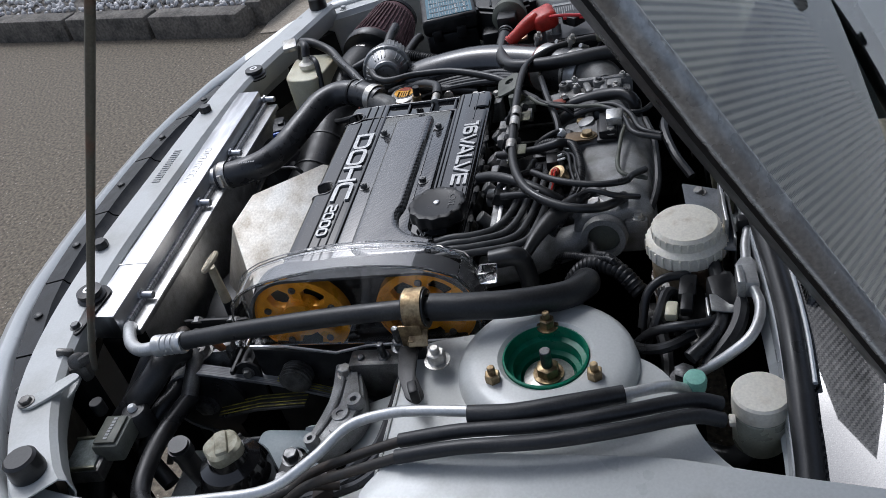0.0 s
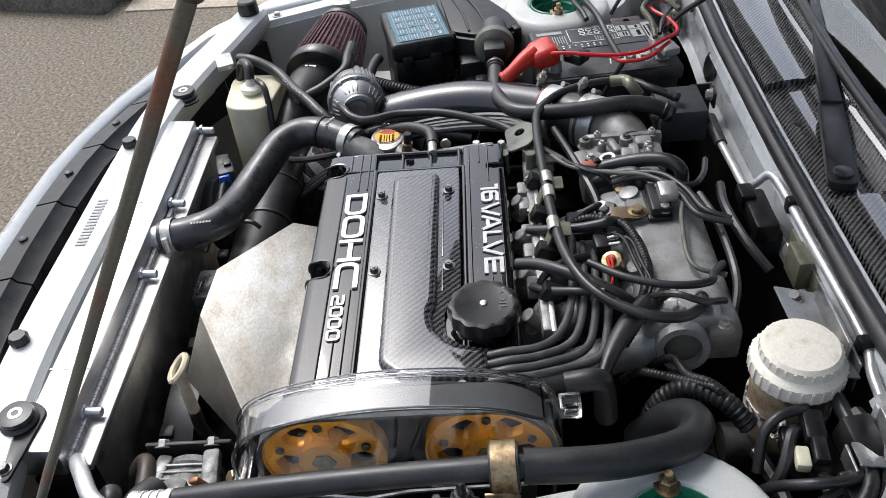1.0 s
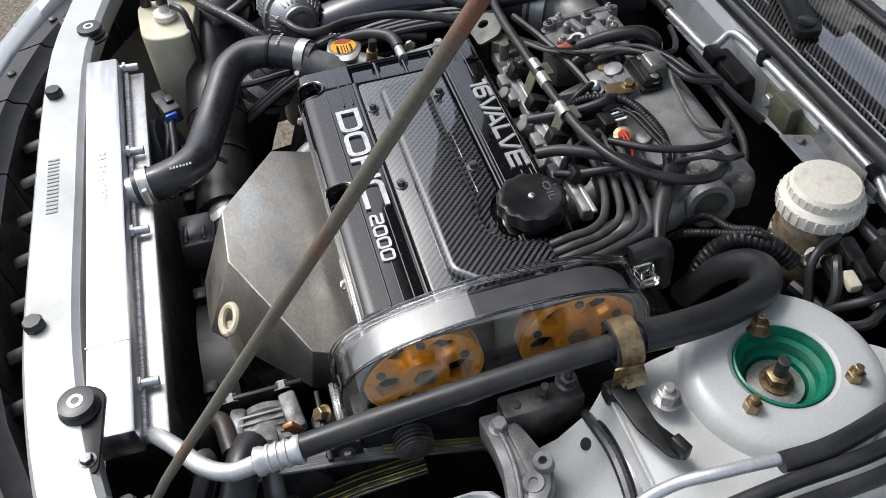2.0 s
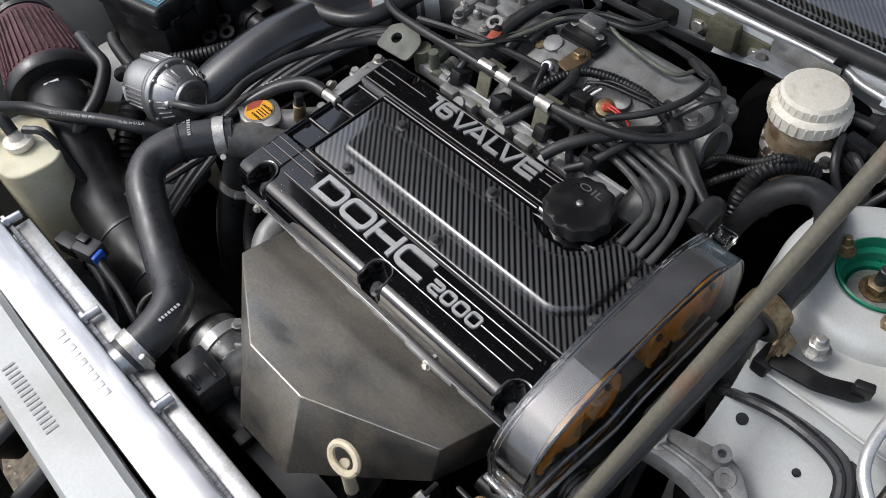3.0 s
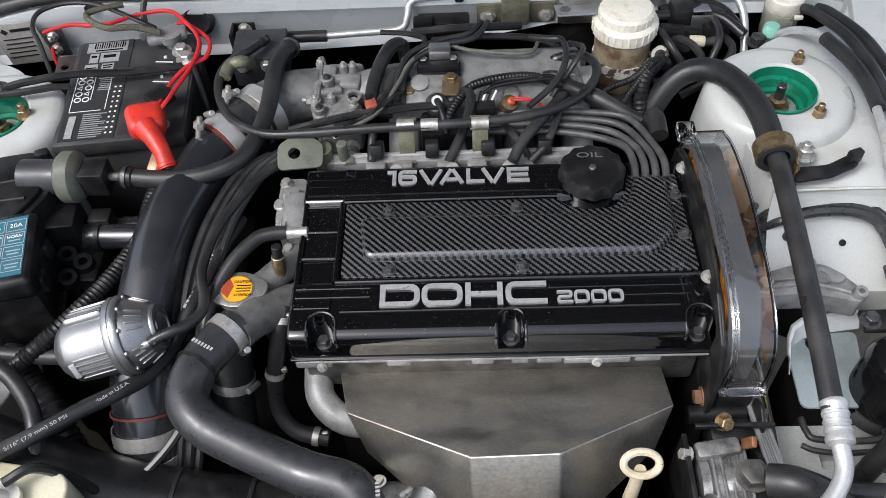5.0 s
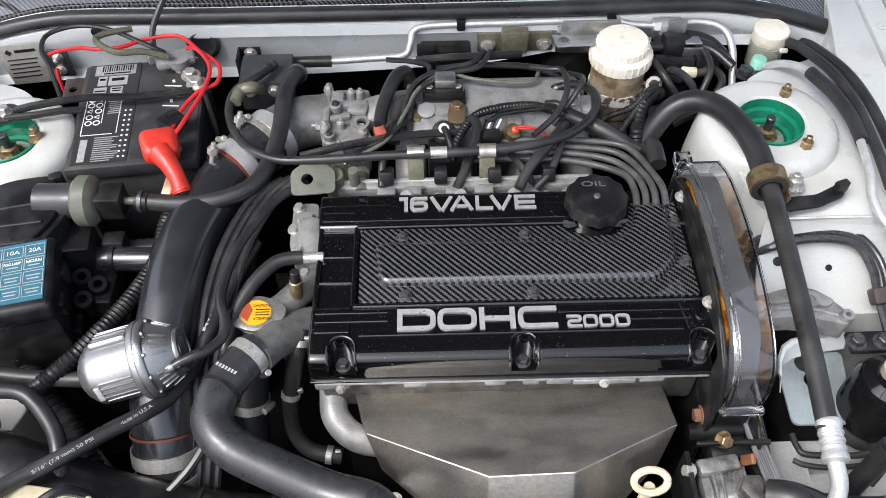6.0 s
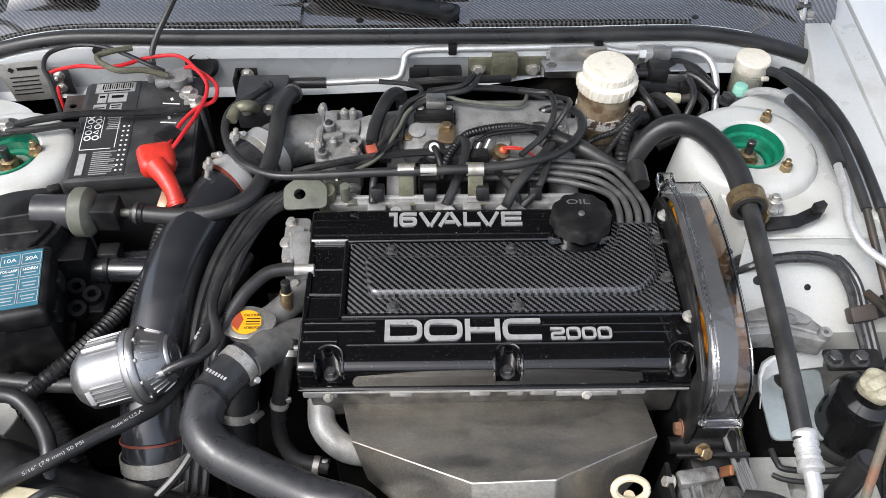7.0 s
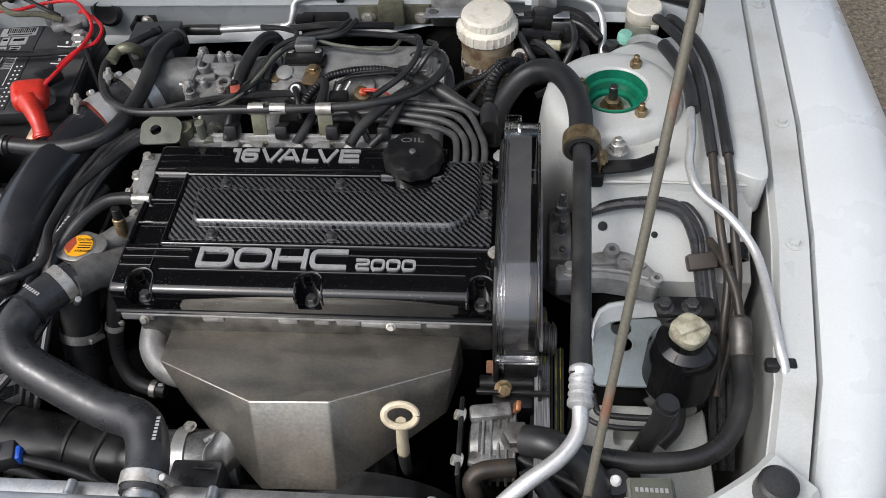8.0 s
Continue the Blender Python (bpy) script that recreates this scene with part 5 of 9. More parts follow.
part("red_liner", lathe([(0.0395, -0.003), (0.0412, -0.003), (0.0412, 0.003), (0.0395, 0.003)], (-0.381, 0.196, 0.831), (0.55, 0.83, 0), 28, closed=True), LINERRED, ic)
part("lower_coupler", tube([(-0.43, -0.195, 0.695), (-0.426, -0.23, 0.61), (-0.42, -0.25, 0.54)], 0.0415, 24, 4), SILI, ic)
clamp_band((-0.430, -0.187, 0.705), (0.1, -0.45, -0.9), 0.042, 0.012, ic, screw=(0, -1, 0.3))
elbow = thing("throttle_elbow", "rough cast aluminium intake elbow", "intake pipe", (-0.3, 0.29, 0.79))
part("elbow", tube([(-0.345, 0.252, 0.831), (-0.318, 0.283, 0.831), (-0.288, 0.30, 0.831), (-0.25, 0.305, 0.831)], [0.0365, 0.038, 0.038, 0.036], 24), NECKCAST, elbow)
plen = thing("intake_plenum", "cast aluminium intake plenum with runners", "intake manifold", (0, 0.3, 0.7))
tbody = part("throttle_body", box((-0.218, 0.29, 0.818), (0.058, 0.115, 0.07), 0.008), CAST, plen, "grimy cast throttle body")
part("flange", box((-0.250, 0.295, 0.825), (0.012, 0.11, 0.08), 0.006), CAST, tbody)
part("cam_wheel", lathe([(0.02, 0), (0.022, 0.004), (0.02, 0.008)], (-0.21, 0.262, 0.82), (0, -1, 0.2)), ZINC, tbody)
for x, y, z in ((-0.25, 0.258, 0.866), (-0.25, 0.335, 0.866)):
    part("bolt", hexbolt((x, y, z - 0.006), r=0.0055, h=0.008, stud=0.003), ZINC, tbody)

pp = [(-0.062, 0.79), (-0.062, 0.838), (-0.046, 0.858), (0.022, 0.8625), (0.040, 0.852), (0.047, 0.832), (0.047, 0.79)]
pb = prism([(0.325 + a, b_) for a, b_ in pp], -0.135, 0.120, 0.0, YZ)
bmesh.ops.bevel(pb, geom=pb.edges[:], offset=0.006, segments=3, affect="EDGES", profile=0.5)
part("chamber", pb, CAST, plen)
part("inlet_neck", tube([(-0.19, 0.305, 0.825), (-0.16, 0.31, 0.83), (-0.12, 0.318, 0.83)], 0.034, 18), CAST, plen)
part("end_boss", lathe([(0.030, 0), (0.030, 0.018), (0.0285, 0.022), (0.021, 0.022), (0.021, 0.008), (0.004, 0.007)], (0.117, 0.304, 0.826), (1, -0.12, 0.18), 32), CAST, plen, "open round boss on the end")
part("end_plug", lathe([(0.0205, 0), (0.020, 0.004), (0.012, 0.006)], (0.126, 0.303, 0.8275), (1, -0.12, 0.18), 28), GREYBLU, plen, "grey-green plug")
part("end_lug", box((0.118, 0.345, 0.838), (0.022, 0.03, 0.022), 0.005), CAST, plen)
part("lug_bolt", hexbolt((0.122, 0.347, 0.849), r=0.006, h=0.006), ZINC, plen)
for x in (0.02, 0.095):
    part("corner_boss", lathe([(0.011, -0.012), (0.011, 0.002), (0.008, 0.003)], (x, 0.268, 0.852), (0, -0.5, 1), 18), CAST, plen)
part("pad", box((-0.09, 0.270, 0.845), (0.075, 0.05, 0.03), 0.008, (12, 0, 0)), CAST, plen)
for i in range(4):
    x = -0.13 + i * 0.08
    part("runner", tube([(x, 0.285, 0.815), (x, 0.235, 0.80), (x, 0.18, 0.775), (x, 0.13, 0.765)], 0.023, 14), CAST, plen)
for x, y, z in ((-0.12, 0.272, 0.858), (-0.118, 0.345, 0.858)):
    part("bolt", hexbolt((x, y, z - 0.003), (0, -0.2, 1), 0.0075, 0.009), GOLD if x < 0 else ZINC, plen)
ms = thing("pressure_sensor", "black pressure sensor on the plenum", "sensor", (-0.08, 0.31, 0.865))
part("body", box((-0.0805, 0.312, 0.872), (0.056, 0.026, 0.014), 0.003, (0, 0, 0)), BLACKPL, ms)
part("connector", box((-0.078, 0.322, 0.886), (0.030, 0.024, 0.014), 0.003), ALUDULL, ms)
part("foot", box((-0.08, 0.31, 0.864), (0.062, 0.03, 0.006), 0.002), BLACKPL, ms)

rail = thing("fuel_rail", "aluminium fuel rail with four injectors", "fuel rail", (-0.06, 0.155, 0.80))
part("tube", box((-0.06, 0.158, 0.835), (0.34, 0.017, 0.02), 0.005), CAST, rail)
for i in range(4):
    x = -0.165 + i * 0.073
    inj = part("injector", cyl((x, 0.158, 0.83), (x, 0.138, 0.79), 0.010), ZINC, rail)
    part("connector", box((x + 0.004, 0.165, 0.853), (0.018, 0.026, 0.02), 0.003, (-25, 0, 0)), BLACKPL, inj)
    part("rail_boss", cyl((x + 0.03, 0.150, 0.826), (x + 0.03, 0.134, 0.845), 0.009), CAST, rail)
for x in (-0.121, -0.025):
    st = bmesh.new()
    box((x, 0.168, 0.862), (0.021, 0.003, 0.034), 0.001, (-18, 0, 0), st)
    box((x, 0.158, 0.843), (0.024, 0.02, 0.003), 0.001, (0, 0, 0), st)
    box((x, 0.183, 0.879), (0.026, 0.026, 0.0025), 0.001, (0, 0, 0), st)
    part("hose_bracket", st, OLIVE, rail)
reg = thing("pressure_regulator", "olive fuel pressure regulator on the rail", "regulator", (-0.23, 0.165, 0.83))
part("body", cyl((-0.232, 0.163, 0.825), (-0.232, 0.163, 0.862), 0.013), OLIVE, reg)
part("nipple", cyl((-0.205, 0.16, 0.84), (-0.205, 0.16, 0.872), 0.007), GREYBLU, reg)

lift = prism(rounded([(-0.03, -0.022), (0.028, -0.022), (0.03, 0.01), (0.012, 0.024), (-0.012, 0.024), (-0.03, 0.012)], 0.008), -0.002, 0.002, 0.0008)
lift = carve(lift, [cyl((-0.008, 0.0, -0.01), (-0.008, 0.0, 0.01), 0.008)])
bmesh.ops.transform(lift, matrix=pose(-0.258, 0.150, 0.866, 22, 0, 4), verts=lift.verts)
single("lifting_bracket", lift, GREYBLU, "olive steel lifting eye behind the valve cover", "bracket")

# ---- left side of the bay ----
BOVMAT = M("satin_machined_aluminium", (0.31, 0.31, 0.31), 0.36, 0.85, c2=(0.25, 0.25, 0.25), ms=30, grain=0.06)
bov = thing("blow_off_valve", "polished aluminium blow-off valve on the intercooler pipe", "blow-off valve", (-0.43, -0.12, 0.80))
bp0 = Vector((-0.505, -0.122, 0.829))
bd = Vector((0.122, 0.025, 0.020)).normalized()
m = axis_matrix(bp0, bd)
part("body", lathe([(0.022, 0), (0.027, 0.002), (0.0355, 0.012), (0.0375, 0.016), (0.0385, 0.030), (0.0385, 0.068)], bp0, bd, 48), BOVMAT, bov)
part("rear_cap", lathe([(0.012, -0.003), (0.020, -0.0025), (0.0235, 0.0), (0.0345, 0.0105), (0.0362, 0.0145)], bp0, bd, 48, lobes=12, amp=0.0011), BOVMAT, bov, "scalloped end cap")
part("mount_flange", lathe([(0.036, 0.066), (0.0455, 0.066), (0.047, 0.068), (0.047, 0.0735), (0.0462, 0.0742), (0.0462, 0.0755), (0.047, 0.0762), (0.047, 0.081), (0.0455, 0.083), (0.040, 0.0835)], bp0, bd, 56), BOVMAT, bov, "split flange")
part("front_cone", lathe([(0.0415, 0.083), (0.0405, 0.088), (0.0285, 0.110), (0.0265, 0.112), (0.0265, 0.1145), (0.025, 0.1165), (0.0205, 0.1170), (0.0195, 0.1150), (0.0165, 0.1145), (0.0155, 0.1165), (0.004, 0.1168)], bp0, bd, 48), BOVMAT, bov, "tapered front cover")


def on_valve(bm_, a, r, z, tilt=0.0):
    """Places a small solid on the valve at an angle, radius and distance along its axis."""
    bmesh.ops.transform(bm_, matrix=m @ pose(r * math.cos(a), r * math.sin(a), z, 0, 0, math.degrees(a)) @ pose(0, 0, 0, 0, tilt, 0), verts=bm_.verts)
    return bm_


to_axis = m.inverted().to_3x3()


def clock(way):
    v = to_axis @ Vector(way)
    return math.atan2(v.y, v.x)


LOWSIDE, TOPSIDE = clock((0, -1.0, 0.25)), clock((0, 0.75, 1.0))
for centre, rise in ((LOWSIDE, 0.0), (TOPSIDE, 0.004)):
    if rise:
        part("ribbed_hump", on_valve(box((0, 0, 0), (0.012, 0.040, 0.046), 0.005), centre, 0.0365, 0.042), BOVMAT, bov)
    for k in range(5):
        a = centre + (k - 2) * 0.165
        part("cooling_fin", on_valve(box((0, 0, 0), (0.0045, 0.0032, 0.040), 0.0012), a, 0.0392 + rise, 0.044), BOVMAT, bov)
part("embossed_mark", on_valve(box((0, 0, 0), (0.0030, 0.020, 0.007), 0.001), LOWSIDE, 0.0382, 0.0205), GREYPRINT, bov, "embossed maker's mark as a bar")
for k in range(10):
    a = math.tau * (k + 0.3) / 10
    part("flange_bolt", on_valve(lathe([(0.0026, 0), (0.0026, 0.002), (0.001, 0.003)], seg=10), a, 0.0432, 0.0832), ZINC, bov)
for k in range(30):
    if k % 6 < 4:
        part("cone_rib", on_valve(box((0, 0, 0), (0.0032, 0.0022, 0.019), 0.0008), math.tau * k / 30 + 0.2, 0.0352, 0.0985, -28.5), BOVMAT, bov)
nip = Vector((-0.411, -0.131, 0.852))
part("nose_nipple", cyl(nip, nip + Vector((0.022, 0.004, 0.008)), 0.0072, 0.0045, seg=16), BOVMAT, bov)
part("outlet_neck", cyl((-0.45, -0.115, 0.82), (-0.438, -0.10, 0.79), 0.024), ALU, bov)
single("boost_hose", tube([tuple(nip + Vector((0.014, 0.003, 0.005))), (-0.388, -0.124, 0.860), (-0.372, -0.117, 0.862), (-0.357, -0.107, 0.860), (-0.346, -0.088, 0.858), (-0.348, -0.065, 0.858), (-0.354, -0.048, 0.858), (-0.357, -0.02, 0.858), (-0.346, 0.04, 0.860), (-0.31, 0.12, 0.855), (-0.27, 0.16, 0.85)], 0.0065, 10), RUBBER, "thin black boost hose from the blow-off valve", "hose")

af = thing("air_filter", "dark red pleated cone air filter with rubber base", "air filter", (-0.62, -0.19, 0.72))
fd = Vector((-0.95, 0.2, 0.18)).normalized()
f0 = Vector((-0.642, -0.203, 0.77))
part("cone", lathe([(0.066, 0), (0.066, 0.012), (0.064, 0.014), (0.049, 0.13), (0.045, 0.138), (0.03, 0.139)], f0 + fd * 0.018, fd, 144, lobes=0), MAROON, af)
pl = bmesh.new()
m = axis_matrix(f0 + fd * 0.03, fd)
for k in range(44):
    a = math.tau * k / 44
    b_ = box((0, 0, 0.055), (0.006, 0.0032, 0.11), 0.001)
    bmesh.ops.transform(b_, matrix=m @ pose(0.065 * math.cos(a), 0.065 * math.sin(a), 0, 0, 0, math.degrees(a)) @ pose(0, 0, 0, 0, -7.5, 0), verts=b_.verts)
    join(pl, b_)
part("pleats", pl, MAROON, af)
part("base", lathe([(0.046, -0.03), (0.048, 0.0), (0.068, 0.002), (0.070, 0.006), (0.070, 0.022), (0.066, 0.026)], f0, fd, 40), RUBBER, af)
part("end_cap", lathe([(0.048, 0), (0.049, 0.008), (0.03, 0.012)], f0 + fd * 0.155, fd, 40), RUBBER, af)
clamp_band(tuple(f0 - fd * 0.022), tuple(fd), 0.0475, 0.012, af, screw=(0, 0, 1))
part("intake_tube", tube([tuple(f0 - fd * 0.01), (-0.60, -0.216, 0.775), (-0.54, -0.234, 0.76), (-0.47, -0.25, 0.735), (-0.38, -0.260, 0.708), (-0.28, -0.266, 0.692), (-0.185, -0.268, 0.688)], 0.046, 24), BLACKPL, af)
single("strap_bracket", box((-0.81, -0.165, 0.825), (0.02, 0.03, 0.05), 0.002), ZINC, "small steel bracket behind the filter", "bracket")

ov = thing("overflow_bottle", "yellowed translucent coolant overflow bottle", "coolant bottle", (-0.52, -0.295, 0.62))
part("bottle", prism(rounded([(-0.585, -0.345), (-0.465, -0.34), (-0.455, -0.265), (-0.575, -0.245)], 0.03, 5), 0.60, 0.826, 0.014, seg=4), TANK, ov)
part("neck", lathe([(0.026, 0), (0.017, 0.012), (0.016, 0.02)], (-0.518, -0.298, 0.812)), TANK, ov)
part("cap", lathe([(0.019, 0), (0.019, 0.008), (0.010, 0.011), (0.006, 0.022)], (-0.518, -0.298, 0.83)), CAP, ov)
part("vent_hose", tube([(-0.518, -0.298, 0.85), (-0.535, -0.30, 0.866), (-0.562, -0.318, 0.858), (-0.57, -0.33, 0.82), (-0.572, -0.332, 0.78)], 0.0085, 10), RUBBER, ov)
part("drain_hose", tube([(-0.515, -0.285, 0.848), (-0.49, -0.268, 0.845), (-0.465, -0.262, 0.80), (-0.445, -0.262, 0.755), (-0.42, -0.24, 0.75), (-0.38, -0.2, 0.77), (-0.345, -0.13, 0.80)], 0.0055, 8), RUBBER, ov)
single("support_bracket", box((-0.60, -0.36, 0.845), (0.05, 0.03, 0.012), 0.003, (0, 0, 20)), ZINC, "small zinc bracket with bolts on the crossmember", "bracket")

fb = thing("fuse_box", "black fuse box with a printed blue lid label", "fuse box", (-0.63, -0.01, 0.6))
fm = pose(-0.634, -0.012, 0, 0, 0, 12)
def at_fuse(b_):
    bmesh.ops.transform(b_, matrix=fm, verts=b_.verts)
    return b_
part("base", at_fuse(box((0, 0, 0.785), (0.138, 0.104, 0.11), 0.006)), BLACKPL, fb)
part("lid", at_fuse(box((0, 0, 0.858), (0.146, 0.112, 0.034), 0.008, seg=3)), BLACKPL, fb)
part("label", at_fuse(box((0, 0.002, 0.8755), (0.128, 0.092, 0.001), 0)), BLUE, fb)
pb = bmesh.new()
for r in range(4):
    for c in range(5):
        x, y = -0.051 + c * 0.0255, 0.034 - r * 0.021
        for dx, dy, sx, sy in ((0, 0.0085, 0.023, 0.0009), (0, -0.0085, 0.023, 0.0009), (-0.0115, 0, 0.0009, 0.017), (0.0115, 0, 0.0009, 0.017)):
            box((x + dx, y + dy, 0.8764), (sx, sy, 0.0004), 0, bm=pb)
        if r:
            box((x, y + 0.002, 0.8764), (0.017, 0.0016, 0.0004), 0, bm=pb)
            box((x, y - 0.003, 0.8764), (0.014, 0.0016, 0.0004), 0, bm=pb)
part("printed_grid", at_fuse(pb), GREYPRINT, fb, "white printed grid")
for x, txt in ((0.0, "10A"), (0.0255, "10A"), (0.051, "20A"), (-0.0255, "15A"), (-0.051, "15A")):
    part("lettering", at_fuse(writing(txt, (x, 0.034, 0.8763), 0.015, 0.006, (0, 0, 0), 0.0004)), PRINT, fb)
part("lettering", at_fuse(writing("HORN", (0.051, 0.016, 0.8767), 0.018, 0.0045, (0, 0, 0), 0.0004)), PRINT, fb)
part("lettering", at_fuse(writing("FOG LAMP", (0.0255, 0.016, 0.8767), 0.02, 0.004, (0, 0, 0), 0.0004)), PRINT, fb)
for dy in (-0.03, 0.02):
    part("latch", at_fuse(box((0.073, dy, 0.84), (0.012, 0.02, 0.024), 0.003)), BLACKPL, fb)
    part("lower_clip", at_fuse(box((0.072, dy + 0.01, 0.78), (0.012, 0.03, 0.01), 0.002)), BLACKPL, fb)

BATGREY = M("charcoal_plastic", (0.03, 0.03, 0.034), 0.42, c2=(0.045, 0.045, 0.047), ms=30)
ev = thing("purge_valve", "grey vacuum valve with black connector end", "valve", (-0.56, 0.12, 0.78))
ed = Vector((1, -0.03, 0.0)).normalized()
e0 = Vector((-0.618, 0.126, 0.862))
part("motor", cyl(e0, e0 + ed * 0.06, 0.0235, seg=24), BATGREY, ev)
part("flange", lathe([(0.03, 0), (0.034, 0.004), (0.034, 0.02), (0.028, 0.026), (0.022, 0.03)], e0 + ed * 0.052, ed, 32), GREYBLU, ev)
part("housing", box(tuple(e0 + ed * 0.096), (0.036, 0.036, 0.038), 0.004), BLACKPL, ev)
part("nipple", cyl(e0 + ed * 0.11, e0 + ed * 0.15, 0.0055, seg=12), GREYBLU, ev)
def vacuum_hose(label, r, pts):
    """Rubber hose with a swollen sleeve and a spring clip at each end."""
    ob = thing("vacuum_hose", label, "hose", pts[0], group="vacuum hoses")
    body = part("hose", tube(pts, r, 14), RUBBER, ob)
    line_ = spline(pts, 8)
    for a, b_ in ((line_[0], line_[4]), (line_[-1], line_[-5])):
        way = (Vector(b_) - Vector(a)).normalized()
        part("end_sleeve", lathe([(r * 0.9, 0), (r * 1.14, 0.001), (r * 1.14, 0.016), (r * 1.0, 0.018)], a, way, 16), BLACKPL, body)
        part("spring_clip", lathe([(r * 1.12, 0.005), (r * 1.28, 0.005), (r * 1.28, 0.010), (r * 1.12, 0.010)], a, way, 18, closed=True), BOLT, ob, "small dark spring clip")
    return ob


vacuum_hose("thick black vacuum hose over the intake", 0.0118, [(-0.49, 0.123, 0.861), (-0.431, 0.12, 0.857), (-0.375, 0.127, 0.857), (-0.332, 0.155, 0.862), (-0.312, 0.225, 0.87), (-0.309, 0.305, 0.878), (-0.303, 0.345, 0.874), (-0.296, 0.375, 0.862)])
vacuum_hose("long thin black vacuum hose above the fuel rail", 0.0062, [(-0.335, 0.392, 0.865), (-0.355, 0.355, 0.872), (-0.383, 0.325, 0.872), (-0.386, 0.275, 0.872), (-0.36, 0.215, 0.872), (-0.31, 0.18, 0.875), (-0.25, 0.172, 0.880), (-0.16, 0.172, 0.885), (-0.05, 0.175, 0.886), (0.035, 0.185, 0.886), (0.095, 0.21, 0.885), (0.13, 0.255, 0.882), (0.134, 0.297, 0.878), (0.11, 0.325, 0.87), (0.08, 0.33, 0.855)])
for x in (-0.121, -0.025, -0.09):
    single("hose_clip", lathe([(0.0066, -0.011), (0.008, -0.011), (0.008, 0.011), (0.0066, 0.011)], (x, 0.175, 0.8855), (1, 0.02, 0), 16, closed=True), ZINC, "small steel clip round the vacuum hose", "clip", group="hose clips")
ib = thing("relay_box", "dark grey relay box bolted before the bulkhead", "relay box", (-0.35, 0.40, 0.80))
part("case", box((-0.350, 0.396, 0.828), (0.078, 0.07, 0.052), 0.003, (0, 0, 1)), M("slate_grey_paint", (0.045, 0.047, 0.052), 0.45, c2=(0.03, 0.03, 0.033), ms=25), ib)
for x in (-0.372, -0.336):
    part("bolt", hexbolt((x, 0.361, 0.84), (0, -1, 0.1), 0.0075, 0.008), ZINC, ib)
part("angle_bracket", join(box((-0.384, 0.455, 0.835), (0.034, 0.004, 0.026), 0.001), box((-0.400, 0.44, 0.82), (0.004, 0.034, 0.056), 0.001)), BLACKPL, ib)
part("bracket_bolt", hexbolt((-0.383, 0.453, 0.838), (0, -1, 0.1), 0.008, 0.008), ZINC, ib)
single("breather_line", tube([(-0.35, 0.335, 0.865), (-0.358, 0.322, 0.88), (-0.374, 0.316, 0.879), (-0.379, 0.295, 0.876)], 0.0088, 10), OLIVE, "short olive sleeve on a thin hose", "hose")

# battery
bat = thing("battery", "dark grey car battery with printed white label", "battery", (-0.524, 0.304, 0.62))
bmx = pose(-0.524, 0.304, 0, 0, 0, 5.4)
BATCASE = M("dusty_battery_plastic", (0.028, 0.028, 0.029), 0.5, c2=(0.055, 0.054, 0.052), ms=25, grain=0.15, bump=0.15)
def at_bat(b_):
    bmesh.ops.transform(b_, matrix=bmx, verts=b_.verts)
    return b_
part("case", at_bat(box((0, 0, 0.735), (0.172, 0.212, 0.20), 0.006)), BATCASE, bat)
part("lid", at_bat(box((0, 0, 0.846), (0.182, 0.224, 0.024), 0.006)), BATCASE, bat)
part("label", at_bat(box((-0.044, 0.002, 0.8585), (0.076, 0.212, 0.001), 0)), M("black_label_sheet", (0.03, 0.03, 0.031), 0.4), bat, "black label sheet")
part("side_label", at_bat(box((0.042, 0.0, 0.8583), (0.088, 0.20, 0.0008), 0)), BATCASE, bat)
rng = random.Random(11)
BARS = [(-0.043, 0.0935, 0.060, 0.022), (-0.060, 0.069, 0.013, 0.021), (-0.037, 0.069, 0.028, 0.021), (-0.061, 0.046, 0.019, 0.017), (-0.037, 0.046, 0.018, 0.017), (-0.069, -0.078, 0.010, 0.044)]
for i in range(9):
    w_ = rng.uniform(0.012, 0.024)
    BARS.append((-0.034, 0.030 - i * 0.0042, w_, 0.0014))
for i in range(12):
    w_ = rng.uniform(0.024, 0.036)
    BARS.append((-0.055 + w_ / 2, -0.054 - i * 0.0042, w_, 0.0014))
for x, y, sx, sy in BARS:
    part("printed_bar", at_bat(box((x, y, 0.8595), (sx, sy, 0.0006), 0)), FADED, bat, "white print as a bar")
for i in range(14):
    part("code_bar", at_bat(box((-0.062 + i * 0.0034, 0.0965, 0.8602), (0.0010 + 0.0009 * (i * 7 % 3 == 0), 0.0125, 0.0005), 0)), DARK, bat)
for x, y, sx, sy in ((-0.061, 0.046, 0.015, 0.002), (-0.037, 0.05, 0.014, 0.002), (-0.037, 0.045, 0.012, 0.002), (-0.037, 0.071, 0.018, 0.006), (-0.04, 0.0855, 0.04, 0.0022), (-0.06, 0.072, 0.008, 0.004)):
    part("code_bar", at_bat(box((x, y, 0.8602), (sx, sy, 0.0005), 0)), DARK, bat)
for x, y, sx, sy in ((-0.054, 0.0355, 0.044, 0.001), (-0.054, -0.047, 0.044, 0.001), (-0.076, -0.005, 0.001, 0.082), (-0.0265, -0.005, 0.001, 0.082), (-0.05, 0.006, 0.001, 0.058)):
    part("frame_line", at_bat(box((x, y, 0.8594), (sx, sy, 0.0005), 0)), PRINT, bat)
for k in range(10):
    x, y = -0.0685 + 0.0115 * (k % 2), 0.028 - 0.0125 * (k // 2)
    part("warning_sign", at_bat(lathe([(0.0036, 0), (0.0052, 0), (0.0052, 0.0006), (0.0036, 0.0006)], (x, y, 0.8592), seg=3 if k % 3 == 1 else 18, closed=True)), PRINT, bat, "white warning sign")
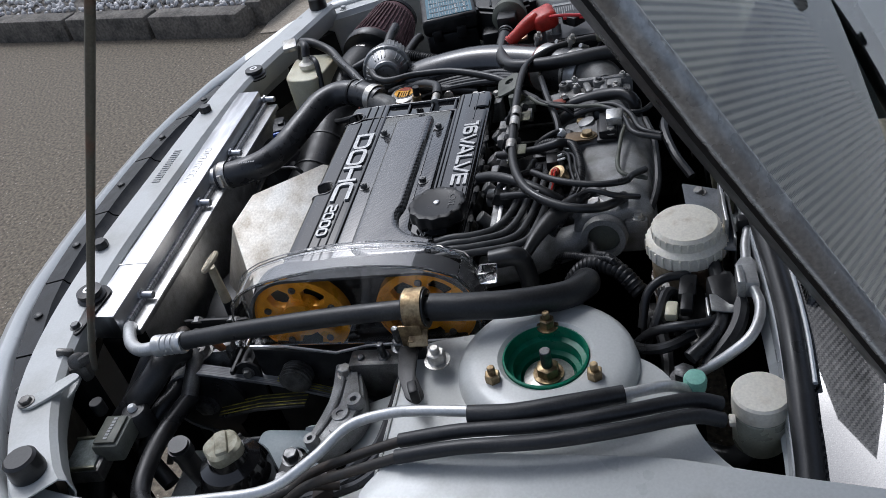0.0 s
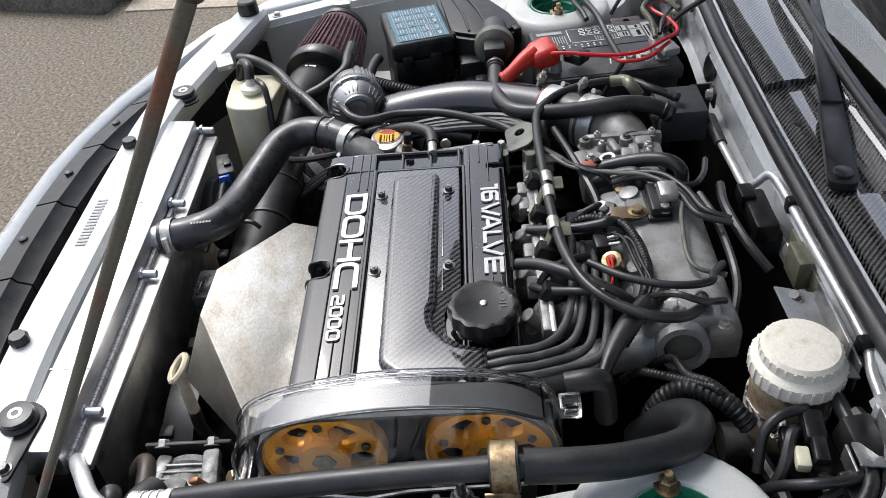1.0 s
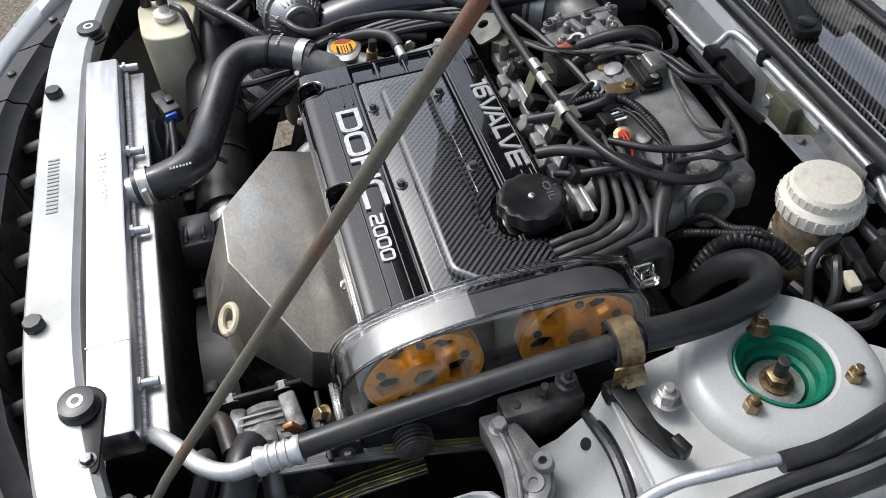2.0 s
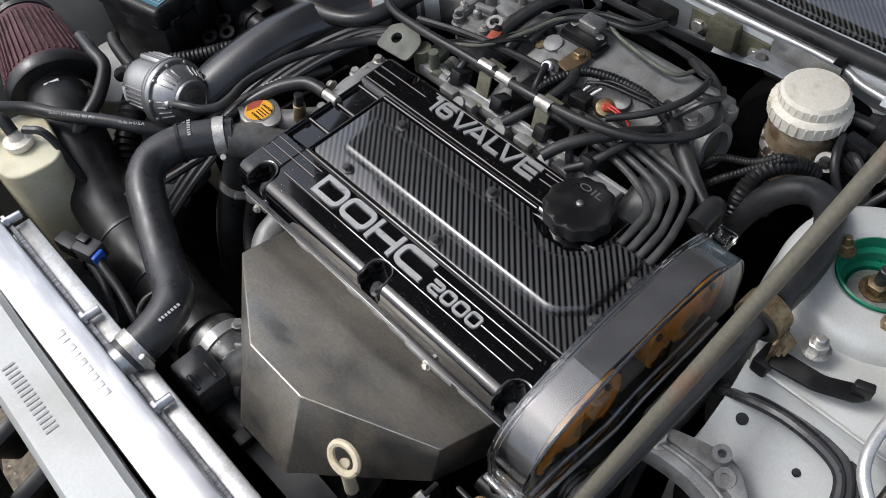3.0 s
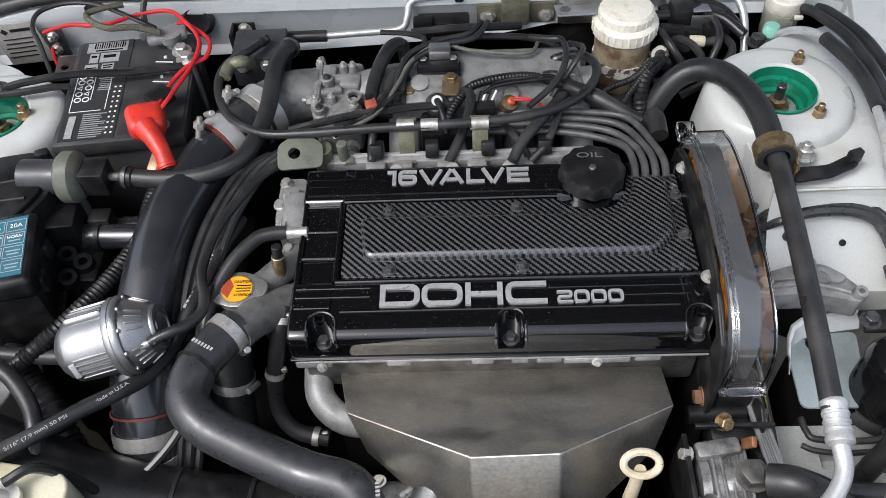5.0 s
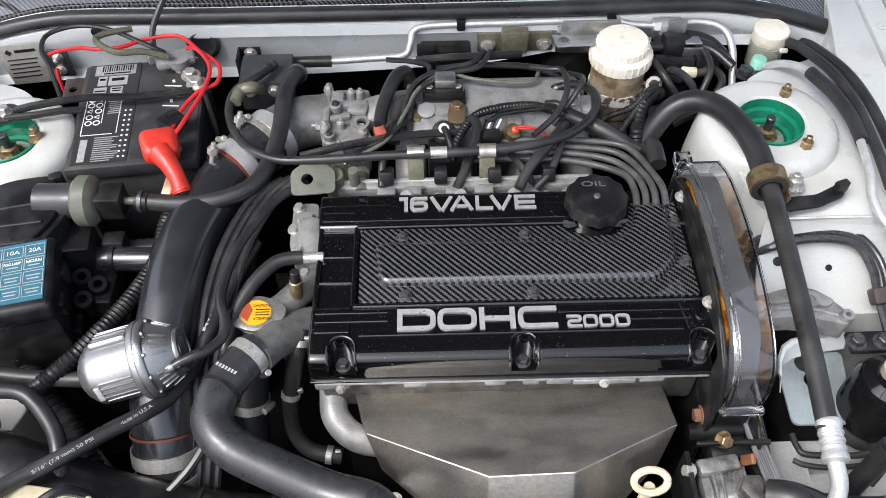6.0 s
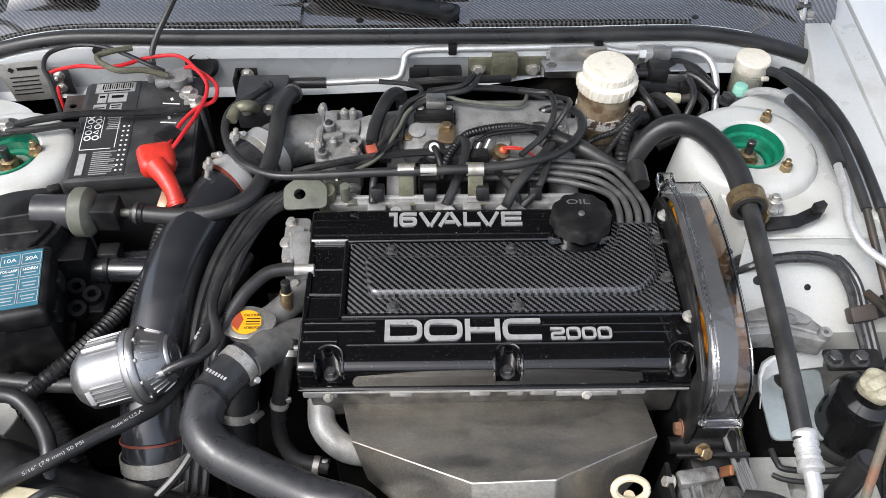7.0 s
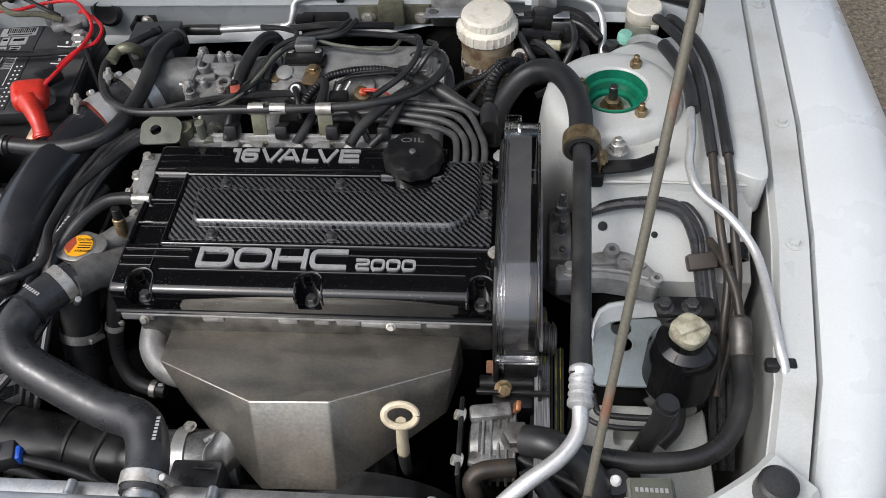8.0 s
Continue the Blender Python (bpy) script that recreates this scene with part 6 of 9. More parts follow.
for k in range(20):
    part("dot", at_bat(lathe([(0.0017, 0), (0.0017, 0.0005)], (-0.018 + 0.007 * (k % 2), 0.0 - 0.0105 * (k // 2), 0.8592), seg=10)), PRINT, bat)
for i, (w_, h_) in enumerate(((0.004, 0.024), (0.013, 0.004), (0.004, 0.02), (0.015, 0.004), (0.004, 0.026), (0.012, 0.004))):
    part("maker_mark", at_bat(box((0.046, 0.002 + i * 0.011, 0.8590), (h_, w_ * 0.5, 0.0006), 0, (0, 0, 14 if i % 2 else -10))), PRINT, bat, "white maker's mark as a bar")
for x, y in ((0.056, 0.085), (0.058, -0.09)):
    part("post", at_bat(lathe([(0.014, 0), (0.009, 0.003), (0.0085, 0.02)], (x, y, 0.857))), CAST, bat)
clampb = bmesh.new()
box((0.05, 0.088, 0.876), (0.058, 0.03, 0.014), 0.005, (0, 0, 12), clampb)
lathe([(0.009, 0), (0.017, 0.001), (0.018, 0.014), (0.01, 0.016)], (0.056, 0.085, 0.868), (0, 0, 1), 24, clampb)
box((0.018, 0.096, 0.876), (0.022, 0.016, 0.016), 0.004, (0, 0, 25), clampb)
part("terminal_clamp", at_bat(clampb), CAST, bat, "grey lead terminal clamp")
part("terminal_bolt", at_bat(hexbolt((0.075, 0.05, 0.872), (0, 0, 1), 0.0095, 0.01, 1.5)), ZINC, bat)
single("battery_tray", box((-0.52, 0.295, 0.615), (0.21, 0.25, 0.05), 0.006), DARK, "plain black plastic battery tray", "tray")
hold = thing("battery_holddown", "thin black steel battery hold-down bar", "bracket", (-0.5, 0.33, 0.87))
part("bar", tube([(-0.69, 0.286, 0.878), (-0.654, 0.289, 0.885), (-0.593, 0.303, 0.884), (-0.52, 0.313, 0.876), (-0.444, 0.322, 0.876)], 0.0056, 8), BLACKPL, hold)
part("second_bar", tube([(-0.70, 0.272, 0.876), (-0.655, 0.272, 0.881), (-0.62, 0.281, 0.88), (-0.597, 0.286, 0.876)], 0.005, 8), BLACKPL, hold)
part("hook_rod", tube([(-0.428, 0.322, 0.88), (-0.415, 0.29, 0.83), (-0.40, 0.25, 0.74)], 0.004, 8), BLACKPL, hold)
part("eye", lathe([(0.006, 0), (0.019, 0), (0.019, 0.004), (0.006, 0.004)], (-0.702, 0.282, 0.874), seg=20, closed=True), BOLT, hold)
part("bolt", hexbolt((-0.702, 0.282, 0.878), r=0.0075, h=0.011), ZINC, hold)
part("end_washer", hexbolt((-0.44, 0.335, 0.878), r=0.009, h=0.01, washer=1.7), ZINC, hold)
BROWN = M("brown_painted_steel", (0.075, 0.055, 0.045), 0.55, 0.2, c2=(0.04, 0.032, 0.03), ms=40, grain=0.15)
for y0, y1 in ((0.335, 0.388), (0.283, 0.312)):
    tab = carve(box((-0.6355, (y0 + y1) / 2, 0.848), (0.03, y1 - y0, 0.004), 0.001, (0, 0, 6)), [cyl((-0.6365, (y0 + y1) / 2, 0.8), (-0.6365, (y0 + y1) / 2, 0.9), 0.006, seg=14)])
    part("side_tab", tab, BROWN, hold, "brown painted tab with a hole")
boot = thing("terminal_boot", "bright red rubber battery terminal boot", "terminal cover", (-0.47, 0.2, 0.86))
bl_ = box((0, 0, 0), (0.050, 0.046, 0.034), 0.012, seg=4)
for v in bl_.verts:
    v.co.x *= 1 + 2.6 * v.co.y
    v.co.z *= 1 + 3.0 * v.co.y
bmesh.ops.transform(bl_, matrix=pose(-0.4655, 0.199, 0.886, 10, 6, 18), verts=bl_.verts)
part("cover", bl_, RED, boot)
part("sleeve", tube([(-0.462, 0.185, 0.888), (-0.449, 0.168, 0.884), (-0.437, 0.150, 0.874), (-0.430, 0.134, 0.862)], [0.017, 0.0135, 0.0112, 0.0122], 16), RED, boot)
part("sleeve_ring", lathe([(0.0118, -0.003), (0.0132, -0.002), (0.0132, 0.002), (0.0118, 0.003)], (-0.4315, 0.137, 0.8645), (0.35, -0.75, -0.55), 20, closed=True), RED, boot)
part("copper_lug", box((-0.453, 0.152, 0.857), (0.014, 0.03, 0.006), 0.002, (15, 0, -10)), M("copper_lug", (0.5, 0.33, 0.22), 0.4, 0.7, ms=60), boot, "copper cable lug")
part("cable", tube([(-0.431, 0.138, 0.863), (-0.428, 0.128, 0.845), (-0.43, 0.11, 0.80), (-0.435, 0.08, 0.72)], 0.0085, 12, 6, ribs=0.005), BLACKPL, boot, "corrugated black sleeve")
for k, pts in enumerate(([(-0.698, 0.452, 0.846), (-0.67, 0.44, 0.862), (-0.62, 0.402, 0.895), (-0.589, 0.389, 0.902), (-0.556, 0.391, 0.903), (-0.522, 0.41, 0.902), (-0.476, 0.414, 0.904), (-0.445, 0.386, 0.905), (-0.418, 0.346, 0.902), (-0.418, 0.299, 0.90), (-0.435, 0.234, 0.90), (-0.447, 0.209, 0.895)],
                         [(-0.462, 0.40, 0.892), (-0.447, 0.392, 0.897), (-0.408, 0.355, 0.896), (-0.404, 0.317, 0.895), (-0.428, 0.302, 0.892), (-0.447, 0.276, 0.886), (-0.456, 0.235, 0.885)],
                         [(-0.698, 0.455, 0.815), (-0.698, 0.448, 0.80), (-0.695, 0.44, 0.775)])):
    single("red_cable", tube(pts, 0.003, 8), REDWIRE, "bright red insulated battery cable", "cable", group="battery cables")
single("fuse_holder", box((-0.461, 0.253, 0.880), (0.034, 0.03, 0.018), 0.004, (0, 0, 48)), BLACKPL, "small black inline fuse holder on a red cable", "fuse holder")
single("ground_strap", tube([(-0.485, 0.382, 0.89), (-0.519, 0.381, 0.902), (-0.554, 0.373, 0.908), (-0.583, 0.389, 0.91), (-0.592, 0.406, 0.91), (-0.573, 0.418, 0.91), (-0.546, 0.431, 0.906)], 0.0048, 8), M("braided_cable", (0.10, 0.095, 0.06), 0.6, c2=(0.05, 0.05, 0.045), ms=300), "braided dark ground cable", "cable")
single("bonnet_cable", tube([(-0.512, 0.40, 0.885), (-0.51, 0.425, 0.915), (-0.47, 0.47, 0.975), (-0.40, 0.50, 1.08), (-0.36, 0.48, 1.2)], 0.0046, 8), RUBBER, "thin black hose rising to the bonnet", "hose")
single("black_cable", tube([(-0.645, 0.335, 0.86), (-0.655, 0.36, 0.895), (-0.672, 0.39, 0.902), (-0.671, 0.424, 0.904), (-0.633, 0.442, 0.905), (-0.583, 0.433, 0.905), (-0.524, 0.401, 0.902), (-0.492, 0.39, 0.892)], 0.0036, 8), RUBBER, "thin black cable looping over the battery", "cable")
tblk = thing("terminal_block", "small zinc terminal plate with two studs", "terminal", (-0.695, 0.458, 0.81))
part("base", box((-0.692, 0.457, 0.834), (0.03, 0.004, 0.052), 0.001), BOLT, tblk)
for x, z in ((-0.694, 0.847), (-0.697, 0.821)):
    part("stud", hexbolt((x, 0.455, z), (0, -1, 0.1), 0.0068, 0.008, stud=0.006), ZINC, tblk)
plate = thing("data_plate", "aluminium data plate riveted on the bulkhead", "plate", (-0.75, 0.46, 0.80))
part("sheet", box((-0.750, 0.4575, 0.833), (0.076, 0.002, 0.076), 0.0006, (0, -6, 0)), M("grey_foil_plate", (0.36, 0.35, 0.32), 0.45, 0.3, c2=(0.28, 0.27, 0.25), ms=40), plate)
pb = bmesh.new()
box((-0.742, 0.4560, 0.860), (0.034, 0.001, 0.005), 0, (0, -6, 0), pb)
box((-0.770, 0.4560, 0.856), (0.008, 0.001, 0.008), 0, (0, 39, 0), pb)
for i in range(5):
    box((-0.752 - i * 0.001, 0.4560, 0.843 - i * 0.0085), (0.05 - 0.004 * (i % 2), 0.001, 0.0016), 0, (0, -6, 0), pb)
part("print", pb, BLACKPL, plate, "dark print as plain bars")
single("bulkhead_grommet", lathe([(0.014, 0), (0.026, 0.0), (0.027, 0.005), (0.02, 0.009), (0.012, 0.005)], (-0.458, 0.473, 0.846), (0, -1, 0.2), 28), RUBBER, "round black rubber grommet in the bulkhead", "grommet")
for x, z in ((-0.280, 0.868), (-0.62, 0.872)):
    single("bulkhead_plug", lathe([(0.008, 0), (0.008, 0.003), (0.004, 0.004)], (x, 0.4725, z), (0, -1, 0.1)), BLACKPL, "small black plug in the bulkhead", "plug", group="bulkhead plugs")

# corrugated looms and hoses low on the left
for pts, r in (([(-0.445, 0.15, 0.845), (-0.456, 0.10, 0.83), (-0.462, 0.05, 0.82), (-0.485, -0.01, 0.82), (-0.52, -0.07, 0.82), (-0.555, -0.105, 0.81), (-0.6, -0.12, 0.78)], 0.0115), ([(-0.625, -0.06, 0.74), (-0.60, -0.10, 0.745), (-0.56, -0.14, 0.74), (-0.53, -0.185, 0.70), (-0.51, -0.21, 0.62)], 0.021), ([(-0.63, 0.05, 0.86), (-0.645, 0.09, 0.85), (-0.66, 0.13, 0.83)], 0.011)):
    single("corrugated_loom", tube(pts, r, 12, 6, ribs=0.006 if r < 0.015 else 0.009), BLACKPL, "black corrugated wiring loom", "cable", group="corrugated looms")
for k in range(4):
    o = k * 0.011
    single("harness_hose", tube([(-0.27 - o, 0.165, 0.862 - o * 0.4), (-0.305 - o, 0.135, 0.85), (-0.338 - o, 0.07, 0.835), (-0.353 - o, 0.0, 0.82), (-0.358 - o, -0.06, 0.80), (-0.362 - o, -0.14, 0.76), (-0.37 - o, -0.22, 0.70)], 0.0052 + 0.001 * (k % 2), 8), RUBBER, "thin black hose running forward beside the head", "hose", group="harness hoses")
sn = thing("relay_bracket", "black relay bracket below the purge valve", "bracket", (-0.56, 0.1, 0.7))
part("plate", box((-0.585, 0.085, 0.80), (0.07, 0.05, 0.07), 0.005, (0, 0, 6)), BLACKPL, sn)
part("connector", box((-0.53, 0.10, 0.80), (0.03, 0.025, 0.03), 0.004), BLACKPL, sn)
part("pipe", cyl((-0.56, 0.105, 0.775), (-0.45, 0.11, 0.775), 0.017), PIPEBLK, sn)
part("valve", lathe([(0.024, 0), (0.026, 0.02), (0.02, 0.03)], (-0.565, 0.04, 0.75), (0.2, -0.3, 1)), BLACKPL, sn)
part("post", box((-0.61, 0.085, 0.70), (0.03, 0.04, 0.18), 0.006), BLACKPL, sn)
dct = thing("air_duct", "black moulded plastic duct before the strut tower", "duct", (-0.68, 0.1, 0.80))
DUCT = [(-0.77, 0.02), (-0.60, 0.045), (-0.575, 0.10), (-0.60, 0.175), (-0.66, 0.165), (-0.78, 0.10)]
part("body", prism(rounded(DUCT, 0.015), 0.80, 0.862, 0.008), BLACKPL, dct)
dcx, dcy = sum(p[0] for p in DUCT) / 6, sum(p[1] for p in DUCT) / 6
part("lid", prism(rounded([(dcx + (x - dcx) * 0.9, dcy + (y - dcy) * 0.9) for x, y in DUCT], 0.015), 0.861, 0.869, 0.003), BLACKPL, dct)
for t_ in (0.25, 0.75):
    part("lid_ridge", tube([(-0.755 + 0.02 * t_, 0.035 + 0.06 * t_, 0.8695), (-0.68, 0.055 + 0.06 * t_, 0.8695), (-0.60 , 0.065 + 0.07 * t_, 0.8695)], 0.0025, 8, 4), BLACKPL, dct)
for x, y in ((-0.60, 0.05), (-0.605, 0.165)):
    part("lid_clip", box((x, y, 0.855), (0.018, 0.014, 0.03), 0.003, (0, 0, 20)), BLACKPL, dct)
single("washer_tank", prism(rounded([(-0.80, -0.15), (-0.66, -0.15), (-0.63, -0.09), (-0.65, -0.03), (-0.80, -0.03)], 0.03), 0.45, 0.70, 0.02, seg=4), M("milky_plastic", (0.5, 0.5, 0.47), 0.45, c2=(0.4, 0.39, 0.35), ms=12), "milky grey plastic washer tank beside the filter", "washer tank")
gbx = thing("gearbox", "grimy gearbox casing deep in the bay, near-black for shade", "gearbox", (-0.52, 0.12, 0.4))
# the casing's shade deep in the bay is painted by its colour
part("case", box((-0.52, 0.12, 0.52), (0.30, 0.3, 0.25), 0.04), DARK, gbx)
for i in range(4):
    part("casing_rib", box((-0.62 + i * 0.065, 0.12, 0.648), (0.008, 0.22, 0.012), 0.003), CASTDARK, gbx)
for x, y in ((-0.63, 0.0), (-0.42, 0.0), (-0.42, 0.22)):
    part("casing_bolt", hexbolt((x, y, 0.643), r=0.009, h=0.01), BOLT, gbx)
cn = thing("fan_connector", "black fan connector with a blue plug end", "connector", (-0.34, -0.32, 0.76))
part("plug", box((-0.362, -0.328, 0.782), (0.034, 0.022, 0.024), 0.004, (0, 0, 14)), BLACKPL, cn)
part("socket", box((-0.331, -0.316, 0.786), (0.034, 0.026, 0.026), 0.004, (0, 0, 18)), M("charcoal_connector", (0.04, 0.04, 0.042), 0.5), cn, "charcoal socket half")
part("latch", box((-0.340, -0.314, 0.801), (0.018, 0.012, 0.006), 0.002, (0, 0, 18)), BLACKPL, cn)
part("blue_end", box((-0.311, -0.314, 0.787), (0.007, 0.018, 0.018), 0.003, (0, 0, 18)), M("blue_plastic", (0.02, 0.09, 0.45), 0.4), cn, "bright blue plug end")
for pts in ([(-0.312, -0.314, 0.784), (-0.30, -0.317, 0.78), (-0.265, -0.319, 0.767), (-0.226, -0.327, 0.753), (-0.20, -0.338, 0.735)], [(-0.335, -0.322, 0.772), (-0.325, -0.324, 0.772), (-0.304, -0.326, 0.762), (-0.28, -0.334, 0.75), (-0.26, -0.345, 0.73)]):
    part("sleeved_wire", tube(pts, 0.0062, 10), RUBBER, cn)
part("thin_wire", tube([(-0.225, -0.25, 0.755), (-0.231, -0.263, 0.762), (-0.239, -0.288, 0.760), (-0.240, -0.307, 0.757), (-0.226, -0.325, 0.755), (-0.207, -0.336, 0.75)], 0.0034, 8), RUBBER, cn)

# ---- right side of the bay ----
ah = thing("air_con_hose", "thick black air-conditioning hose with foam sleeve", "hose", (0.33, 0, 0.8))
part("sleeve", tube([(0.20, 0.245, 0.76), (0.215, 0.265, 0.81), (0.24, 0.281, 0.848), (0.27, 0.284, 0.868), (0.30, 0.262, 0.88), (0.32, 0.21, 0.89), (0.327, 0.16, 0.895), (0.327, 0.115, 0.897)], 0.0160, 20, 8), FOAM, ah)
part("hose", tube([(0.327, 0.125, 0.897), (0.327, 0.08, 0.896), (0.325, -0.02, 0.887), (0.322, -0.13, 0.872), (0.319, -0.225, 0.855)], 0.0115, 18, 8), RUBBER, ah)
cr = part("crimp", lathe([(0.0128, 0), (0.0140, 0.002), (0.0140, 0.006), (0.0126, 0.009), (0.0126, 0.036), (0.0142, 0.039), (0.0142, 0.044), (0.0090, 0.047)], (0.3215, -0.215, 0.8565), (-0.06, -1, -0.16), 24), PIPEALU, ah, "white alloy crimp")
for k in range(3):
    part("crimp_ring", lathe([(0.0126, -0.0022), (0.0137, -0.0012), (0.0137, 0.0012), (0.0126, 0.0022)], tuple(Vector((0.3215, -0.215, 0.8565)) + Vector((-0.06, -1, -0.16)).normalized() * (0.0145 + 0.0085 * k)), (-0.06, -1, -0.16), 24, closed=True), PIPEALU, cr)
part("alloy_pipe", tube([(0.319, -0.255, 0.849), (0.317, -0.285, 0.842), (0.298, -0.312, 0.835), (0.262, -0.338, 0.825), (0.225, -0.365, 0.80), (0.205, -0.38, 0.76)], 0.0088, 14), PIPEALU, ah)
hc = thing("hose_clamp", "gold zinc P-clamp with black bracket on the inner wing", "clamp", (0.36, 0.11, 0.86))
part("band", lathe([(0.022, -0.011), (0.0245, -0.011), (0.0245, 0.011), (0.022, 0.011)], (0.327, 0.098, 0.896), (-0.02, -1, -0.05), 32, closed=True), GOLD, hc)
part("bush", lathe([(0.0155, -0.013), (0.0222, -0.013), (0.0222, 0.013), (0.0155, 0.013)], (0.327, 0.098, 0.896), (-0.02, -1, -0.05), 32, closed=True), RUBBER, hc)
part("leg", box((0.3515, 0.092, 0.876), (0.003, 0.026, 0.034), 0.001), GOLD, hc)
part("leg_bolt", hexbolt((0.353, 0.092, 0.870), (1, 0, 0), 0.0062, 0.006, 1.3), GOLD, hc)
part("leg_block", box((0.349, 0.088, 0.850), (0.018, 0.03, 0.022), 0.004), BLACKPL, hc)
part("tab", box((0.354, 0.10, 0.876), (0.02, 0.022, 0.003), 0.001, (0, 38, 0)), GOLD, hc)
part("nut", hexbolt((0.377, 0.123, 0.862), r=0.0105, h=0.014, washer=1.4, stud=0.007), ZINC, hc)
arm = prism(rounded([(0.355, 0.075), (0.40, 0.082), (0.435, 0.098), (0.442, 0.112), (0.43, 0.118), (0.40, 0.102), (0.355, 0.098)], 0.006), 0.862, 0.866, 0.001)
box((0.432, 0.108, 0.873), (0.018, 0.01, 0.018), 0.002, (0, 0, 20), arm)
part("bracket_arm", arm, BLACKPL, hc)

res = thing("brake_fluid_reservoir", "off-white brake fluid reservoir with a ribbed cap", "fluid reservoir", (0.192, 0.402, 0.76))
part("body", lathe([(0.036, 0), (0.040, 0.006), (0.041, 0.05), (0.042, 0.09), (0.036, 0.094)], (0.192, 0.402, 0.755), seg=40), RESBODY, res, "stained brown translucent body")
part("cap", lathe([(0.042, 0), (0.047, 0.002), (0.047, 0.019), (0.044, 0.022), (0.040, 0.024), (0.0395, 0.036), (0.036, 0.040), (0.02, 0.0415)], (0.192, 0.402, 0.849), seg=72, lobes=36, amp=0.0005), CAP, res)
rb2 = bmesh.new()
for k in range(28):
    a = math.tau * k / 28
    box((0.192 + 0.0472 * math.cos(a), 0.402 + 0.0472 * math.sin(a), 0.860), (0.0024, 0.0028, 0.014), 0.0006, (0, 0, math.degrees(a)), rb2)
for k in range(28):
    a = math.tau * k / 28
    box((0.192 + 0.0397 * math.cos(a), 0.402 + 0.0397 * math.sin(a), 0.880), (0.002, 0.0026, 0.009), 0.0006, (0, 0, math.degrees(a)), rb2)
part("grip_ribs", rb2, CAP, res)
part("strap", lathe([(0.0415, -0.009), (0.0435, -0.009), (0.0435, 0.009), (0.0415, 0.009)], (0.192, 0.402, 0.80), seg=32, closed=True), FLAKE, res, "flaking painted strap")
part("strap_lug", box((0.236, 0.392, 0.80), (0.03, 0.012, 0.022), 0.003, (0, 0, -15)), FLAKE, res)
part("strap_bolt", hexbolt((0.24, 0.386, 0.80), (0, -1, 0), 0.006, 0.008), ZINC, res)
part("bracket", box((0.15, 0.448, 0.86), (0.09, 0.004, 0.06), 0.001), ALUDULL, res, "grey sheet bracket behind the reservoir")
mc = thing("master_cylinder", "dark brake master cylinder and booster", "brake booster", (0.25, 0.5, 0.74))
part("cylinder", cyl((0.192, 0.34, 0.735), (0.192, 0.5, 0.735), 0.022), CASTDARK, mc)
part("booster", lathe([(0.06, 0), (0.11, 0.01), (0.12, 0.03), (0.12, 0.07)], (0.19, 0.44, 0.72), (0, 1, 0), 32), DARK, mc)
r2 = thing("clutch_fluid_reservoir", "small clear fluid reservoir with white cap", "fluid reservoir", (0.437, 0.453, 0.80))
part("body", lathe([(0.022, 0), (0.026, 0.006), (0.027, 0.05), (0.024, 0.052)], (0.437, 0.453, 0.79), seg=32), M("clear_stained_plastic", (0.45, 0.46, 0.38), 0.3, c2=(0.3, 0.3, 0.24), trans=0.25), r2)
part("cap", lathe([(0.0265, 0), (0.0275, 0.002), (0.0275, 0.020), (0.0255, 0.0225), (0.013, 0.023)], (0.437, 0.453, 0.842), seg=36), CAP, r2)
part("cap_tab", box((0.453, 0.425, 0.842), (0.012, 0.006, 0.006), 0.001), CAP, r2)
part("outlet", tube([(0.437, 0.45, 0.80), (0.445, 0.43, 0.775), (0.43, 0.40, 0.765)], 0.012, 12), RUBBER, r2)
sv = thing("service_port", "mint green cap on an aluminium service port", "valve cap", (0.404, 0.394, 0.80))
part("cap", lathe([(0.0115, 0), (0.0118, 0.012), (0.010, 0.016), (0.005, 0.017)], (0.404, 0.394, 0.838), (0.1, 0.05, 1), 20), MINT, sv)
part("port", cyl((0.4, 0.392, 0.805), (0.404, 0.394, 0.839), 0.0075), ALU, sv)
part("nut", hexbolt((0.385, 0.385, 0.83), r=0.011, h=0.013), BOLT, sv)

al = thing("air_con_pipe", "aluminium air-conditioning pipe clipped along the bulkhead", "pipe", (0.1, 0.46, 0.85))
part("pipe", tube([(-0.262, 0.428, 0.848), (-0.20, 0.43, 0.85), (-0.142, 0.432, 0.853), (-0.13, 0.44, 0.868), (-0.124, 0.452, 0.885), (-0.095, 0.457, 0.890), (0.0, 0.458, 0.891), (0.17, 0.462, 0.890), (0.22, 0.455, 0.885), (0.275, 0.452, 0.885), (0.32, 0.458, 0.886), (0.358, 0.446, 0.882), (0.372, 0.42, 0.865), (0.372, 0.385, 0.835), (0.37, 0.36, 0.80)], 0.0058, 12, 5), PIPEALU, al)
part("sleeve", tube([(-0.33, 0.43, 0.846), (-0.29, 0.428, 0.848), (-0.255, 0.428, 0.848)], 0.009, 10), RUBBER, al)
part("union", box((0.277, 0.45, 0.884), (0.035, 0.022, 0.022), 0.003), PIPEALU, al)
part("union_nut", lathe([(0.012, 0), (0.012, 0.016)], (0.25, 0.452, 0.884), (1, 0, 0), 6), PIPEALU, al)
for x in (-0.05, 0.185):
    part("pipe_clip", box((x, 0.458, 0.892), (0.014, 0.016, 0.02), 0.003), BLACKPL, al)
ob = thing("bulkhead_bracket", "olive steel bracket bolted to the bulkhead", "bracket", (0.035, 0.45, 0.82))
part("plate", box((0.036, 0.455, 0.858), (0.12, 0.006, 0.036), 0.002), OLIVE, ob)
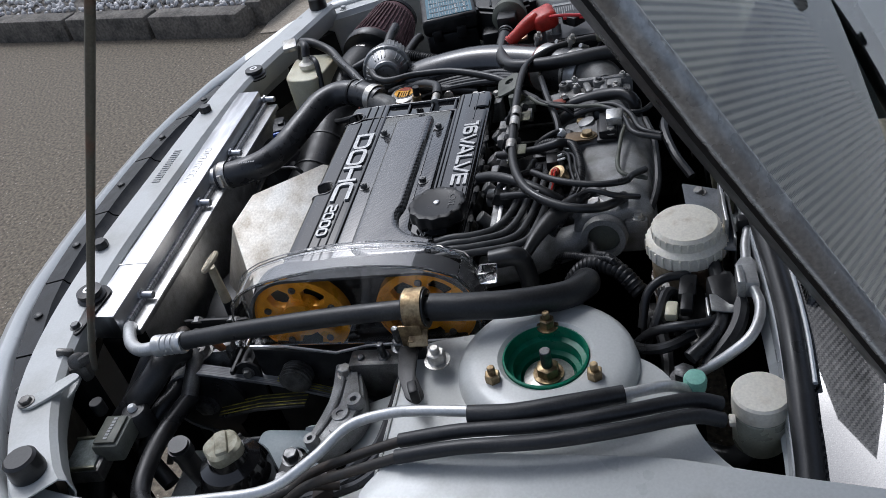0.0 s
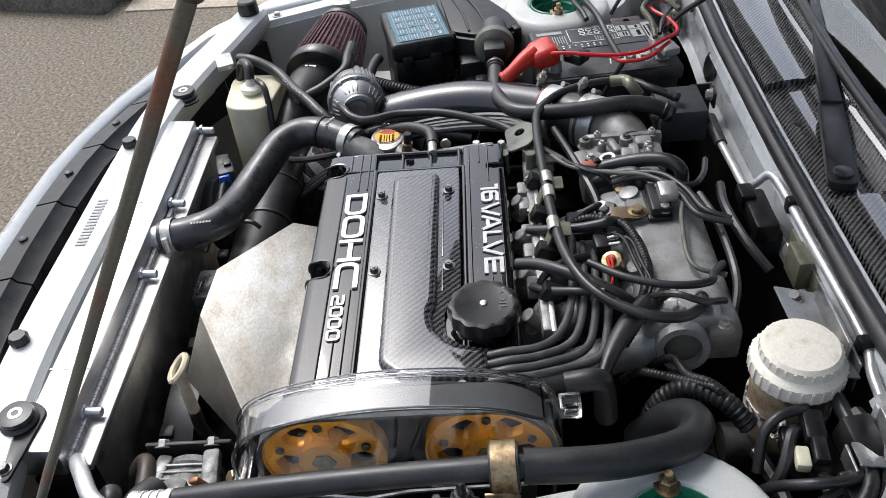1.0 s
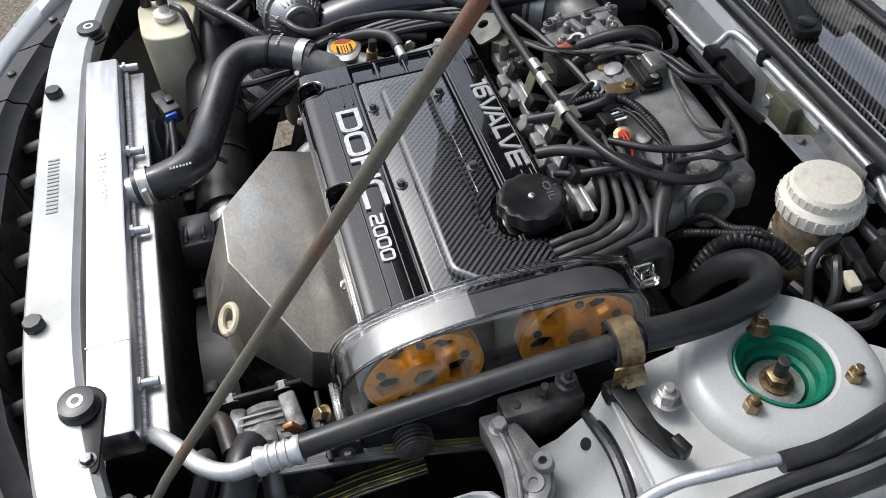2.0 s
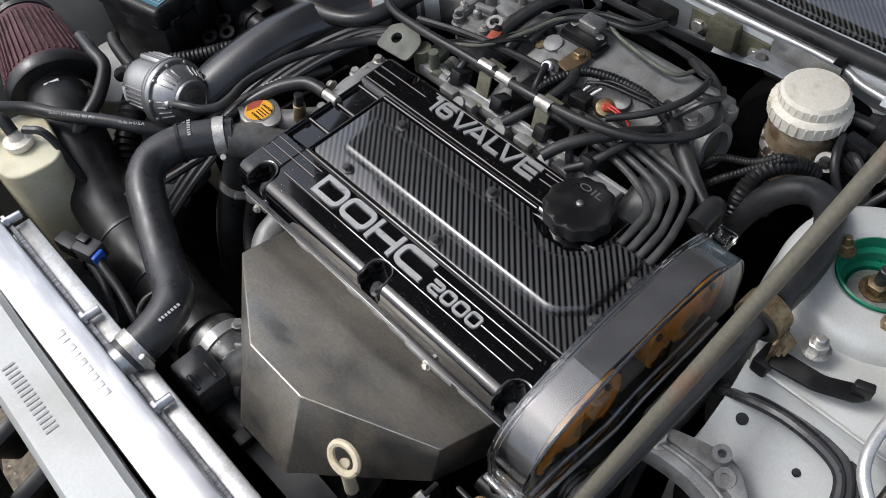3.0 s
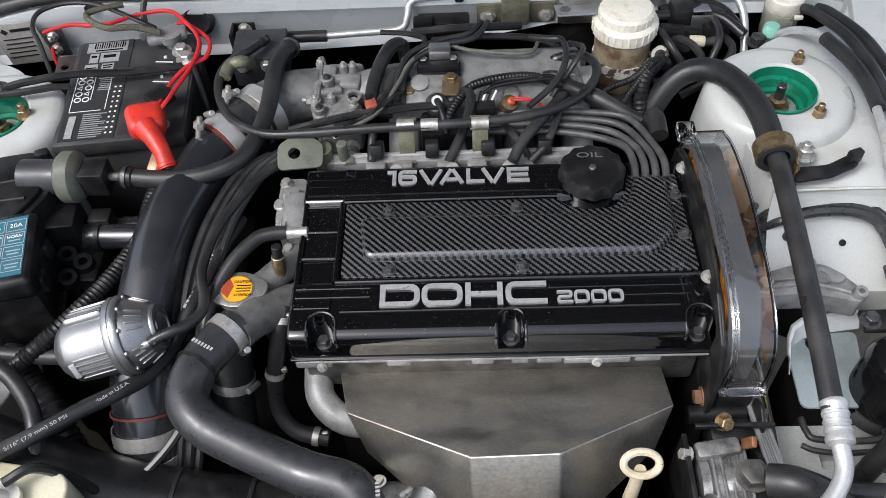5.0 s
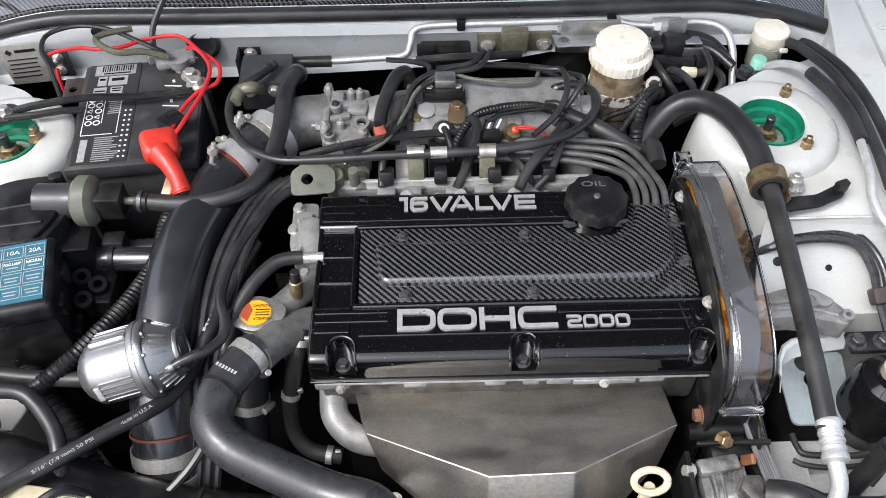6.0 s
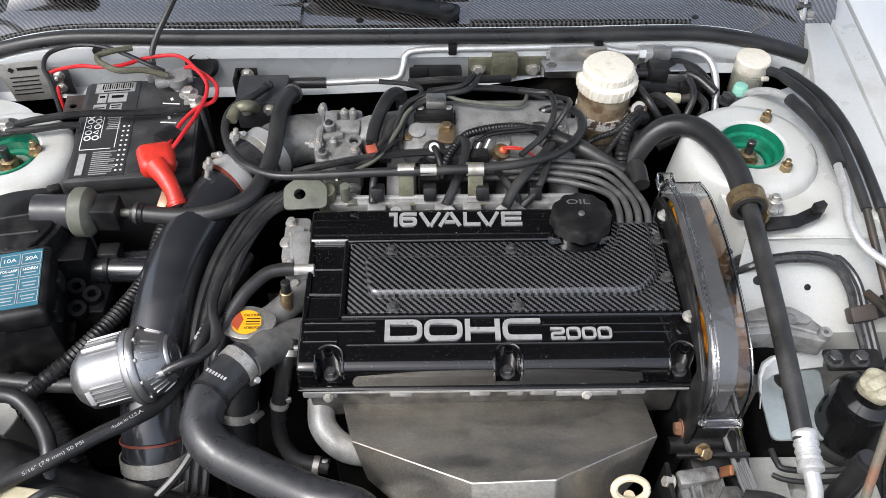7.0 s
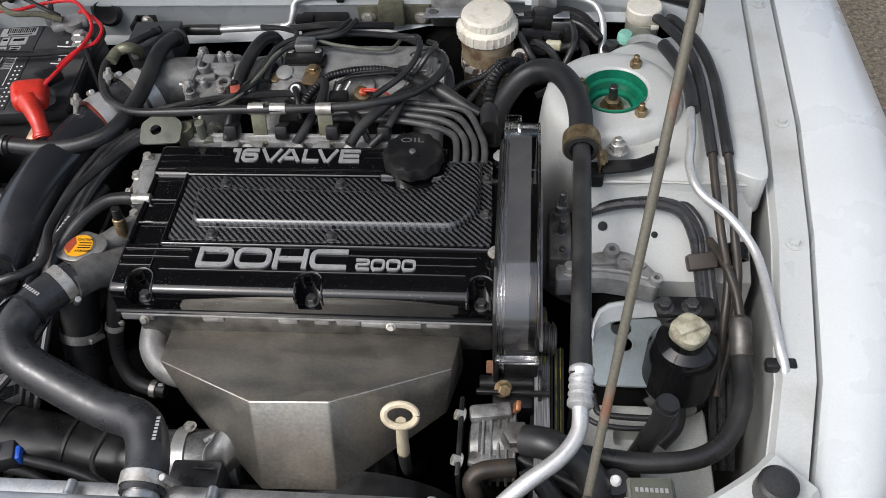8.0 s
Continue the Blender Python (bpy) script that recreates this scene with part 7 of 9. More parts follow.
part("block", box((0.034, 0.444, 0.868), (0.042, 0.018, 0.04), 0.003), OLIVE, ob)
for x in (-0.007, 0.082):
    part("bolt", hexbolt((x, 0.452, 0.855), (0, -1, 0.2), 0.009, 0.009), ZINC, ob)
cp = thing("cruise_actuator", "black valve assembly in front of the bulkhead", "valve", (-0.06, 0.43, 0.80))
part("body", box((-0.075, 0.43, 0.858), (0.08, 0.03, 0.028), 0.005), BLACKPL, cp)
part("plug", box((-0.105, 0.42, 0.868), (0.03, 0.02, 0.02), 0.003), BLACKPL, cp)
part("foot", box((-0.075, 0.445, 0.82), (0.06, 0.02, 0.06), 0.004), BLACKPL, cp)
vb = thing("valve_block", "black solenoid valves behind the strut tower", "valve", (0.3, 0.42, 0.78))
for x, y, z, s in ((0.285, 0.435, 0.845, (0.05, 0.03, 0.04)), (0.33, 0.42, 0.83, (0.045, 0.03, 0.03)), (0.27, 0.40, 0.81, (0.06, 0.04, 0.04))):
    part("solenoid", box((x, y, z), s, 0.005, (0, 10, 8)), BLACKPL, vb)
part("mount", box((0.285, 0.452, 0.86), (0.03, 0.008, 0.05), 0.002), ALUDULL, vb)
part("fitting", cyl((0.30, 0.40, 0.82), (0.335, 0.405, 0.822), 0.008), CASTDARK, vb)
for pts, r in (([(0.255, 0.395, 0.82), (0.27, 0.375, 0.85), (0.30, 0.36, 0.83), (0.31, 0.34, 0.79)], 0.006), ([(0.33, 0.40, 0.84), (0.345, 0.365, 0.835), (0.315, 0.335, 0.81), (0.27, 0.32, 0.79)], 0.006), ([(0.25, 0.44, 0.85), (0.30, 0.45, 0.855), (0.34, 0.44, 0.85), (0.37, 0.41, 0.83)], 0.009), ([(0.24, 0.36, 0.78), (0.3, 0.37, 0.785), (0.36, 0.37, 0.78)], 0.008)):
    single("small_hose", tube(pts, r, 8), RUBBER, "small black hose near the reservoir", "hose", group="small hoses")

for fitting in (al, ob, cp, plate, tblk):
    fitting.location += Vector((0, 0.010, -0.017))

# lines along the right inner wing
fl = thing("refrigerant_line", "bare aluminium pipe with black sleeve along the wing", "pipe", (0.5, 0, 0.7))
part("pipe", tube([(0.40, 0.40, 0.82), (0.425, 0.37, 0.862), (0.452, 0.325, 0.882), (0.475, 0.24, 0.888), (0.470, 0.13, 0.886), (0.464, 0.085, 0.876), (0.473, 0.043, 0.868), (0.507, 0.009, 0.858), (0.534, -0.036, 0.845), (0.541, -0.106, 0.838), (0.543, -0.164, 0.832), (0.548, -0.189, 0.818), (0.539, -0.221, 0.80), (0.538, -0.25, 0.785), (0.529, -0.275, 0.76), (0.528, -0.30, 0.70)], 0.0058, 12), PIPEALU, fl)
part("sleeve", tube([(0.452, 0.325, 0.882), (0.468, 0.27, 0.888), (0.477, 0.22, 0.888), (0.477, 0.175, 0.887)], 0.0094, 14), FOAM, fl)
part("clip", box((0.545, -0.179, 0.818), (0.034, 0.014, 0.014), 0.003), BLACKPL, fl)
for k, off in ((0, 0.0), (1, 0.02)):
    ln = thing("fluid_line", "dark metal line in a black foam sleeve", "pipe", (0.5, 0.1, 0.7), group="fluid lines")
    part("sleeve", tube([(0.452 + off, 0.415, 0.865), (0.458 + off, 0.385, 0.878), (0.48 + off, 0.32, 0.887), (0.492 + off, 0.25, 0.887), (0.494 + off, 0.17, 0.883), (0.496 + off, 0.105, 0.872)], 0.0074, 12), FOAM, ln)
    part("line", tube([(0.496 + off, 0.11, 0.873), (0.498 + off, 0.06, 0.855), (0.502 + off * 0.8, 0.0, 0.83), (0.51 + off * 0.6, -0.04, 0.80), (0.505 + off * 0.6, -0.09, 0.76), (0.50, -0.15, 0.70)], 0.0055, 10), LINE, ln)
for k in range(3):
    o = k * 0.011
    single("brake_line", tube([(0.30, 0.075 + o * 0.3, 0.74), (0.345, 0.086 - o, 0.80 + o * 0.1), (0.40, 0.088 - o, 0.818), (0.455, 0.08 - o, 0.815), (0.487 - o * 0.6, 0.05 - o, 0.80), (0.495 - o * 0.7, 0.0, 0.78), (0.50 - o * 0.7, -0.06, 0.755), (0.52 - o, -0.12, 0.70), (0.53 - o, -0.2, 0.6)], 0.0058, 8), SILI, "black coated brake line along the wing step", "pipe", group="brake lines")
lc = thing("line_clip", "brown plastic clip holding the lines", "clip", (0.5, -0.03, 0.78))
part("arm", box((0.510, 0.004, 0.781), (0.045, 0.020, 0.006), 0.002, (10, 0, 12)), BLACKPL, lc)
part("ring", lathe([(0.010, -0.011), (0.0135, -0.011), (0.0135, 0.011), (0.010, 0.011)], (0.532, 0.014, 0.785), (0, 1, 0.5), 22, closed=True), BLACKPL, lc)
part("body", box((0.484, -0.004, 0.786), (0.038, 0.022, 0.018), 0.004, (30, 0, 10)), M("brown_plastic", (0.055, 0.045, 0.04), 0.5), lc)

mt = thing("engine_mount", "cast aluminium engine mount bracket", "engine mount", (0.39, 0, 0.62))
arm_out = [(0.298, -0.008), (0.346, 0.008), (0.373, 0.015), (0.395, 0.009), (0.416, -0.009), (0.433, -0.032)]
arm_in = [(0.424, -0.048), (0.405, -0.042), (0.385, -0.037), (0.360, -0.033), (0.335, -0.034), (0.298, -0.040)]
part("bracket", prism(rounded(arm_out + arm_in, 0.006), 0.752, 0.784, 0.004), CAST, mt, "curved cast arm")
part("top_step", prism(rounded([(x, y - 0.004) for x, y in arm_out[:5]] + [(0.405, -0.022), (0.375, -0.012), (0.30, -0.018)], 0.005), 0.783, 0.789, 0.002), CAST, mt)
part("arch_rib", tube([(0.305, -0.026, 0.785), (0.345, -0.021, 0.786), (0.385, -0.024, 0.786), (0.415, -0.034, 0.785)], 0.0030, 8), CAST, mt)
for x, y, z, r, h in ((0.370, 0.006, 0.786, 0.0105, 0.012), (0.386, -0.010, 0.786, 0.0115, 0.005), (0.424, -0.036, 0.782, 0.0085, 0.011)):
    part("hollow_boss", lathe([(r * 0.42, 0), (r * 1.1, 0), (r * 0.92, h), (r * 0.42, h)], (x, y, z), (0.05, -0.12, 1), 20, closed=True), CAST, mt)
# near-black rubber doubles as the shaded gap under the arm
part("mount_rubber", lathe([(0.040, 0), (0.042, 0.03), (0.040, 0.060), (0.030, 0.064)], (0.380, 0.008, 0.680), seg=36), DARK, mt, "black mount rubber under the arm")
part("bolt", hexbolt((0.316, -0.022, 0.784), r=0.0085, h=0.012, washer=1.3), ZINC, mt)
bo = thing("side_bolts", "long steel studs beside the timing cover", "bolt", (0.3, 0.03, 0.7))
for y, z in ((0.055, 0.845), (0.03, 0.82), (0.0, 0.80)):
    part("stud", hexbolt((0.303, y, z - 0.03), (0.1, 0, 1), 0.009, 0.012, stud=0.022), BOLT, bo)
part("boss", box((0.303, 0.028, 0.77), (0.03, 0.09, 0.06), 0.006), CASTDARK, bo)
mb = thing("mount_plate", "white painted chassis plate with a hole", "bracket", (0.36, -0.12, 0.60))
pl_ = carve(prism(rounded([(0.346, -0.150), (0.349, -0.066), (0.362, -0.050), (0.440, -0.044), (0.432, -0.10), (0.428, -0.150)], 0.012), 0.711, 0.716, 0.0015), [cyl((0.386, -0.062, 0.6), (0.386, -0.062, 0.8), 0.0135)])
part("plate", pl_, M("blue_grey_primer", (0.26, 0.30, 0.31), 0.45, c2=(0.17, 0.19, 0.19), ms=18, grain=0.06, bump=0.1), mb, "blue-grey primed plate with a round hole")
part("pressed_ring", lathe([(0.0105, 0), (0.0125, 0.0008), (0.0135, 0)], (0.388, -0.088, 0.7163), seg=28), M("pressed_primer", (0.22, 0.255, 0.265), 0.45, c2=(0.17, 0.19, 0.19), ms=18, grain=0.06), mb)
lip_run = [(0.346, -0.082, 0.722), (0.349, -0.062, 0.729), (0.356, -0.048, 0.735), (0.369, -0.040, 0.738), (0.395, -0.034, 0.739), (0.440, -0.028, 0.739)]
part("lip", loft([[(x, y + 0.005, z - 0.004) for x, y, z in lip_run], lip_run, [(x + 0.002, y - 0.005, z - 0.001) for x, y, z in lip_run], [(x + 0.003, y - 0.015, z - 0.020) for x, y, z in lip_run]], thick=0.0015), WHITE, mb, "white painted folded lip")
# post coloured near-black for the shade under the plate
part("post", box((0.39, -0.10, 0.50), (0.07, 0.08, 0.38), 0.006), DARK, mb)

cr_ = thing("chassis_rail", "dusty white chassis rail below the steering reservoir", "chassis rail", (0.41, -0.21, 0.60))
part("rail", carve(box((0.41, -0.215, 0.63), (0.17, 0.15, 0.05), 0.008), [box((0.40, -0.19, 0.66), (0.05, 0.022, 0.06), 0.004), box((0.375, -0.235, 0.66), (0.036, 0.026, 0.06), 0.004)]), DIRTYBAY, cr_)
part("rail_bolt", hexbolt((0.43, -0.255, 0.655), r=0.008, h=0.007), CASTDARK, cr_)
ps = thing("steering_fluid_reservoir", "black power steering reservoir with a dirty beige cap", "fluid reservoir", (0.452, -0.13, 0.67))
part("body", lathe([(0.038, 0), (0.044, 0.006), (0.044, 0.03), (0.0455, 0.032), (0.0455, 0.036), (0.044, 0.038), (0.044, 0.095), (0.036, 0.112), (0.024, 0.118), (0.022, 0.128)], (0.452, -0.13, 0.675), seg=40), GLOSSBLK, ps)
part("cap", lathe([(0.020, 0), (0.022, 0.003), (0.022, 0.015), (0.019, 0.018)], (0.452, -0.13, 0.80), seg=48, lobes=4, amp=0.0012), M("dirty_beige_plastic", (0.36, 0.34, 0.25), 0.6, c2=(0.18, 0.16, 0.11), ms=70, bump=0.4), ps)
part("cap_grip", box((0.452, -0.13, 0.818), (0.036, 0.016, 0.010), 0.005, (0, 0, 25)), M("worn_beige_plastic", (0.38, 0.36, 0.27), 0.6, c2=(0.2, 0.18, 0.12), ms=70, bump=0.4), ps)
part("outlet", tube([(0.45, -0.165, 0.70), (0.444, -0.195, 0.70), (0.425, -0.215, 0.69)], 0.0115, 12), RUBBER, ps)
part("rear_bracket", box((0.461, -0.062, 0.764), (0.072, 0.03, 0.010), 0.003), BLACKPL, ps)
for x in (0.434, 0.468):
    part("bolt", hexbolt((x, -0.064, 0.768), r=0.009, h=0.011, washer=1.4), BOLT, ps)
ph = thing("steering_hose", "thick black power steering hose with brass crimp", "hose", (0.5, -0.2, 0.7))
part("hose", tube([(0.309, -0.259, 0.745), (0.347, -0.265, 0.747), (0.403, -0.27, 0.748), (0.46, -0.261, 0.75), (0.494, -0.235, 0.757), (0.515, -0.186, 0.763), (0.519, -0.130, 0.77)], 0.0118, 14), RUBBER, ph)
part("crimp", lathe([(0.0128, 0), (0.0138, 0.003), (0.0128, 0.02), (0.0138, 0.022), (0.0128, 0.045), (0.007, 0.05)], (0.519, -0.136, 0.769), (0.02, 1, 0.4), 20), CASTDARK, ph)
part("pipe", tube([(0.520, -0.092, 0.787), (0.516, -0.06, 0.80), (0.505, -0.02, 0.81), (0.495, 0.02, 0.80)], 0.006, 10), LINE, ph)
PUMPCAST = M("oily_cast_aluminium", (0.22, 0.22, 0.215), 0.45, 0.4, c2=(0.07, 0.068, 0.062), ms=55, lo=0.42, hi=0.66, grain=0.2, gs=600, bump=0.5, bs=400)
pu = thing("steering_pump", "cast aluminium power steering pump with pulley", "pump", (0.24, -0.25, 0.62))
pbm = lathe([(0.02, 0), (0.034, 0.003), (0.036, 0.012), (0.032, 0.016), (0.033, 0.026), (0.036, 0.030), (0.036, 0.042), (0.030, 0.046)], (0.197, -0.255, 0.735), (1, 0, 0), 28)
box((0.232, -0.255, 0.742), (0.042, 0.070, 0.050), 0.008, bm=pbm)
box((0.222, -0.225, 0.768), (0.05, 0.02, 0.016), 0.005, (0, 0, 8), bm=pbm)
box((0.218, -0.285, 0.76), (0.04, 0.018, 0.02), 0.005, (0, 0, -10), bm=pbm)
part("body", pbm, PUMPCAST, pu)
for k in range(5):
    part("casting_rib", box((0.214 + k * 0.009, -0.258, 0.748), (0.0035, 0.078, 0.044), 0.0012), PUMPCAST, pu)
part("pulley", lathe([(0.03, 0), (0.055, 0.0), (0.058, 0.004), (0.054, 0.008), (0.058, 0.012), (0.054, 0.016), (0.058, 0.02), (0.03, 0.024)], (0.268, -0.256, 0.708), (1, 0, 0), 40), BLACKPL, pu)
part("pulley_bolt", hexbolt((0.292, -0.256, 0.708), (1, 0, 0), 0.014, 0.01), BOLT, pu)
part("union", hexbolt((0.253, -0.257, 0.770), r=0.0155, h=0.014, washer=1.2), CASTDARK, pu)
part("union_pipe", tube([(0.255, -0.257, 0.778), (0.28, -0.258, 0.765), (0.312, -0.259, 0.747)], 0.0115, 12), CASTDARK, pu)
part("earth_tab", box((0.252, -0.226, 0.785), (0.006, 0.012, 0.026), 0.0015, (20, 10, 0)), M("copper_tab", (0.30, 0.13, 0.06), 0.45, 0.6, ms=80), pu, "copper-coloured tab")
part("hose", tube([(0.214, -0.325, 0.72), (0.207, -0.318, 0.75), (0.204, -0.308, 0.763), (0.216, -0.299, 0.77), (0.252, -0.293, 0.77)], 0.0105, 12), LINE, pu)
for y_ in (-0.231, -0.288):
    part("bolt", hexbolt((0.19, y_, 0.768), (-1, 0, 0.5), 0.007, 0.01), ZINC, pu)
part("side_plate", box((0.188, -0.258, 0.73), (0.006, 0.10, 0.09), 0.002), BLACKPL, pu)
# shade below the pump is put into the mount's near-black colour
part("mount", box((0.23, -0.22, 0.62), (0.05, 0.06, 0.2), 0.01), DARK, pu)
loop = [(-0.256 + 0.0605 * math.cos(a), 0.708 + 0.0605 * math.sin(a)) for a in np.linspace(1.25, 4.4, 14)] + [(-0.15, 0.45), (0.0, 0.45), (0.04, 0.62), (-0.03, 0.70), (-0.14, 0.742)]
bl = loft([[(x, y, z) for y, z in loop + loop[:1]] for x in (0.272, 0.29)], thick=0.004)
single("drive_belt", bl, M("grey_worn_belt", (0.10, 0.10, 0.10), 0.55, c2=(0.2, 0.2, 0.2), ms=700, lo=0.45, hi=0.55, stretch=(1, 0.02, 0.02), grain=0.1), "ribbed black drive belt with a worn yellow stripe", "belt")
for k in range(3):
    xk = 0.2755 + 0.0045 * k
    single("belt_print", loft([[(x, -0.14, 0.7445), (x, -0.085, 0.7235), (x, -0.03, 0.7024)] for x in (xk, xk + 0.0017)], thick=0.0006), M("worn_belt_print", (0.40, 0.36, 0.06), 0.6, c2=(0.14, 0.13, 0.05), ms=60, lo=0.45, hi=0.6), "worn yellow printed line on the drive belt", "belt print", group="belt prints")
idl = thing("idler_bracket", "dark belt tensioner bracket with rusty bolt", "bracket", (0.25, -0.2, 0.7))
part("arm", box((0.247, -0.195, 0.735), (0.05, 0.03, 0.04), 0.006), BLACKPL, idl)
part("bolt", hexbolt((0.235, -0.192, 0.768), (0.2, -0.6, 0.6), 0.008, 0.012), GOLD, idl)
part("cross_bar", box((0.247, -0.196, 0.766), (0.088, 0.006, 0.008), 0.002), BLACKPL, idl)
part("side_plate", prism(rounded([(-0.21, 0.69), (-0.165, 0.70), (-0.16, 0.765), (-0.178, 0.778), (-0.20, 0.765)], 0.008), 0.277, 0.281, 0.001, YZ), BLACKPL, idl)
part("plate_bolt", hexbolt((0.281, -0.178, 0.758), (1, 0, 0), 0.0065, 0.007), CASTDARK, idl)
part("sleeve_tube", cyl((0.205, -0.166, 0.735), (0.272, -0.164, 0.735), 0.011), BLACKPL, idl)
gp_ = [(0.012, 0)]
for k in range(5):
    gp_ += [(0.022, 0.002 + k * 0.005), (0.022, 0.0035 + k * 0.005), (0.0185, 0.0045 + k * 0.005), (0.0185, 0.006 + k * 0.005)]
part("grooved_wheel", lathe(gp_ + [(0.012, 0.028)], (0.272, -0.108, 0.752), (1, 0, 0), 28), CASTDARK, idl, "grooved idler wheel")

# front right corner: prop rod pivot, cooler lines, connector
rod = thing("bonnet_prop_rod", "thin worn bonnet prop rod with rusty paint", "prop rod", (0.318, -0.37, 0.83))
rp = Vector((0.323, -0.358, 0.84))
rdir = Vector((0.163, 0.60, 1.0))
def on_rod(z):
    return rp + rdir * (z - rp.z)
part("rod", tube([rp + Vector((0.0, -0.004, -0.02)), on_rod(0.88), on_rod(1.1), on_rod(1.4), on_rod(1.66)], 0.0047, 12, 3), RODMAT, rod)
part("grip", tube([on_rod(1.385), on_rod(1.40), on_rod(1.45), on_rod(1.50)], [0.007, 0.011, 0.0125, 0.0125], 16, 3), RUBBER, rod, "black rubber grip")
pv_ = thing("rod_pivot", "grimy steel pivot bracket for the prop rod", "bracket", (0.32, -0.39, 0.80))
part("saddle", box((0.318, -0.388, 0.815), (0.035, 0.03, 0.03), 0.008, (0, 0, 20)), CASTDARK, pv_)
part("strap", prism(rounded([(0.33, -0.43), (0.395, -0.405), (0.40, -0.385), (0.36, -0.375), (0.33, -0.38)], 0.01), 0.812, 0.817, 0.0015), DIRTYBAY, pv_)
part("bolt", hexbolt((0.375, -0.398, 0.817), r=0.008, h=0.007), BOLT, pv_)
# post below the pivot, its shade painted near-black
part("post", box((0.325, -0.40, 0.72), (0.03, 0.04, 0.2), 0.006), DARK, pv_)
for pts, r in (([(0.262, -0.27, 0.79), (0.288, -0.28, 0.80), (0.327, -0.297, 0.785), (0.35, -0.336, 0.75), (0.371, -0.374, 0.705), (0.41, -0.393, 0.66), (0.43, -0.40, 0.60)], 0.0178), ([(0.26, -0.32, 0.79), (0.276, -0.316, 0.79), (0.301, -0.333, 0.765), (0.336, -0.343, 0.74), (0.36, -0.33, 0.69), (0.39, -0.289, 0.66)], 0.0115)):
    single("cooler_hose", tube(pts, r, 14), RUBBER, "black hose bending down at the front corner", "hose", group="cooler hoses")
single("pipe_loop", tube([(0.352, -0.335, 0.72), (0.354, -0.31, 0.722), (0.358, -0.284, 0.722), (0.372, -0.271, 0.72), (0.395, -0.268, 0.71)], 0.0045, 8), LINE, "thin bent metal line at the front corner", "pipe")
wn_ = part("wing_nut", lathe([(0.011, 0), (0.011, 0.012), (0.007, 0.015)], (0.318, -0.385, 0.83), (0.6, 0.3, 0.4), 18), CASTDARK, pv_)
for s_ in (-1, 1):
    part("wing", box((0.318 + s_ * 0.006, -0.385 + s_ * 0.02, 0.838), (0.008, 0.022, 0.014), 0.003, (20 * s_, 0, 15)), CASTDARK, wn_)
part("clip_arm", prism(rounded([(0.405, -0.425), (0.415, -0.40), (0.392, -0.375), (0.36, -0.352), (0.352, -0.366), (0.385, -0.40)], 0.01), 0.839, 0.843, 0.0012), DIRTYBAY, pv_, "bare bolted strap")
part("arm_bolt", hexbolt((0.402, -0.407, 0.843), r=0.008, h=0.006), CASTDARK, pv_)
pc = thing("pressure_switch_box", "small grey connector box on the front corner", "connector", (0.4, -0.36, 0.76))
part("box", box((0.42, -0.352, 0.751), (0.056, 0.052, 0.022), 0.003, (0, 0, 5)), CASTDARK, pc)
part("lid", box((0.42, -0.352, 0.7638), (0.044, 0.040, 0.004), 0.001, (0, 0, 5)), M("dusty_grey_green_plate", (0.24, 0.27, 0.25), 0.6, c2=(0.13, 0.14, 0.13), ms=60, grain=0.2, gs=400, bump=0.3), pc, "dusty grey-green lid")
for k in (-1, 1):
    part("lid_rail", box((0.42 + k * 0.0245, -0.352, 0.765), (0.004, 0.050, 0.006), 0.001, (0, 0, 5)), OLIVE, pc)
part("screw", cyl((0.365, -0.35, 0.78), (0.365, -0.35, 0.80), 0.009), BLACKPL, pc)
# support post, near-black in place of the shade under the box
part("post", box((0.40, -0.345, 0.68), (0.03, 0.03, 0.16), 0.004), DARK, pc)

# plug leads, looms and small hoses behind the head
for k in range(4):
    x = 0.164 + k * 0.0125
    h = 0.012 * k
    single("spark_plug_lead", tube([(x, 0.088, 0.866), (x, 0.11, 0.871), (x - 0.006, 0.14, 0.868), (x - 0.03, 0.165 + h, 0.860), (x - 0.075, 0.183 + h, 0.856), (x - 0.14, 0.193 + h, 0.852), (x - 0.21, 0.20 + h, 0.842), (x - 0.25, 0.205 + h, 0.81)], 0.0048, 10), LEAD, "black spark plug lead with grey print", "plug lead", group="spark plug leads")
single("pcv_hose", tube([(0.015, 0.128, 0.862), (0.03, 0.155, 0.872), (0.06, 0.195, 0.877), (0.085, 0.235, 0.87), (0.09, 0.26, 0.85)], 0.0075, 10), RUBBER, "black crankcase hose to the plenum", "hose")
for pts, r, rib in (([(0.245, 0.345, 0.83), (0.225, 0.32, 0.85), (0.205, 0.29, 0.845), (0.20, 0.265, 0.82), (0.205, 0.25, 0.78)], 0.0115, 0.006),):
    single("corrugated_loom", tube(pts, r, 12, 6, ribs=rib), BLACKPL, "black corrugated wiring loom", "cable", group="corrugated looms")
single("bypass_hose", tube([(0.09, 0.27, 0.862), (0.13, 0.24, 0.865), (0.16, 0.22, 0.86), (0.19, 0.205, 0.852)], [0.011, 0.012, 0.0095, 0.007], 12), RUBBER, "short black tapered hose", "hose")
single("stub_hose", tube([(0.20, 0.21, 0.80), (0.202, 0.205, 0.85), (0.204, 0.195, 0.865), (0.205, 0.165, 0.862)], 0.0125, 12), RUBBER, "short black elbow hose behind the timing cover", "hose")
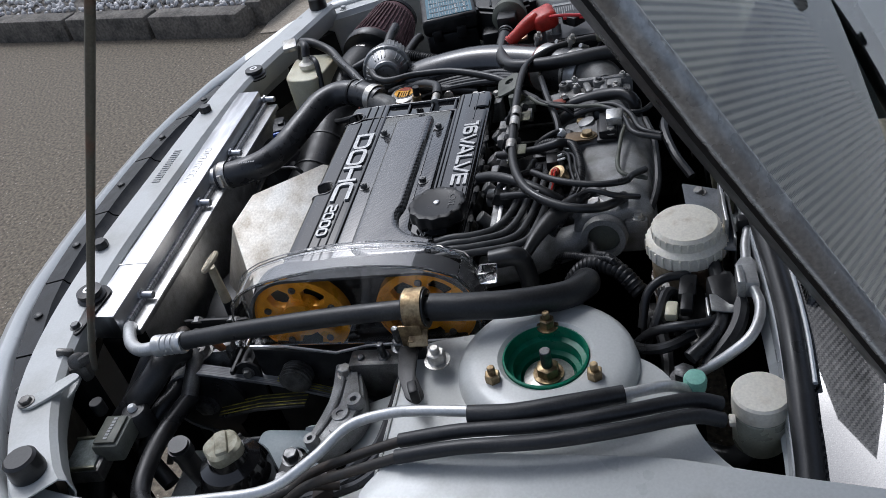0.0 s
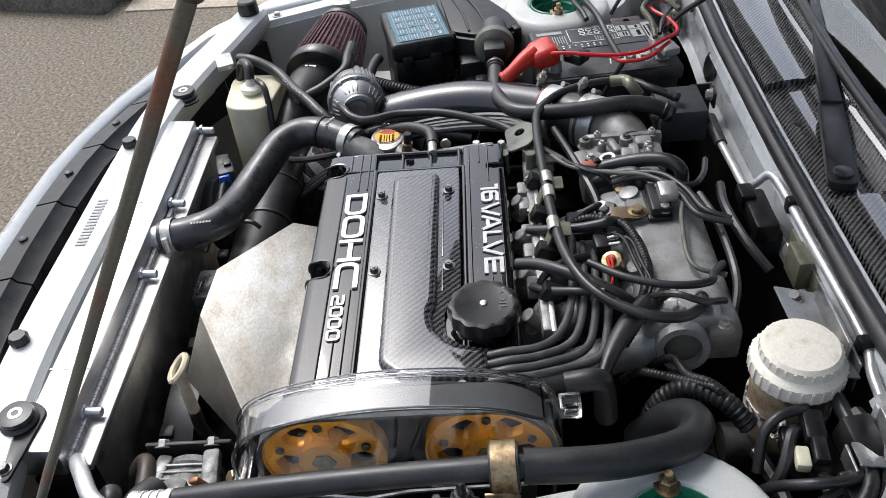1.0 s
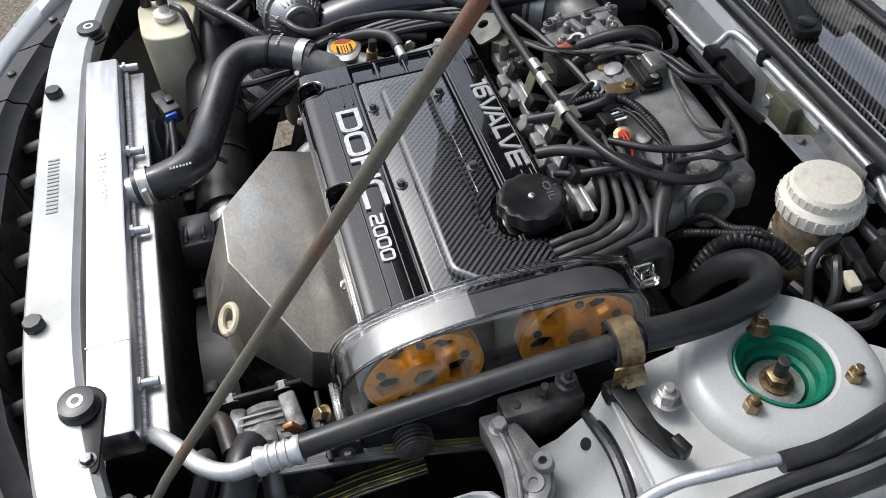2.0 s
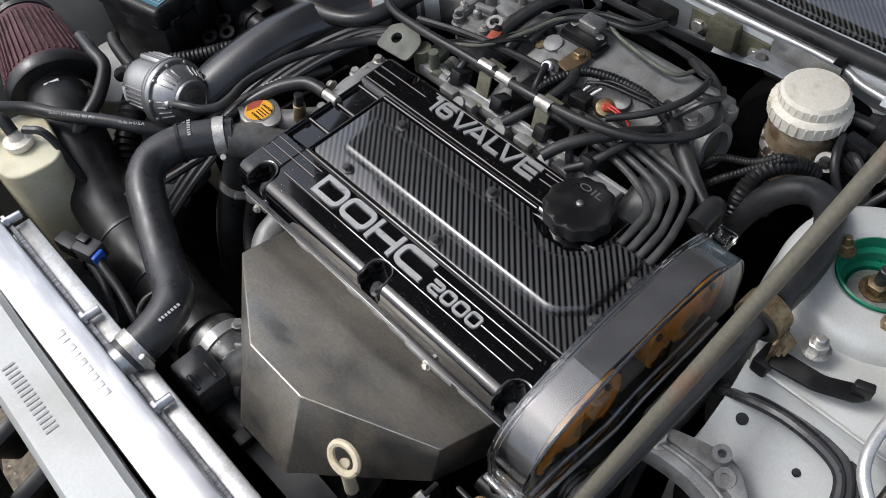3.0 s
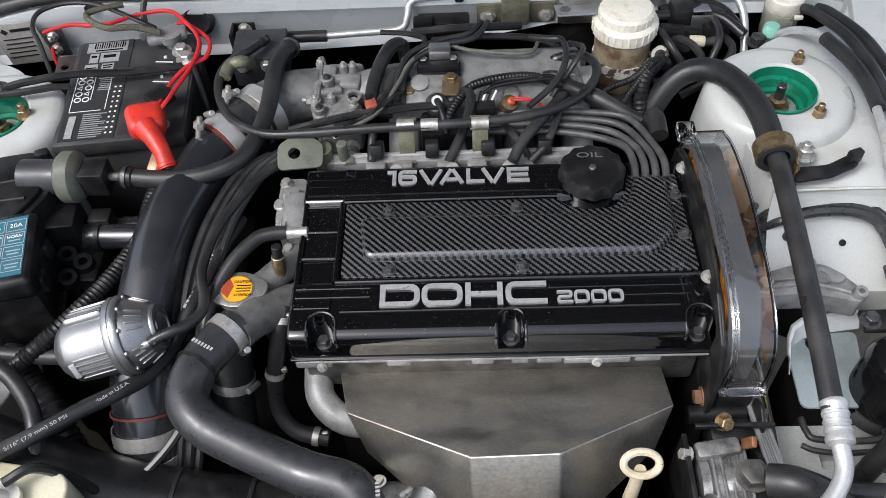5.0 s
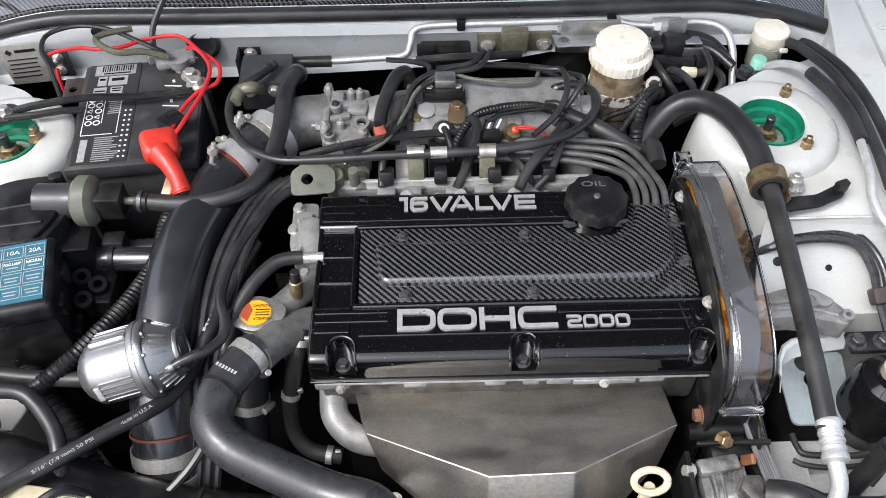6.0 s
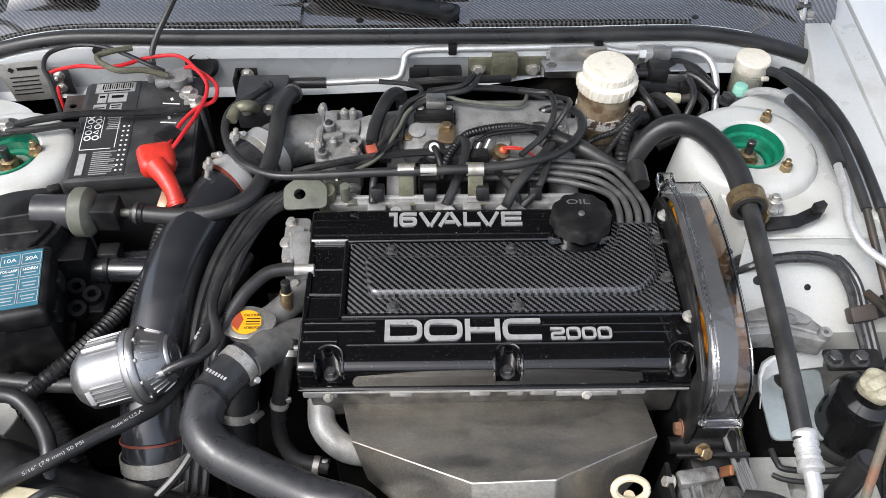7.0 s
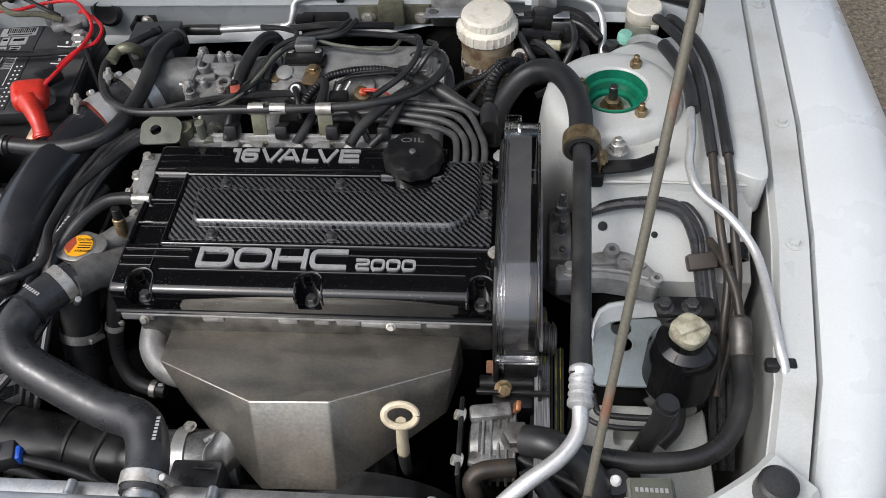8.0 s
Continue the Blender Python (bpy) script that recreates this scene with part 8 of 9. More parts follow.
for pts, r in (([(-0.28, 0.2, 0.86), (-0.2, 0.215, 0.868), (-0.12, 0.235, 0.862), (-0.06, 0.24, 0.86)], 0.0055),
               ([(-0.12, 0.40, 0.86), (-0.06, 0.39, 0.872), (0.0, 0.40, 0.865), (0.04, 0.42, 0.85)], 0.006), ([(-0.09, 0.365, 0.87), (-0.03, 0.375, 0.868), (0.06, 0.375, 0.86), (0.11, 0.36, 0.84)], 0.005),
               ([(-0.165, 0.39, 0.87), (-0.12, 0.375, 0.876), (-0.1, 0.35, 0.878), (-0.14, 0.28, 0.872), (-0.17, 0.24, 0.86)], 0.004),                ([(0.0, 0.215, 0.855), (0.012, 0.19, 0.86), (0.03, 0.16, 0.855), (0.04, 0.15, 0.835)], 0.005), ([(0.075, 0.26, 0.85), (0.11, 0.29, 0.89), (0.12, 0.32, 0.886), (0.105, 0.35, 0.87)], 0.004)):
    single("small_hose", tube(pts, r, 8), RUBBER, "small black hose behind the engine", "hose", group="small hoses")
tps = thing("temperature_plug", "orange and yellow sensor plug by the plenum", "connector", (0.03, 0.25, 0.84))
part("brass_body", lathe([(0.013, -0.01), (0.0125, 0.0), (0.012, 0.006), (0.008, 0.007)], (0.015, 0.241, 0.856), (0.3, -0.3, 1), 20), GOLD, tps)
part("red_tip", lathe([(0.0062, 0), (0.0062, 0.004), (0.004, 0.006)], (0.018, 0.239, 0.862), (0.4, -0.3, 1), 18), M("orange_red_plastic", (0.42, 0.07, 0.03), 0.45, c2=(0.4, 0.06, 0.02), ms=80), tps)
for o in (0.0, 0.004):
    part("wire", tube([(0.022, 0.239 - o, 0.869), (0.035, 0.238 - o, 0.869), (0.052, 0.236, 0.864), (0.07, 0.228, 0.85)], 0.0015, 6), RED, tps)
sp = thing("coil_pack", "black ignition coil pack behind the fuel rail", "ignition coil", (-0.04, 0.235, 0.78))
for x in (-0.08, -0.02, 0.05):
    part("coil", box((x, 0.222, 0.82), (0.05, 0.05, 0.05), 0.006), BLACKPL, sp)
part("base", box((-0.02, 0.23, 0.75), (0.22, 0.07, 0.08), 0.01), DARK, sp)

# ---- small pieces on the intake side ----
def hose(name, pts, r, label, mat=None, group="small hoses", ribs=0.0, cat="hose"):
    return single(name, tube(pts, r, 10, 6, ribs=ribs), mat or RUBBER, label, cat, group=group)


for x, y, r, h in ((-0.237, 0.297, 0.009, 0.016), (-0.216, 0.324, 0.0062, 0.016), (-0.203, 0.324, 0.0062, 0.016), (-0.243, 0.24, 0.008, 0.012), (-0.228, 0.262, 0.006, 0.014), (-0.196, 0.242, 0.0075, 0.014)):
    bs_ = part("boss", lathe([(r * 1.3, 0), (r, 0.003), (r, h - 0.001), (r * 0.85, h)], (x, y, 0.851), seg=16), CAST, tbody)
    part("screw", hexbolt((x, y, 0.851 + h), r=r * 0.55, h=0.004, washer=1.2), ZINC if r < 0.008 else BOLT, bs_)
part("bore_rim", lathe([(0.0068, -0.01), (0.0115, -0.01), (0.0115, 0.004), (0.0068, 0.004)], (-0.199, 0.266, 0.856), (0, -0.25, 1), 24, closed=True), ALUDULL, tbody)
part("bore", lathe([(0.0066, -0.008), (0.0066, -0.004)], (-0.199, 0.266, 0.856), (0, -0.25, 1), 16), DARK, tbody)
for x, y, z, s, rz in ((-0.22, 0.305, 0.856, (0.06, 0.014, 0.012), 0), (-0.232, 0.279, 0.855, (0.034, 0.012, 0.012), 12), (-0.205, 0.295, 0.857, (0.03, 0.02, 0.01), -8), (-0.205, 0.234, 0.85, (0.045, 0.026, 0.014), 20), (-0.238, 0.321, 0.855, (0.024, 0.024, 0.014), 0)):
    part("rib", box((x, y, z), s, 0.004, (0, 0, rz)), CAST, tbody)
for x, y, z in ((-0.262, 0.329, 0.856), (-0.266, 0.273, 0.854)):
    part("flange_stud", hexbolt((x + 0.008, y, z - 0.008), (-1, 0, 0.2), 0.0075, 0.009, stud=0.006), ZINC, tbody)
part("stub_pipe", cyl((-0.19, 0.316, 0.846), (-0.15, 0.318, 0.846), 0.009), ALUDULL, tbody)

hose("idle_hose", [(-0.173, 0.248, 0.86), (-0.169, 0.279, 0.87), (-0.159, 0.311, 0.88), (-0.146, 0.338, 0.884), (-0.133, 0.351, 0.876), (-0.129, 0.352, 0.85)], 0.0098, "thick grey-black hose arching over the throttle body")
hose("idle_hose", [(-0.153, 0.235, 0.845), (-0.152, 0.255, 0.858), (-0.147, 0.28, 0.868), (-0.138, 0.295, 0.872), (-0.129, 0.298, 0.86), (-0.127, 0.298, 0.845)], 0.0092, "short thick hose with a dull rubber surface")
hose("sensor_wire", [(-0.207, 0.182, 0.87), (-0.162, 0.212, 0.874), (-0.134, 0.266, 0.879), (-0.118, 0.303, 0.884), (-0.08, 0.338, 0.884), (-0.03, 0.33, 0.878), (0.045, 0.326, 0.874), (0.064, 0.362, 0.87)], 0.003, "thin grey wire draped over the plenum", GREYBLU, "sensor wires", cat="wire")
for o in (0.0, 0.009):
    hose("sensor_wire", [(-0.140 + o, 0.262, 0.866), (-0.135 + o, 0.288, 0.876), (-0.118 + o, 0.322 - o, 0.884), (-0.08 + o, 0.345 - o, 0.886), (-0.038 + o, 0.358 - o, 0.886), (-0.018 + o, 0.385, 0.885)], 0.0042, "black taped wire running to the bulkhead", None, "sensor wires", cat="wire")
for o in (0.0, 0.006, 0.012):
    hose("sensor_wire", [(-0.215, 0.178 - o * 0.4, 0.872), (-0.19 + o, 0.20 + o * 0.5, 0.872), (-0.165 + o, 0.212 + o, 0.876), (-0.15 + o, 0.245, 0.876), (-0.142 + o, 0.262, 0.866)], 0.0028, "thin black wire beside the throttle body", BLACKPL, "sensor wires", cat="wire")
plug = thing("red_connector", "faded red wire connector by the throttle body", "connector", (-0.171, 0.237, 0.86))
part("shell", box((-0.171, 0.237, 0.866), (0.016, 0.02, 0.012), 0.003, (0, 0, 15)), M("faded_red_plastic", (0.36, 0.085, 0.05), 0.55, c2=(0.22, 0.06, 0.04), ms=60), plug)
part("latch", box((-0.175, 0.247, 0.872), (0.009, 0.01, 0.005), 0.001, (0, 0, 15)), BLACKPL, plug)

part("sensor_pad", lathe([(0.030, -0.02), (0.027, 0.0), (0.026, 0.004)], (-0.081, 0.298, 0.862), seg=28), CAST, plen)
for x in (-0.1015, -0.0595):
    part("sensor_bolt", hexbolt((x, 0.316, 0.872), r=0.0062, h=0.008, washer=1.4), ZINC, ms)
part("strap_tab", prism(rounded([(-0.076, 0.252), (-0.052, 0.248), (-0.05, 0.288), (-0.06, 0.298), (-0.074, 0.292)], 0.006), 0.866, 0.869, 0.0008), M("olive_brown_plating", (0.17, 0.12, 0.07), 0.5, 0.5, c2=(0.1, 0.075, 0.05), ms=50), plen, "brown plated tab")
part("strap_bolt", hexbolt((-0.063, 0.282, 0.869), r=0.0082, h=0.007, washer=1.3), GOLD, plen)
part("washer", lathe([(0.005, 0), (0.0125, 0), (0.0125, 0.004), (0.005, 0.006)], (-0.106, 0.28, 0.864), (0, -0.3, 1), 24), CAST, plen)
for x, y in ((0.067, 0.293), (0.103, 0.294)):
    part("boss", lathe([(0.018, -0.02), (0.0145, 0), (0.0135, 0.002)], (x, y, 0.858), (0, -0.2, 1), 24), CAST, plen)
part("boss_bolt", hexbolt((0.103, 0.293, 0.861), (0, -0.2, 1), 0.009, 0.008), ZINC, plen)
hose("plenum_hose", [(0.067, 0.292, 0.862), (0.08, 0.285, 0.868), (0.098, 0.272, 0.866), (0.118, 0.256, 0.858)], 0.0058, "short black hose on a plenum boss")
bt_ = thing("boot_plug", "black rubber boot with a white tip on the plenum", "connector", (-0.082, 0.246, 0.85))
part("boot", lathe([(0.017, -0.012), (0.0165, 0), (0.014, 0.004), (0.009, 0.005)], (-0.082, 0.246, 0.857), (0, -0.5, 1), 24), RUBBER, bt_)
part("tip", lathe([(0.0075, 0), (0.0078, 0.006), (0.006, 0.009)], (-0.082, 0.2435, 0.862), (0.1, -0.5, 1), 18), PRINT, bt_, "white plastic tip")
part("lead", tube([(-0.082, 0.240, 0.868), (-0.078, 0.230, 0.868), (-0.073, 0.212, 0.86), (-0.07, 0.20, 0.845)], 0.0048, 10), BLACKPL, bt_)
hose("corrugated_loom", [(-0.072, 0.205, 0.85), (-0.062, 0.225, 0.863), (-0.041, 0.256, 0.871), (-0.017, 0.266, 0.876), (0.024, 0.274, 0.876), (0.062, 0.273, 0.872), (0.117, 0.253, 0.86), (0.14, 0.235, 0.845)], 0.0068, "black corrugated wiring loom over the plenum", BLACKPL, "corrugated looms", 0.0048, "cable")
cp2 = thing("open_connector", "black open connector with bare pins", "connector", (-0.017, 0.234, 0.86))
part("shell", box((-0.017, 0.232, 0.858), (0.028, 0.018, 0.016), 0.003, (0, 0, 4)), BLACKPL, cp2)
for i in range(4):
    part("pin", cyl((-0.026 + i * 0.006, 0.240, 0.865), (-0.022 + i * 0.007, 0.252, 0.872), 0.0016, seg=8), PRINT if i % 2 else BLACKPL, cp2)
for o in (0.0, 0.007):
    hose("sensor_wire", [(-0.02 + o, 0.248, 0.871), (0.0, 0.257 + o, 0.876), (0.04, 0.262 + o, 0.878), (0.075, 0.268 + o, 0.874), (0.1, 0.262, 0.865)], 0.0026, "thin black wire to the open connector", BLACKPL, "sensor wires", cat="wire")
hose("riser_hose", [(-0.046, 0.256, 0.868), (-0.038, 0.244, 0.876), (-0.036, 0.232, 0.874), (-0.041, 0.207, 0.866), (-0.052, 0.177, 0.857), (-0.067, 0.146, 0.846)], 0.0066, "grey-black rubber hose down to the fuel rail")
hose("riser_hose", [(0.084, 0.222, 0.874), (0.073, 0.188, 0.867), (0.059, 0.16, 0.857), (0.039, 0.143, 0.845)], 0.0054, "black hose down to the fuel rail")
hose("riser_hose", [(-0.163, 0.185, 0.873), (-0.167, 0.175, 0.862), (-0.168, 0.150, 0.848)], 0.0056, "short black hose at the rail end")
hose("vacuum_hose", [(0.05, 0.36, 0.875), (0.075, 0.343, 0.884), (0.093, 0.333, 0.888), (0.095, 0.295, 0.888), (0.077, 0.247, 0.887), (0.04, 0.209, 0.880)], 0.0046, "thin black vacuum hose looping over the plenum")
part("rail_top", box((-0.065, 0.163, 0.8455), (0.36, 0.006, 0.004), 0.0012), PIPEALU, rail)
for x in (-0.162, -0.127, -0.069, -0.03, 0.032):
    part("rail_lug", box((x, 0.145, 0.838), (0.026, 0.014, 0.016), 0.003), CAST, rail)
fd_ = thing("fuel_damper", "silver banded hose stub at the end of the rail", "fitting", (-0.197, 0.18, 0.83))
part("stub", cyl((-0.198, 0.19, 0.838), (-0.196, 0.150, 0.838), 0.0095), GREYBLU, fd_)
for y in (0.185, 0.165):
    part("band", lathe([(0.0096, -0.004), (0.0108, -0.004), (0.0108, 0.004), (0.0096, 0.004)], (-0.197, y, 0.838), (0, 1, 0), 20, closed=True), ZINC, fd_)
gp = thing("grey_plug", "dark grey sensor plug with a zinc pin", "connector", (-0.223, 0.182, 0.83))
part("shell", box((-0.223, 0.18, 0.842), (0.026, 0.026, 0.018), 0.004, (0, 0, 5)), GREYBLU, gp)
part("pin", cyl((-0.219, 0.194, 0.846), (-0.219, 0.202, 0.853), 0.004, seg=10), ZINC, gp)

# side of the head on the hose side
es = thing("cam_sensor_plate", "bright cast end plate with bolts on the head", "engine cover", (-0.262, 0.08, 0.80))
part("plate", prism(rounded([(-0.286, 0.132), (-0.252, 0.132), (-0.25, 0.03), (-0.274, 0.026), (-0.286, 0.06)], 0.008), 0.80, 0.838, 0.004), CAST, es)
part("raised_pad", prism(rounded([(-0.280, 0.11), (-0.258, 0.11), (-0.256, 0.05), (-0.272, 0.05)], 0.006), 0.836, 0.846, 0.002), CAST, es)
for x, y in ((-0.278, 0.122), (-0.266, 0.042), (-0.262, 0.012), (-0.282, 0.085)):
    part("bolt", hexbolt((x, y, 0.838), r=0.0062, h=0.008, washer=1.35), ZINC, es)
for x, y, z, d in ((-0.2655, -0.074, 0.815, (0.15, 0.7, 0.6)), (-0.2815, -0.109, 0.752, (0.2, 0.4, 0.9)), (-0.240, -0.153, 0.6695, (-1, 0.15, 0.1))):
    cl_ = lathe([(0.0108, -0.004), (0.0122, -0.004), (0.0122, 0.004), (0.0108, 0.004)], (x, y, z), d, 20, closed=True)
    box((x + 0.012, y, z + 0.008), (0.008, 0.005, 0.007), 0.001, bm=cl_)
    single("spring_clamp", cl_, ZINC, "small steel spring clamp on a coolant hose", "clamp", group="spring clamps")

# hoses low beside the intercooler pipe
hose("heater_hose", [(-0.66, -0.09, 0.80), (-0.634, -0.098, 0.80), (-0.55, -0.108, 0.80), (-0.497, -0.104, 0.80), (-0.457, -0.063, 0.79), (-0.43, -0.02, 0.74)], 0.0098, "black heater hose under the fuse box", group="heater hoses")
hose("heater_hose", [(-0.65, -0.135, 0.835), (-0.609, -0.139, 0.832), (-0.572, -0.143, 0.826), (-0.538, -0.177, 0.815), (-0.525, -0.208, 0.805), (-0.52, -0.25, 0.78)], 0.0098, "black heater hose curling down by the filter", group="heater hoses")
pr = thing("printed_hose", "black fuel-line hose with a line of white print", "hose", (-0.43, -0.18, 0.8))
PH = [(-0.61, -0.335, 0.845), (-0.592, -0.305, 0.848), (-0.566, -0.262, 0.836), (-0.523, -0.232, 0.830), (-0.492, -0.211, 0.829), (-0.463, -0.189, 0.826), (-0.435, -0.168, 0.820), (-0.412, -0.140, 0.808), (-0.392, -0.098, 0.806), (-0.378, -0.066, 0.818), (-0.366, -0.03, 0.822), (-0.353, 0.024, 0.822), (-0.335, 0.08, 0.82)]
part("hose", tube(PH, 0.0092, 14), RUBBER, pr)
for words, centre, width, turn in (("5/16\" (7.9 mm) 50 PSI", (-0.507, -0.2215, 0.8298), 0.068, 34.5), ("(3.4 Bar) Made in U.S.A.", (-0.450, -0.1795, 0.8238), 0.066, 37.0)):
    q = Vector(centre) + Vector((math.sin(radians(turn)), -math.cos(radians(turn)), 0)) * 0.0047 + Vector((0, 0, 0.0081))
    part("printed_mark", writing(words, tuple(q), width, 0.0052, (30, 0, turn), 0.0004), GREYPRINT, pr, "white printed words")
for centre, turn in (((-0.372, -0.048, 0.820), 70), ((-0.359, 0.0, 0.822), 76)):
    for k in range(5):
        off = (k - 2) * 0.0062
        q = Vector(centre) + Vector((math.cos(radians(turn)) * off, math.sin(radians(turn)) * off, 0.0084)) + Vector((-0.0035, 0, 0))
        part("printed_mark", box(tuple(q), (0.0048, 0.0034, 0.0005), 0, (0, -22, turn)), GREYPRINT, pr, "white print as plain bars")
part("t_bolt", cyl((-0.46, -0.163, 0.735), (-0.418, -0.150, 0.742), 0.0042, seg=12), ZINC, ic)
part("band", lathe([(0.0418, -0.009), (0.0432, -0.009), (0.0432, 0.009), (0.0418, 0.009)], (-0.4315, -0.168, 0.725), (0.03, -0.6, -0.8), 32, closed=True), ZINC, ic, "wide steel band clamp")
part("red_liner", lathe([(0.0395, -0.0015), (0.0408, -0.0015), (0.0408, 0.0015), (0.0395, 0.0015)], (-0.432, -0.152, 0.748), (0.02, -0.68, -0.73), 32, closed=True), LINERRED, ic)
vd = thing("vacuum_tank", "black ribbed canister pipe below the valve", "duct", (-0.52, 0.08, 0.76))
part("barrel", cyl((-0.56, 0.081, 0.792), (-0.475, 0.079, 0.792), 0.017, seg=24), PIPEBLK, vd)
for x in (-0.56, -0.53):
    part("collar", lathe([(0.0172, -0.003), (0.02, -0.003), (0.02, 0.003), (0.0172, 0.003)], (x, 0.081, 0.792), (1, 0, 0), 24, closed=True), BLACKPL, vd)
for x, y, z in ((-0.567, 0.05, 0.792), (-0.545, 0.04, 0.788), (-0.56, 0.018, 0.785)):
    part("port", lathe([(0.006, 0), (0.013, 0), (0.014, 0.006), (0.012, 0.014), (0.006, 0.014)], (x, y, z - 0.006), (0.2, -0.2, 1), 20, closed=True), BLACKPL, vd)
part("foot", box((-0.555, 0.05, 0.765), (0.06, 0.07, 0.035), 0.006), BLACKPL, vd)

# ---- small pieces round the reservoirs ----
sb_ = thing("sheet_bracket", "flat grey sheet bracket behind the reservoir", "bracket", (0.15, 0.44, 0.83))
part("sheet", box((0.155, 0.43, 0.868), (0.125, 0.05, 0.003), 0.001, (-18, 0, 2)), M("grey_primed_sheet", (0.24, 0.25, 0.265), 0.45, 0.2, c2=(0.18, 0.185, 0.19), ms=20), sb_)
part("leg", box((0.155, 0.456, 0.85), (0.11, 0.003, 0.05), 0.001), ALUDULL, sb_)
part("bolt", hexbolt((0.106, 0.424, 0.868), (0, -0.3, 1), 0.0072, 0.007), CASTDARK, sb_)
hose("vacuum_pipe", [(0.225, 0.43, 0.85), (0.26, 0.432, 0.85), (0.29, 0.434, 0.85), (0.335, 0.424, 0.85), (0.366, 0.392, 0.84)], 0.0082, "black booster hose along the bulkhead")
pc_ = thing("pipe_saddle", "dull alloy saddle over the booster hose", "bracket", (0.305, 0.44, 0.84))
part("saddle", box((0.307, 0.437, 0.860), (0.026, 0.038, 0.003), 0.001, (-12, 0, 0)), ALUDULL, pc_)
part("foot", box((0.307, 0.416, 0.848), (0.03, 0.003, 0.022), 0.001), ALUDULL, pc_)
hose("solenoid_hose", [(0.23, 0.398, 0.838), (0.242, 0.396, 0.85), (0.25, 0.37, 0.852), (0.262, 0.352, 0.84), (0.285, 0.344, 0.81)], 0.0054, "small black hose from the solenoid valves")
hose("solenoid_hose", [(0.315, 0.43, 0.85), (0.326, 0.41, 0.852), (0.326, 0.375, 0.848), (0.312, 0.35, 0.825), (0.30, 0.33, 0.79)], 0.0054, "small black hose from the solenoid valves")
hose("corrugated_loom", [(0.225, 0.318, 0.858), (0.219, 0.311, 0.862), (0.199, 0.289, 0.850), (0.166, 0.251, 0.83), (0.15, 0.235, 0.80)], 0.0052, "thin black corrugated loom by the reservoir", BLACKPL, "corrugated looms", 0.004, "cable")
hose("corrugated_loom", [(0.22, 0.322, 0.855), (0.212, 0.308, 0.862), (0.191, 0.293, 0.85), (0.151, 0.287, 0.832), (0.13, 0.27, 0.80)], 0.0052, "thin black corrugated loom by the reservoir", BLACKPL, "corrugated looms", 0.004, "cable")
eb = thing("wire_connectors", "black and beige wire connectors behind the strut tower", "connector", (0.27, 0.39, 0.83))
for x, y, z, s, m_ in ((0.262, 0.398, 0.846, (0.036, 0.02, 0.016), BLACKPL), (0.295, 0.378, 0.843, (0.024, 0.014, 0.012), TANK), (0.29, 0.395, 0.848, (0.03, 0.014, 0.012), BLACKPL), (0.27, 0.372, 0.838, (0.03, 0.012, 0.012), BLACKPL)):
    part("shell", box((x, y, z), s, 0.003, (0, 0, -8)), m_, eb)
part("strap_ear", lathe([(0.005, -0.002), (0.0125, -0.002), (0.0125, 0.002), (0.005, 0.002)], (0.243, 0.372, 0.826), (0, -1, 0.4), 24, closed=True), FLAKE, res, "flaking strap ear")
part("ear_screw", hexbolt((0.243, 0.371, 0.826), (0, -1, 0.4), 0.006, 0.006), BOLT, res)

# ---- small pieces at the front corner ----
el = thing("return_hose", "black elbow hose with a cut top end", "hose", (0.42, -0.22, 0.66))
part("hose", tube([(0.424, -0.212, 0.785), (0.419, -0.215, 0.745), (0.407, -0.222, 0.705), (0.39, -0.235, 0.66)], 0.0125, 14), RUBBER, el)
part("collar", lathe([(0.0127, -0.007), (0.0145, -0.007), (0.0145, 0.007), (0.0127, 0.007)], (0.4225, -0.213, 0.772), (0.1, 0, 1), 24, closed=True), RUBBER, el)
hose("chassis_line", [(0.348, -0.155, 0.70), (0.350, -0.172, 0.70), (0.36, -0.183, 0.70), (0.416, -0.186, 0.70), (0.445, -0.18, 0.70)], 0.0042, "thin black line above the chassis rail", group="chassis lines", cat="pipe")
hose("chassis_line", [(0.34, -0.19, 0.70), (0.354, -0.197, 0.70), (0.388, -0.201, 0.70), (0.44, -0.198, 0.70)], 0.0036, "thin black line above the chassis rail", group="chassis lines", cat="pipe")
hose("cooler_hose", [(0.255, -0.272, 0.75), (0.27, -0.278, 0.748), (0.299, -0.288, 0.742), (0.333, -0.303, 0.735), (0.37, -0.32, 0.70)], 0.0125, "black hose under the alloy pipe", group="cooler hoses")
st_ = thing("clip_stud", "round black stud with a white tip", "fastener", (0.36, -0.308, 0.76))
part("boss", lathe([(0.019, -0.03), (0.0185, 0.0), (0.015, 0.005), (0.008, 0.006)], (0.36, -0.308, 0.772), seg=28), RUBBER, st_)
part("tip", lathe([(0.0062, 0), (0.0062, 0.005), (0.004, 0.008)], (0.36, -0.308, 0.777), seg=14), PRINT, st_, "white plastic tip")
gb_ = thing("grey_relay", "dull grey-green relay box with small print", "relay", (0.398, -0.318, 0.74))
part("case", box((0.397, -0.32, 0.765), (0.052, 0.038, 0.03), 0.005, (0, 0, 2)), M("grey_green_plastic", (0.17, 0.18, 0.15), 0.5, c2=(0.11, 0.115, 0.1), ms=30), gb_)
part("lid", box((0.397, -0.32, 0.782), (0.044, 0.03, 0.004), 0.002, (0, 0, 2)), GREYBLU, gb_)
pb = bmesh.new()
